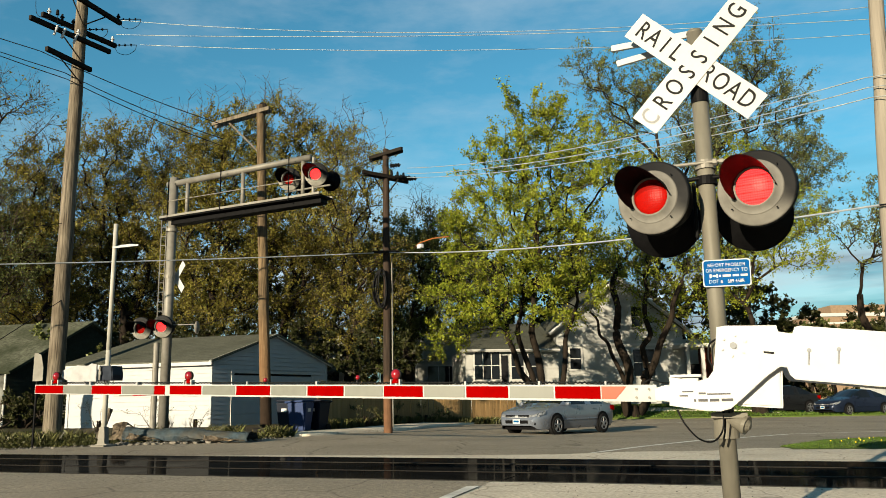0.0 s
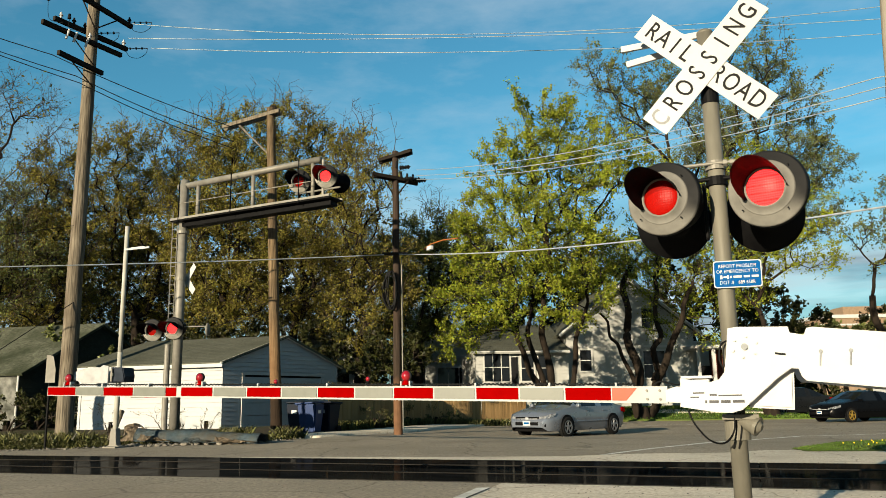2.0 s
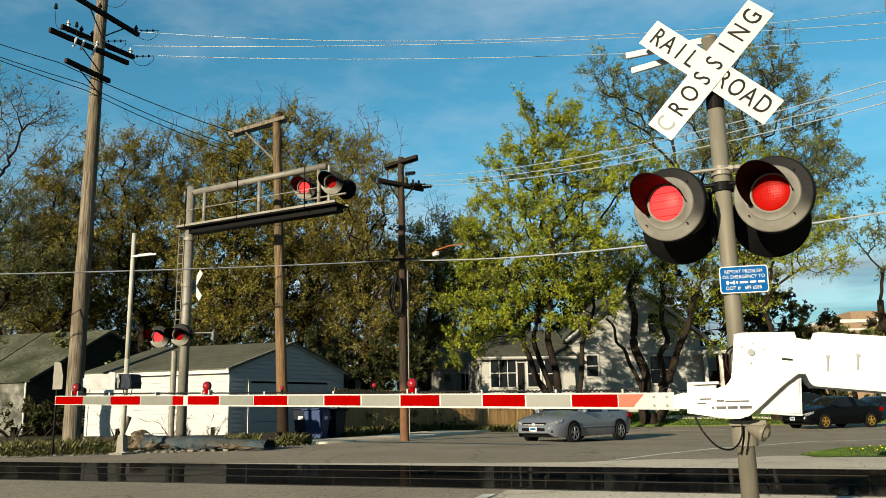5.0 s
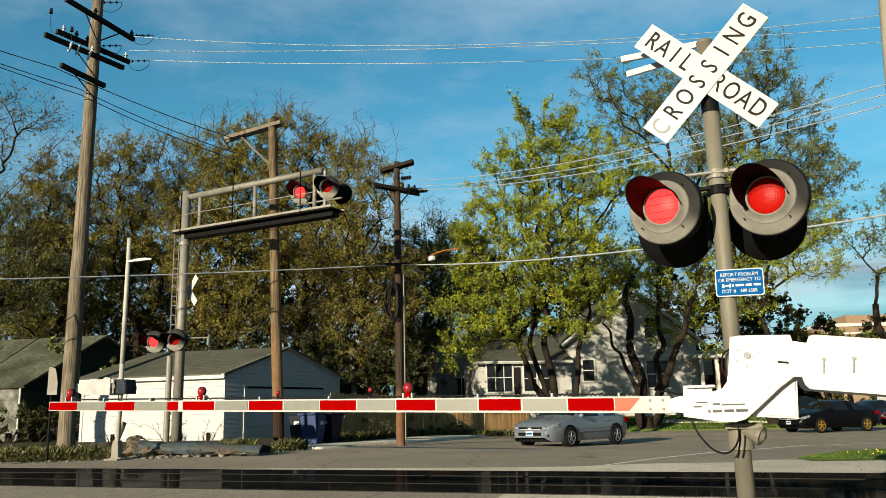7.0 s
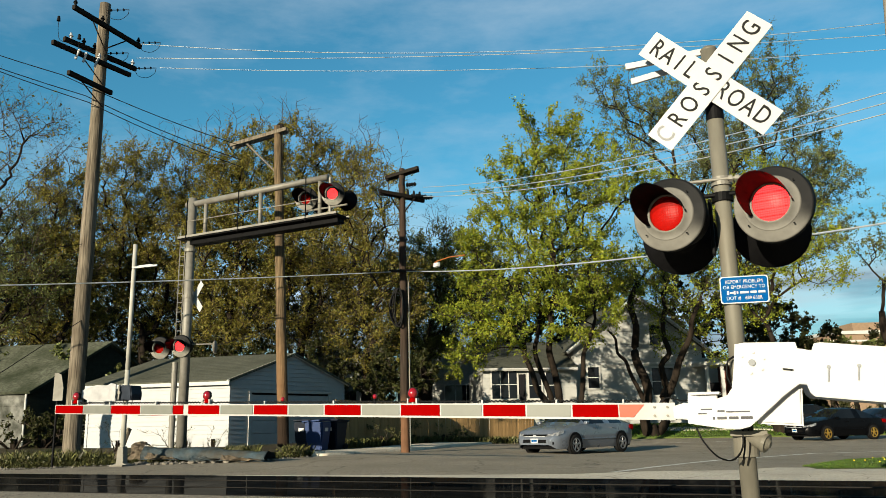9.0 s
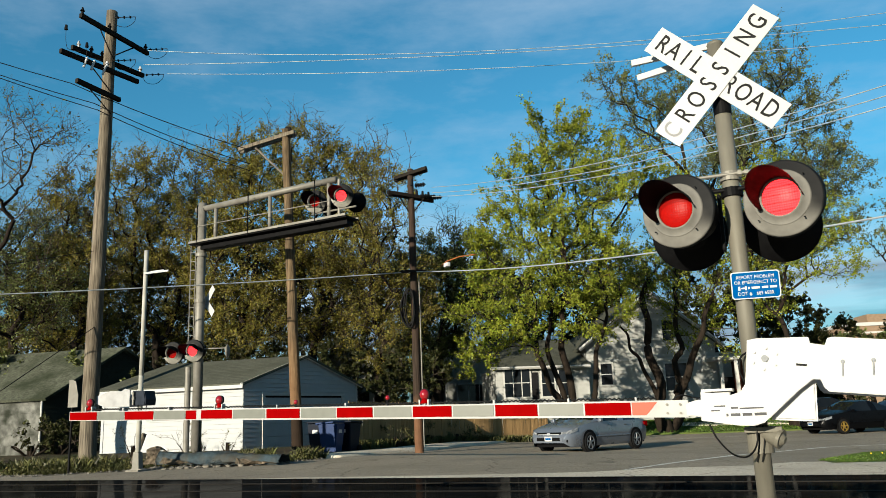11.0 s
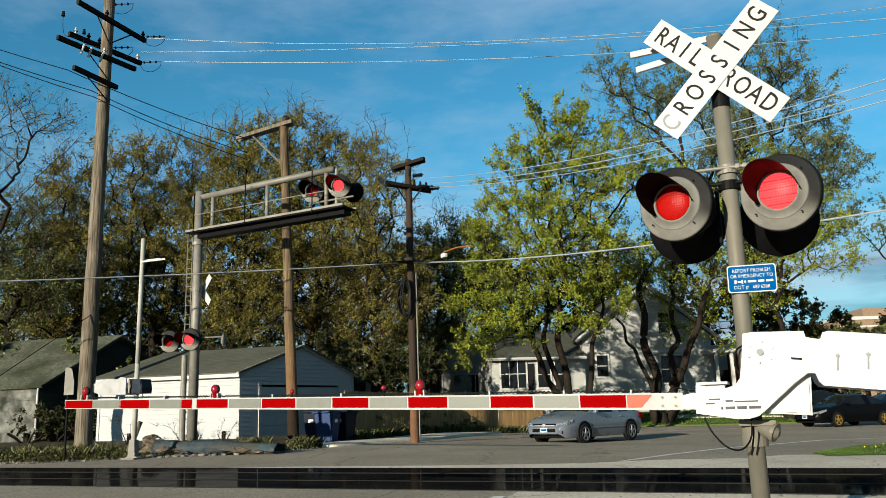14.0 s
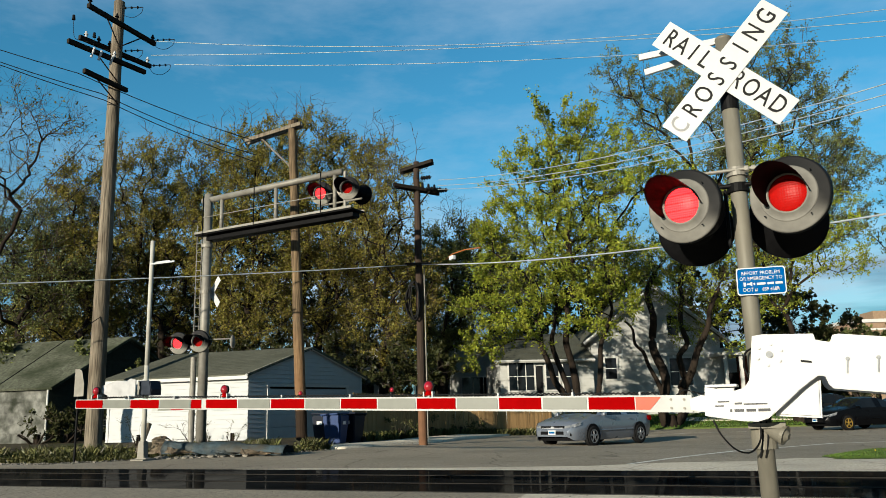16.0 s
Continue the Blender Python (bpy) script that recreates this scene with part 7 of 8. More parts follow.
QUEUE = [
    (black_car, dense([(0.0, 11.4), (0.5, 7.9), (1.0, 5.0), (1.5, 3.1), (2.0, 2.1), (2.5, 1.15), (2.8, 0.6), (3.05, 0.12), (3.2, 0.0), (16.0, 0.0)]), black_wheels),
    (maroon_car, dense([(0.0, 26.0), (1.5, 20.0), (3.0, 14.0), (4.2, 8.5), (5.2, 3.6), (5.8, 1.2), (6.1, 0.3), (6.3, 0.0), (16.0, 0.0)]), maroon_wheels),
]


# ---- grass and weeds ----
def blades(name, mat, spots, height, width, label, seed, category="grass"):
    rng = np.random.RandomState(seed)
    n = len(spots)
    a = rng.uniform(0, 2 * math.pi, n)
    h = height * rng.uniform(0.4, 1.3, n)
    lean = rng.normal(0, 0.35, (n, 2)) * h[:, None]
    base = np.array([(x, y, gz(x, y)) for x, y in spots])
    d = np.stack([np.cos(a), np.sin(a), 0 * a], 1) * width
    tip = base + np.concatenate([lean, h[:, None]], 1)
    mid = base + np.concatenate([lean * 0.35, (h * 0.6)[:, None]], 1)
    quad = np.stack([base - d * 0.6, base + d * 0.6, mid + d * 0.5, tip], 1).reshape(-1, 3)
    ob = crown_mesh(name, quad, mat, None)
    return tagged(ob, label, category, "", "stuff")


rngg = np.random.RandomState(21)


def scatter(n, x0, x1, y_lo, y_hi):
    xs = rngg.uniform(x0, x1, n)
    return [(x, rngg.uniform(y_lo(x), y_hi(x))) for x in xs]


def edge_y(x):
    """Where the road's left edge runs."""
    return float(np.interp(x, [-40, -11.3, -9.3, -6.0, -4.4, -1.8], [29, 20.9, 21.8, 22.6, 24.8, 28.6]))


def clear_of_channel(x, y):
    """False in front of the steel channel, where the ground is bare."""
    return not (-9.3 < x < -5.1 and y < 23.1 - 0.2 * (x + 7.2))


weeds = scatter(22000, -20, -4.6, lambda x: edge_y(x) + 0.25, lambda x: edge_y(x) + 0.3 + 3.2 * ease(-4.5, -8, x) + 0.5)
weeds = [q for k, q in enumerate(weeds) if clear_of_channel(*q) or k % 8 == 0]
blades("weeds", WEED, weeds, 0.13, 0.011, "green and straw weeds along the road edge", 31, "weeds")
clumps = [(rngg.uniform(-19, -5), rngg.uniform(0.4, 3.0)) for _ in range(45)]
tall = []
for cx, off in clumps:
    for _ in range(70):
        x = cx + rngg.normal(0, 0.22)
        tall.append((x, edge_y(x) + off * ease(-4.5, -7, x) + 0.35 + rngg.normal(0, 0.2)))
tall = [q for q in tall if clear_of_channel(*q)]
blades("tall_weeds", WEED, tall, 0.34, 0.009, "tall straggling weeds and stalks by the road edge", 36, "weeds")
broad = []
for _ in range(330):      # low broad-leaved weeds in patches
    cx = rngg.uniform(-17, -4.9)
    cy = edge_y(cx) + 0.25 + rngg.uniform(0, 1) ** 1.6 * 3.2 * ease(-4.5, -7.5, cx)
    h = rngg.uniform(0.06, 0.30)
    for _ in range(34):
        x, y = cx + rngg.normal(0, 0.16), cy + rngg.normal(0, 0.14)
        z = gz(x, y) + h * rngg.uniform(0.1, 1.0)
        if clear_of_channel(x, y):
            broad.append((x, y, z))
tagged(crown_mesh("broad_weeds", leaf_cloud(rngg, np.array(broad), 0.065), WEED, None), "low broad-leaved weeds and litter by the road edge", "weeds", "", "stuff")
verge_spots = scatter(36000, 6.9, 26, lambda x: 15.9 if x < 8.3 else 15.7 - 0.03 * (x - 8.3), lambda x: float(np.interp(x, [6.8, 9.3, 12.4, 26], [16.9, 20.2, 22.2, 27.0])))
blades("verge_grass", GRASS, verge_spots, 0.035, 0.008, "short green grass with dandelions beside the street", 32)
lawn_spots = scatter(22000, 3.6, 34, lambda x: float(np.interp(x, [3.6, 10.3, 19, 24.5, 34], [45.0, 46.5, 45.6, 45.4, 46.6])), lambda x: 51.5)
blades("lawn_grass", GRASS, lawn_spots, 0.16, 0.03, "green lawn grass in dappled shade", 33)
fence_weeds = []
for k in range(4200):
    f0, f1 = (FENCE[0], FENCE[1]) if k % 2 else (FENCE[1], FENCE[2])
    p = f0.lerp(f1, rngg.uniform(0, 1)) + Vector(((f1 - f0).y, (f0 - f1).x)).normalized() * rngg.uniform(0.0, 0.7)
    fence_weeds.append((p.x, p.y))
blades("fence_weeds", WEED, fence_weeds, 0.30, 0.03, "dry weeds along the foot of the fence", 34, "weeds")
dots = scatter(26, 8.6, 12.5, lambda x: 17.5, lambda x: 19.5 + (x - 9) * 0.5)
bm = bmesh.new()
for x, y in dots:
    bmesh.ops.create_icosphere(bm, subdivisions=1, radius=0.017, matrix=Matrix.Translation((x, y, gz(x, y) + 0.05)))
tagged(part("dandelions", bm, DANDELION), "yellow dandelion heads in the verge", "dandelions", "", "stuff")

for x, y, l, t in ((2.05, 47.4, 2.3, 14), (2.45, 47.3, 2.0, -12)):
    stick = thing("stick", at(x, y), "white painted stick leaning by the house", "stick")
    bm = bmesh.new()
    rod(bm, (0, 0, 0), (math.sin(radians(t)) * l, 0.1, math.cos(radians(t)) * l), 0.035, seg=6)
    part("shaft", bm, TRIM_WHITE, stick)


def gravel(name, spots, lo, hi, label, mat):
    """Small broken stones, one four-sided chip each."""
    rng = np.random.RandomState(len(spots))
    verts, faces = [], []
    for x, y in spots:
        s = lo + (hi - lo) * rng.uniform(0, 1) ** 3
        k = len(verts)
        z = gz(x, y)
        a0 = rng.uniform(0, 6.28)
        for j in range(4):
            a = a0 + j * 1.57 + rng.normal(0, 0.2)
            verts.append((x + s * math.cos(a), y + s * math.sin(a), z + 0.002))
        verts.append((x + rng.normal(0, s * 0.2), y + rng.normal(0, s * 0.2), z + s * rng.uniform(0.5, 1.0)))
        faces += [(k + j, k + (j + 1) % 4, k + 4) for j in range(4)]
    return tagged(mesh_part(name, verts, faces, mat), label, "gravel", "", "stuff")


grit = []
for v, spread_v, n in ((10.16, 0.10, 700), (14.25, 0.12, 900), (9.6, 0.45, 900), (15.3, 0.8, 900), (8.2, 1.0, 700)):
    for _ in range(n):
        grit.append(track_xy(rngg.uniform(-14, 14), v + rngg.normal(0, spread_v)))
gravel("gravel", grit, 0.004, 0.017, "loose pale grit and small stones beside the crossing panels", STONE)
soil_bits = []
for _ in range(1600):
    x = rngg.uniform(-16, -4.6)
    soil_bits.append((x, edge_y(x) + rngg.normal(0.1, 0.22)))
gravel("road_edge_rubble", soil_bits, 0.010, 0.060, "broken stones and clods along the road edge", STONE)


TREES = [
    (-25.9, 44.0, 6.4, LEAF_PALE, 14040, 0.10, [(-1.5, -1.5, 10.9, 3.8), (0.2, 1.6, 12.5, 3.1), (1.5, -1.3, 8.9, 3.1)]),
    (-23.3, 46.0, 6.6, LEAF_OLIVE, 16200, 0.10, [(-1.7, 1.2, 14.0, 2.2), (0.3, -0.7, 10.9, 2.9), (-1.5, 1.5, 8.2, 3.3), (-0.6, -0.9, 15.4, 1.4)]),
    (-19.3, 48.0, 6.7, LEAF_OLIVE, 17280, 0.10, [(-1.4, -1.6, 15.9, 2.6), (1.0, 1.0, 16.9, 2.5), (-2.1, -0.3, 12.7, 3.0), (0.7, 1.1, 13.0, 3.4), (0.2, 2.3, 9.4, 3.4)]),
    (-13.4, 46.0, 6.4, LEAF_OLIVE, 17280, 0.10, [(-0.9, 1.1, 17.3, 2.1), (1.3, 1.2, 17.8, 1.8), (-1.8, 1.5, 14.2, 2.9), (1.2, 0.1, 14.1, 2.9), (-0.0, -1.2, 10.7, 3.3), (0.8, -2.0, 7.7, 2.9)]),
    (-9.6, 48.0, 6.2, LEAF_OLIVE, 17280, 0.10, [(-0.5, -1.3, 18.1, 1.9), (1.8, 0.0, 16.4, 2.5), (-0.3, -0.0, 13.9, 3.0), (1.9, -1.5, 12.1, 3.0), (0.5, -1.7, 8.9, 3.4)]),
    (-5.3, 45.0, 5.2, LEAF_OLIVE, 9000, 0.10, [(-0.6, 0.7, 15.9, 1.8), (0.6, -1.5, 13.4, 2.3), (-0.7, 0.5, 10.7, 2.8), (0.9, 0.9, 8.7, 2.7), (-0.2, -0.0, 6.1, 2.5)]),
    (-2.5, 52.0, 4.6, LEAF_PALE, 15200, 0.11, [(-0.5, -1.1, 10.4, 2.5), (1.2, -1.1, 12.2, 1.8), (0.4, -0.1, 7.5, 2.5), (-1.1, 0.8, 5.7, 2.5), (3.2, -0.4, 11.6, 2.0), (4.2, 0.3, 9.4, 2.0)]),
    (4.8, 40.0, 3.2, LEAF_LIME, 5200, 0.105, [(-0.5, -0.9, 15.4, 1.9), (1.3, 0.6, 15.2, 1.9), (-1.9, -0.8, 12.2, 2.4), (0.3, 0.1, 12.5, 2.5), (2.8, -1.4, 13.0, 2.0), (4.9, 0.9, 13.6, 1.6), (-2.6, 1.4, 8.9, 2.5), (-0.3, -1.5, 9.2, 2.4), (2.3, 1.6, 9.4, 2.5), (-4.4, -0.8, 6.4, 1.6), (-2.1, -0.6, 6.0, 1.9), (1.3, 0.3, 6.6, 2.0), (-4.7, 0.7, 4.5, 1.1), (-3.4, 0.7, 10.6, 1.5)]),
    (10.78, 47.3, 4.5, LEAF_LIME, 2000, 0.115, [(1.3, 1.0, 10.9, 2.7), (-0.8, -0.7, 8.8, 2.2), (3.3, 1.1, 9.1, 2.6), (2.1, 1.1, 6.7, 1.9), (4.4, 1.1, 6.0, 1.8)]),
    (16.4, 56.0, 6.9, LEAF_PALE, 8200, 0.12, [(-5.2, 0.0, 25.5, 2.0), (-2.7, 1.3, 22.6, 2.9), (0.4, 1.7, 24.1, 2.9), (5.1, -2.3, 25.3, 2.9), (7.8, -0.8, 23.1, 2.6), (10.3, 1.5, 20.4, 2.2), (11.0, 0.0, 17.8, 2.0), (8.1, -0.8, 17.4, 2.9), (5.1, 0.2, 20.1, 3.3), (2.2, -1.0, 20.1, 2.4), (3.3, 0.5, 16.4, 2.6), (6.4, 0.0, 14.3, 2.6), (9.4, 0.6, 14.4, 2.2), (4.4, 0.0, 12.4, 2.2), (0.6, 0.4, 17.3, 2.4)]),
    (18.5, 48.0, 4.7, LEAF_LIME, 2500, 0.115, [(-0.2, 1.2, 8.6, 2.0), (2.7, -1.4, 9.8, 2.0), (0.4, -0.4, 10.9, 1.7), (-1.6, 0.6, 13.0, 2.2), (1.3, 0.5, 13.6, 2.2), (3.3, 0.2, 12.3, 1.8), (-2.6, 0.0, 10.4, 1.9), (0.3, 0.2, 15.6, 1.8)]),
    (31.4, 60.0, 8.7, LEAF_PALE, 2160, 0.14, [(-0.8, -1.0, 14.0, 2.3), (2.4, 0.1, 15.7, 2.9), (4.9, 0.2, 14.3, 2.9), (1.1, -1.5, 11.8, 2.1)]),
    (-19.6, 30.0, 6.6, LEAF_OLIVE, 160, 0.10, [(2.3, -0.5, 13.3, 1.6), (3.6, 0.1, 12.8, 1.2), (0.6, -1.1, 12.9, 2.3), (1.9, -0.9, 10.8, 1.3)]),
    (-24.8, 42.0, 3.2, LEAF_PALE, 4600, 0.12, [(-1.0, 0.3, 5.3, 1.4), (0.5, 0.0, 4.1, 1.3)]),
    (-23.8, 43.5, 3.2, LEAF_PALE, 4600, 0.12, [(-0.8, -0.9, 4.3, 1.5), (0.5, 0.6, 4.2, 1.4)]),
    (-22.7, 45.0, 3.3, LEAF_PALE, 4600, 0.12, [(-0.9, 0.2, 4.4, 1.5), (0.6, 0.9, 4.2, 1.4)]),
    (-19.3, 42.0, 3.1, LEAF_PALE, 4600, 0.12, [(-0.8, -1.0, 4.3, 1.4), (0.6, -0.4, 4.0, 1.3)]),
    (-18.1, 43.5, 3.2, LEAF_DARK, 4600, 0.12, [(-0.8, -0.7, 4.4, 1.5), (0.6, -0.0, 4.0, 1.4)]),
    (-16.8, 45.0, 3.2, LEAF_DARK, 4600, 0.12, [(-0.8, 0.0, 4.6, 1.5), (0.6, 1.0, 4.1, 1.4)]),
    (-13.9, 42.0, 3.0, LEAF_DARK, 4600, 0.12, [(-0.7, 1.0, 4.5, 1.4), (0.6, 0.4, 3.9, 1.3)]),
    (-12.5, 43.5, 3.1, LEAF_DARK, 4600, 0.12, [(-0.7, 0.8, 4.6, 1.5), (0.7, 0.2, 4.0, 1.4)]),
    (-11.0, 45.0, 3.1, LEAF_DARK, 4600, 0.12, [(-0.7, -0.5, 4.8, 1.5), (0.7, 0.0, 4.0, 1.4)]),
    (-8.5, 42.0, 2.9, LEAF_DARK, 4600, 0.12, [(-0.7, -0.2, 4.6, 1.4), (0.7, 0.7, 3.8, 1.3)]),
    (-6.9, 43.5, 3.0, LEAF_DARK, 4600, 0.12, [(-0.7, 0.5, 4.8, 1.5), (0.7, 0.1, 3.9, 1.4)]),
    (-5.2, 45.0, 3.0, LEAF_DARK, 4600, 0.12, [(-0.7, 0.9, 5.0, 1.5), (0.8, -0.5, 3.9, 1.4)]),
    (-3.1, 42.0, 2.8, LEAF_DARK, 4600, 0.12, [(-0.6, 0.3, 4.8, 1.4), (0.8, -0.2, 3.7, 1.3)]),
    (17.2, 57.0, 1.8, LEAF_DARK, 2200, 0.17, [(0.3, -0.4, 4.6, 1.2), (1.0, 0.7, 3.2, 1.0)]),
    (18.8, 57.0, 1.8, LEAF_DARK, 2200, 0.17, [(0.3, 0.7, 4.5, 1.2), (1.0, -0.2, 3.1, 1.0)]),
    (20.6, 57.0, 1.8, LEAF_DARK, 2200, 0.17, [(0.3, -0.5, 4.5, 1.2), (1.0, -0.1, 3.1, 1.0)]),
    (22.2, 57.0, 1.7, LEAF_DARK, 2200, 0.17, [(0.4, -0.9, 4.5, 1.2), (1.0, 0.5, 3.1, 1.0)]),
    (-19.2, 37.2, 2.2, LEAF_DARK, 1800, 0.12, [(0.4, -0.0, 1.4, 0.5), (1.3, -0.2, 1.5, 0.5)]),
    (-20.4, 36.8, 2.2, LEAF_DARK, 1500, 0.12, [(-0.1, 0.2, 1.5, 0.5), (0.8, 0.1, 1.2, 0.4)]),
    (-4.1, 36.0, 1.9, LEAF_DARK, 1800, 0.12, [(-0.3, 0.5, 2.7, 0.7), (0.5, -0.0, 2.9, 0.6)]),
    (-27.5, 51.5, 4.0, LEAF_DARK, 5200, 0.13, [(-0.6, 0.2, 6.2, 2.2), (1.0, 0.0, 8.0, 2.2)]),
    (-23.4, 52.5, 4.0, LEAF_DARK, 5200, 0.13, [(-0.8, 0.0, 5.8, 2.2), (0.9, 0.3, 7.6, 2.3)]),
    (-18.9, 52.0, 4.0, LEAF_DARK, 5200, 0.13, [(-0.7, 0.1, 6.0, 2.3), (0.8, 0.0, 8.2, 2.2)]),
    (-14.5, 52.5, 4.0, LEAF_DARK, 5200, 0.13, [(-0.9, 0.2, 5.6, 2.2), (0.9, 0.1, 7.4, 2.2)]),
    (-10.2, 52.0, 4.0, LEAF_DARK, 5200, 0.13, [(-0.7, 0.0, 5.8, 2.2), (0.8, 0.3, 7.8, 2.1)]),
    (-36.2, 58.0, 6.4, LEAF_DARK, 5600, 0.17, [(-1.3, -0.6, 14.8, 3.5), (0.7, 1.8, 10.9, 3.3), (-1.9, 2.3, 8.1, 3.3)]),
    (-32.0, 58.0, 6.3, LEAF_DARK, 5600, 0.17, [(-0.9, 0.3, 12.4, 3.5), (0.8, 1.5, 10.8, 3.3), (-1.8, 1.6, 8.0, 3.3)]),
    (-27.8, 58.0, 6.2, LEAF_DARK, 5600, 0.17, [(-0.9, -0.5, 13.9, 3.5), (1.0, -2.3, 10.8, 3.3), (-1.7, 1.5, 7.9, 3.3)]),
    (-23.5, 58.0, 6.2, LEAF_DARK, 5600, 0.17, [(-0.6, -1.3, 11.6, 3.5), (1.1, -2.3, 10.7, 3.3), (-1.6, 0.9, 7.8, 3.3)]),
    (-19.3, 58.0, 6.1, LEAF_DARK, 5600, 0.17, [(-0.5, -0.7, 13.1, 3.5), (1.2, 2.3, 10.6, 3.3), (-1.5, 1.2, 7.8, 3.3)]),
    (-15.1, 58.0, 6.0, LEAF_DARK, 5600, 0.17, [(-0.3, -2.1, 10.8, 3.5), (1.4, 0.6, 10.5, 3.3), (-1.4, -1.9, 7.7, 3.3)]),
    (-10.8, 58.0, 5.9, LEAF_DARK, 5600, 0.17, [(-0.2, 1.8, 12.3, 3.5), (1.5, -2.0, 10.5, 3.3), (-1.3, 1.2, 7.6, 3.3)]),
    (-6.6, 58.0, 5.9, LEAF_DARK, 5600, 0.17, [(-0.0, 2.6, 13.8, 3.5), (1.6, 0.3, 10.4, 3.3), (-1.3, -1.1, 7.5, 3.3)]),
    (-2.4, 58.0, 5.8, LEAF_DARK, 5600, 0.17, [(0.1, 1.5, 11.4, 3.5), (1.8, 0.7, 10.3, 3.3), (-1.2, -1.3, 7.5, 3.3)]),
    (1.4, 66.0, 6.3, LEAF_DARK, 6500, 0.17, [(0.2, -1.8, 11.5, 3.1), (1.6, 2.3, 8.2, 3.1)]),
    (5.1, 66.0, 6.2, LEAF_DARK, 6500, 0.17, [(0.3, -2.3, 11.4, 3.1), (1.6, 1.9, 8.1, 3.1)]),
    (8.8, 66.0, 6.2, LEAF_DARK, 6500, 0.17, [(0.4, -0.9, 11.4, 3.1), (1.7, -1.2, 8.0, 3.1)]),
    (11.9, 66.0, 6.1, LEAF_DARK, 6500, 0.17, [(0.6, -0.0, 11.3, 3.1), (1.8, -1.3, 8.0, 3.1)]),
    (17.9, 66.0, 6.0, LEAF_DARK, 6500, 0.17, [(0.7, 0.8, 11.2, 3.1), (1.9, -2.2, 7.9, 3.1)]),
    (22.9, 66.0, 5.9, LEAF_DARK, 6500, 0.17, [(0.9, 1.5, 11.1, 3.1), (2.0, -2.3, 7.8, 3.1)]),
    (48.3, 120.0, 6.2, LEAF_PALE, 900, 0.40, [(1.0, 0.7, 10.4, 1.3), (2.6, 0.1, 10.8, 1.3)]),
    (51.2, 120.0, 6.1, LEAF_PALE, 900, 0.40, [(1.1, -0.2, 10.3, 1.3), (2.6, -0.3, 10.7, 1.3)]),
    (54.1, 120.0, 6.1, LEAF_PALE, 900, 0.40, [(1.1, -0.9, 10.3, 1.3), (2.7, 0.9, 10.7, 1.3)]),
    (57.4, 120.0, 6.0, LEAF_PALE, 900, 0.40, [(1.2, 1.0, 10.2, 1.3), (2.7, -0.3, 10.6, 1.3)]),
    (60.8, 120.0, 6.0, LEAF_PALE, 900, 0.40, [(1.2, -0.9, 10.2, 1.3), (2.8, -0.5, 10.6, 1.3)]),
    (64.1, 120.0, 5.9, LEAF_PALE, 900, 0.40, [(1.3, -0.3, 10.1, 1.3), (2.9, -0.1, 10.5, 1.3)]),
    (67.4, 120.0, 5.9, LEAF_PALE, 900, 0.40, [(1.3, 0.9, 10.0, 1.3), (2.9, -0.7, 10.4, 1.3)]),
]
# stems of the two maples: base x, base z, end x, y, z, radius at base and end
STEMS = {7: ((-0.24, 0, -1.9, -0.2, 5.6, 0.20, 0.09), (0.0, 0, 0.2, 0.3, 7.8, 0.22, 0.11), (0.26, 0, 1.9, -0.2, 6.0, 0.19, 0.08), (-0.1, 0, -0.7, 0.3, 6.8, 0.17, 0.08)),
         8: ((-0.15, 0, -0.15, 0.0, 9.0, 0.31, 0.16), (0.2, 0, 3.4, -0.3, 7.9, 0.29, 0.12), (-0.2, 1.7, -2.2, -0.5, 6.1, 0.15, 0.06), (0.8, 2.2, 1.3, 0.3, 8.4, 0.20, 0.11))}
LABELS = {"LEAF_PALE": "pale budding tree with thin branches", "LEAF_OLIVE": "tall olive tree in spring bud", "LEAF_DARK": "dense dark green tree behind the yards", "LEAF_LIME": "maple with fresh lime green leaves"}
for i, (x, y, fork, leaf, n, size, lobes) in enumerate(TREES):
    kind = {id(LEAF_PALE): "LEAF_PALE", id(LEAF_OLIVE): "LEAF_OLIVE", id(LEAF_DARK): "LEAF_DARK", id(LEAF_LIME): "LEAF_LIME"}[id(leaf)]
    low = max(q[2] for q in lobes) < 7.5 and y < 58
    bare = n < 300
    far = y > 57
    maple = leaf is LEAF_LIME
    tree(40 + i, x, y, 0.9 if low else fork, leaf, n * (0.80 if leaf is LEAF_OLIVE else 0.48 if far else 0.30 if low else 0.62 if not maple else 1.2), size * (1.65 if y == 66 else 1.2 if far or low else 1.0), lobes, 0.07 if low else 0.36 if i == 8 else 0.40 if y > 38 else 0.3,
         "dark leafy shrub behind the yards" if low else LABELS[kind] if not bare else "bare tree with fine twigs and buds", 5 if low else 1,
         tips=14.0 if bare else 5.0 if far else 6.0 if low else 11.0 if maple else 13.0, name="shrub" if low else "tree", limbs=STEMS.get(i, ()), shoots=3 if i < 7 else 0,
         tip_r=0.008 if bare else 0.010 if maple else 0.013, sprays=6 if bare else 5, spray=0.55 if low else 0.7 if maple else 0.8, most_r=0.06 if low else 0.2)


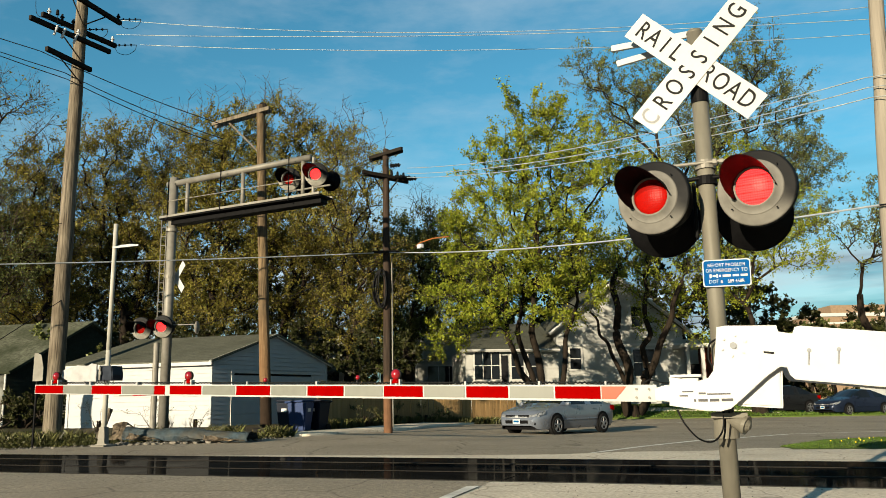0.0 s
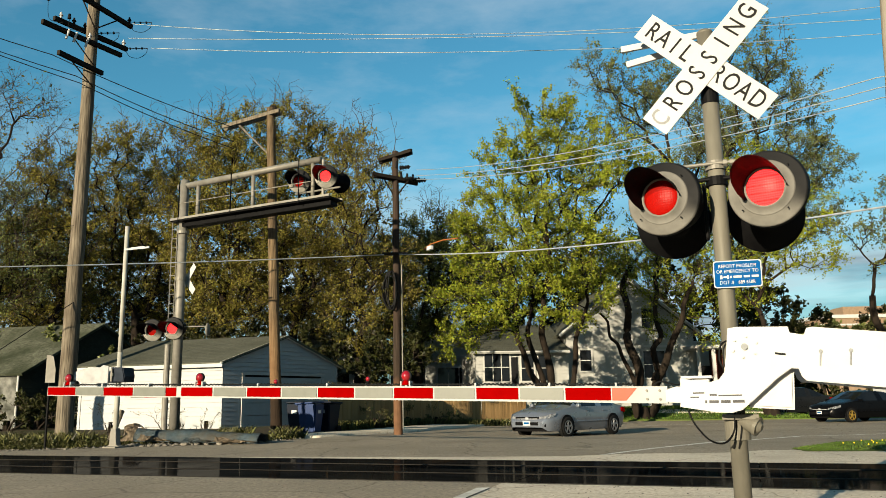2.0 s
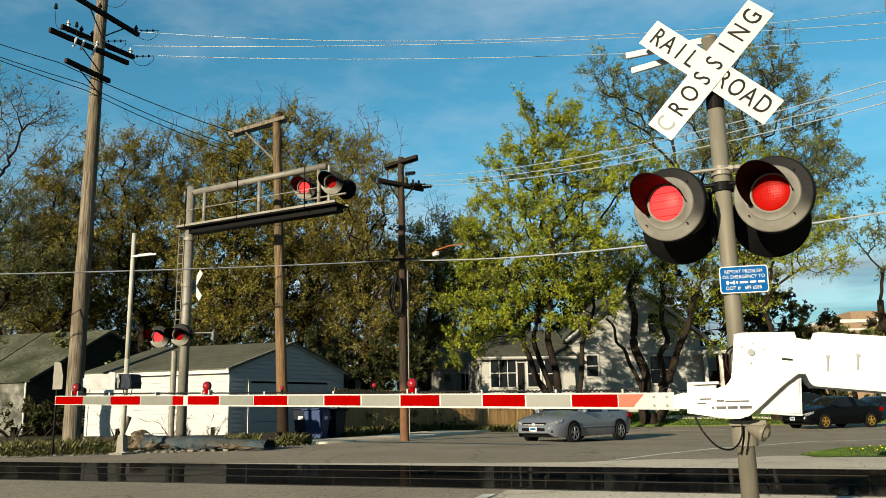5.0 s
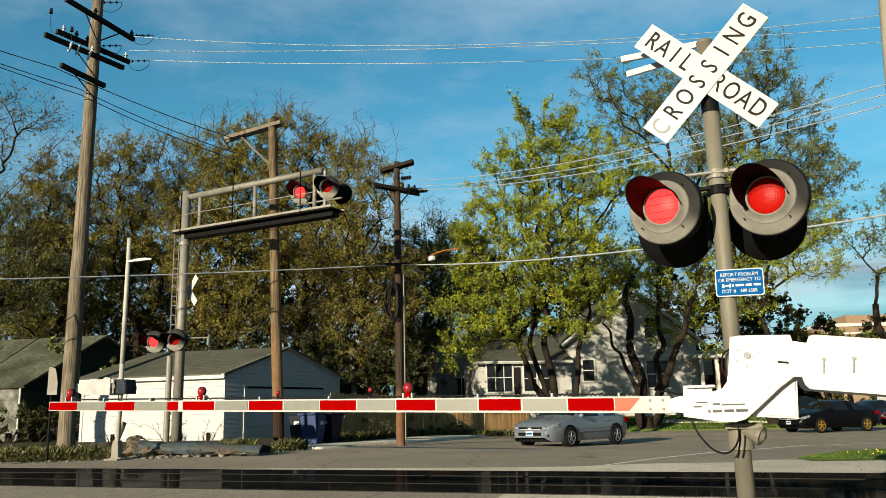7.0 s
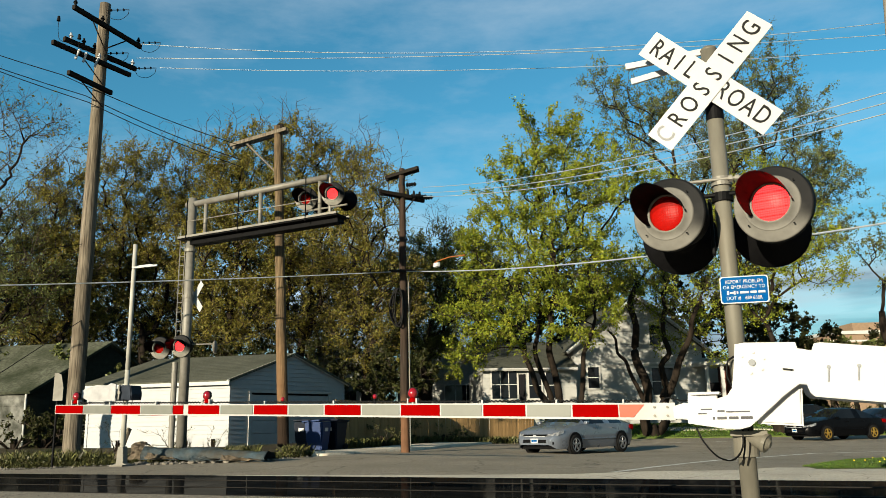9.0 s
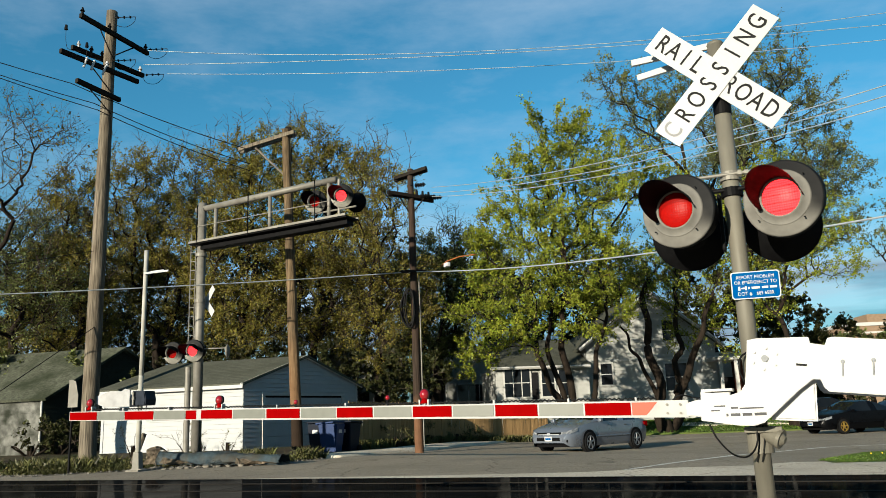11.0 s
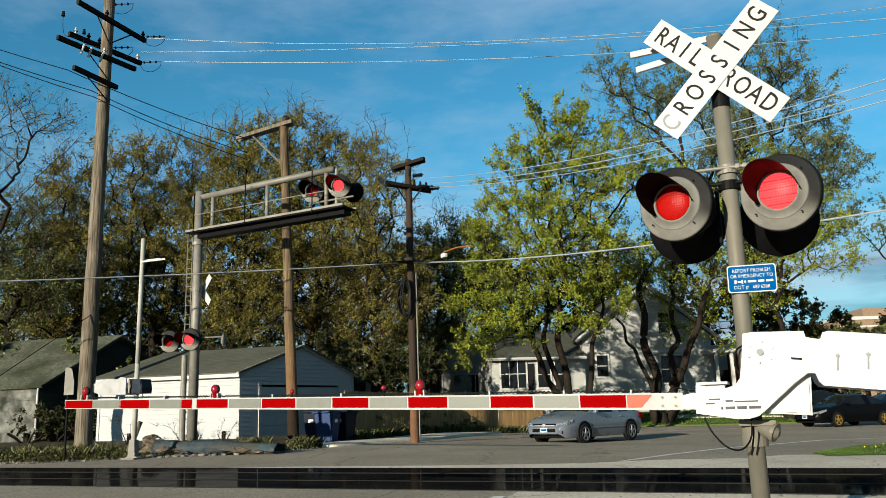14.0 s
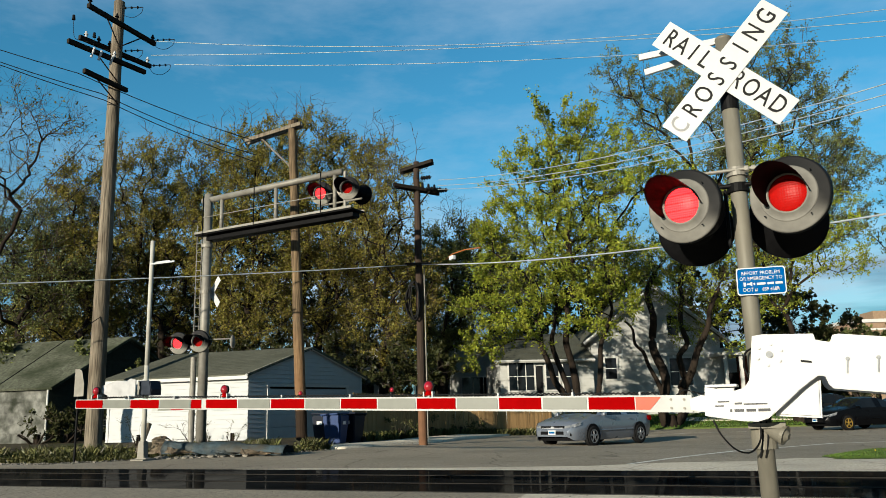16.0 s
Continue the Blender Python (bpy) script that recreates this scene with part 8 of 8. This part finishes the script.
# dry leafless bushes before the garage and along the fence
for k, (x, y, lobes) in enumerate(((-11.6, 32.2, [(-0.5, 0, 1.0, 0.6), (0.4, 0.1, 0.9, 0.55)]), (-10.6, 31.0, [(0, 0, 1.0, 0.5)]), (-13.4, 31.5, [(-0.2, 0, 1.1, 0.6)]), (-9.4, 30.6, [(0, 0, 0.8, 0.4)]),
                                   (-3.2, 32.2, [(0, 0, 0.95, 0.5), (0.4, 0.3, 0.8, 0.4)]), (-2.1, 35.2, [(0, 0, 0.9, 0.45)]), (-0.9, 37.3, [(0, 0, 0.8, 0.5), (0.7, 0.2, 0.7, 0.4)]))):
    tree(200 + k, x, y, 0.75, WEED, 60 if k < 4 else 520, 0.05, lobes, 0.025, "dry leafless bush in front of the garage" if k < 4 else "dry straw-coloured bush along the fence", 5,
         tips=22.0, name="bush", splay=0.25, foot=2.0, tip_r=0.006, sprays=5, spray=0.3, most_r=0.02)
far_fence = thing("pale_fence", pose(33.5, 57.6, gz(33.5, 57.6), 0, 0, 12), "pale grey board fence beyond the parked cars", "fence")
for k in range(64):
    bm = bmesh.new()
    box(bm, (-4.6 + 0.2 * k, 0, 1.12), (0.185, 0.03, 2.2), None, 0.006)
    part("board", bm, GARAGE_WHITE, far_fence)
# undergrowth under the far trees
for k in range(15):
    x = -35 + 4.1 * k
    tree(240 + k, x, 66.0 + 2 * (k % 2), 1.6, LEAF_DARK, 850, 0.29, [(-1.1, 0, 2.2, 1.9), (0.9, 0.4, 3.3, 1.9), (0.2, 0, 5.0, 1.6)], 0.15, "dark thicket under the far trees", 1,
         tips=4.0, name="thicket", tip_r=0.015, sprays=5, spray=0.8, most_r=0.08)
# dark evergreens in shade behind the parked cars
for k in range(9):
    x = 22.5 + 3.4 * k
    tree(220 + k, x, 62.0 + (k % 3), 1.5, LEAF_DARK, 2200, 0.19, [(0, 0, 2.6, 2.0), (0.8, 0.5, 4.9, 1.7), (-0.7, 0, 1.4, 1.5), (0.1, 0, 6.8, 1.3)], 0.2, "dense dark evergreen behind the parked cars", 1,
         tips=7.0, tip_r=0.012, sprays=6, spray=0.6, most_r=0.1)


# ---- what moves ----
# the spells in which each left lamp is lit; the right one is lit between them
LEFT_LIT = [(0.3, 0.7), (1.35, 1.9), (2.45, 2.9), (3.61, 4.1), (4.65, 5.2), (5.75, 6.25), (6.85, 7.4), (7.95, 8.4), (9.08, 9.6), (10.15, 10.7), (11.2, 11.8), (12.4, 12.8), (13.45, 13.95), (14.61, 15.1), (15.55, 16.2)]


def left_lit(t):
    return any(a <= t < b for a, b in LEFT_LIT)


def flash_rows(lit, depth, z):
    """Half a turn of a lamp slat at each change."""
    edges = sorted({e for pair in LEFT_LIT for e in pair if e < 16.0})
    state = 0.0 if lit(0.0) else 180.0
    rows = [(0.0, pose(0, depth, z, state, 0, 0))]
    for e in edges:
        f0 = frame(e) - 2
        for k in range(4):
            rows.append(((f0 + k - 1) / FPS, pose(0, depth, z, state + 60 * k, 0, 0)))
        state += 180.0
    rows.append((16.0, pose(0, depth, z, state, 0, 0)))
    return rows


BOB = [(0.0, 0.4), (0.5, 0.3), (1.0, 6.3), (1.5, -0.8), (2.0, 1.1), (2.5, 7.4), (3.0, -0.7), (3.5, 1.4), (4.0, 5.9), (4.2, 1.0), (4.9, 5.0), (5.7, 0.5), (6.5, 5.0), (7.0, 6.0), (7.5, 0.4), (8.0, 6.0),
       (8.5, 4.6), (9.0, 2.0), (9.8, 5.0), (10.6, 0.5), (11.5, 1.9), (12.0, -0.4), (12.5, 3.6), (13.0, 0.6), (13.5, 1.2), (14.0, 1.5), (14.5, 1.6), (15.0, -0.6), (15.5, 2.7), (16.0, -1.1)]


def motions():
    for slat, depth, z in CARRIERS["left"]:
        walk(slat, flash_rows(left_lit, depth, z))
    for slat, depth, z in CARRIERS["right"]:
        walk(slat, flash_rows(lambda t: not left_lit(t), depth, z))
    # the long arm nods in the wind
    base = MAST @ Matrix.Translation(PIVOT)
    walk(gate, [(t, base @ pose(0, 0, 0, 0, -0.056 * b, 0)) for t, b in BOB])
    # cars that drive up and wait
    for car, rows, wheels in QUEUE:
        walk(car, [(t, car.matrix_basis.copy() @ Matrix.Translation((-d, 0, 0))) for t, d in rows])
        for w, m0, r in wheels:
            walk(w, [(t, m0 @ pose(0, 0, 0, 0, math.degrees(-d / r), 0)) for t, d in rows])


motions()
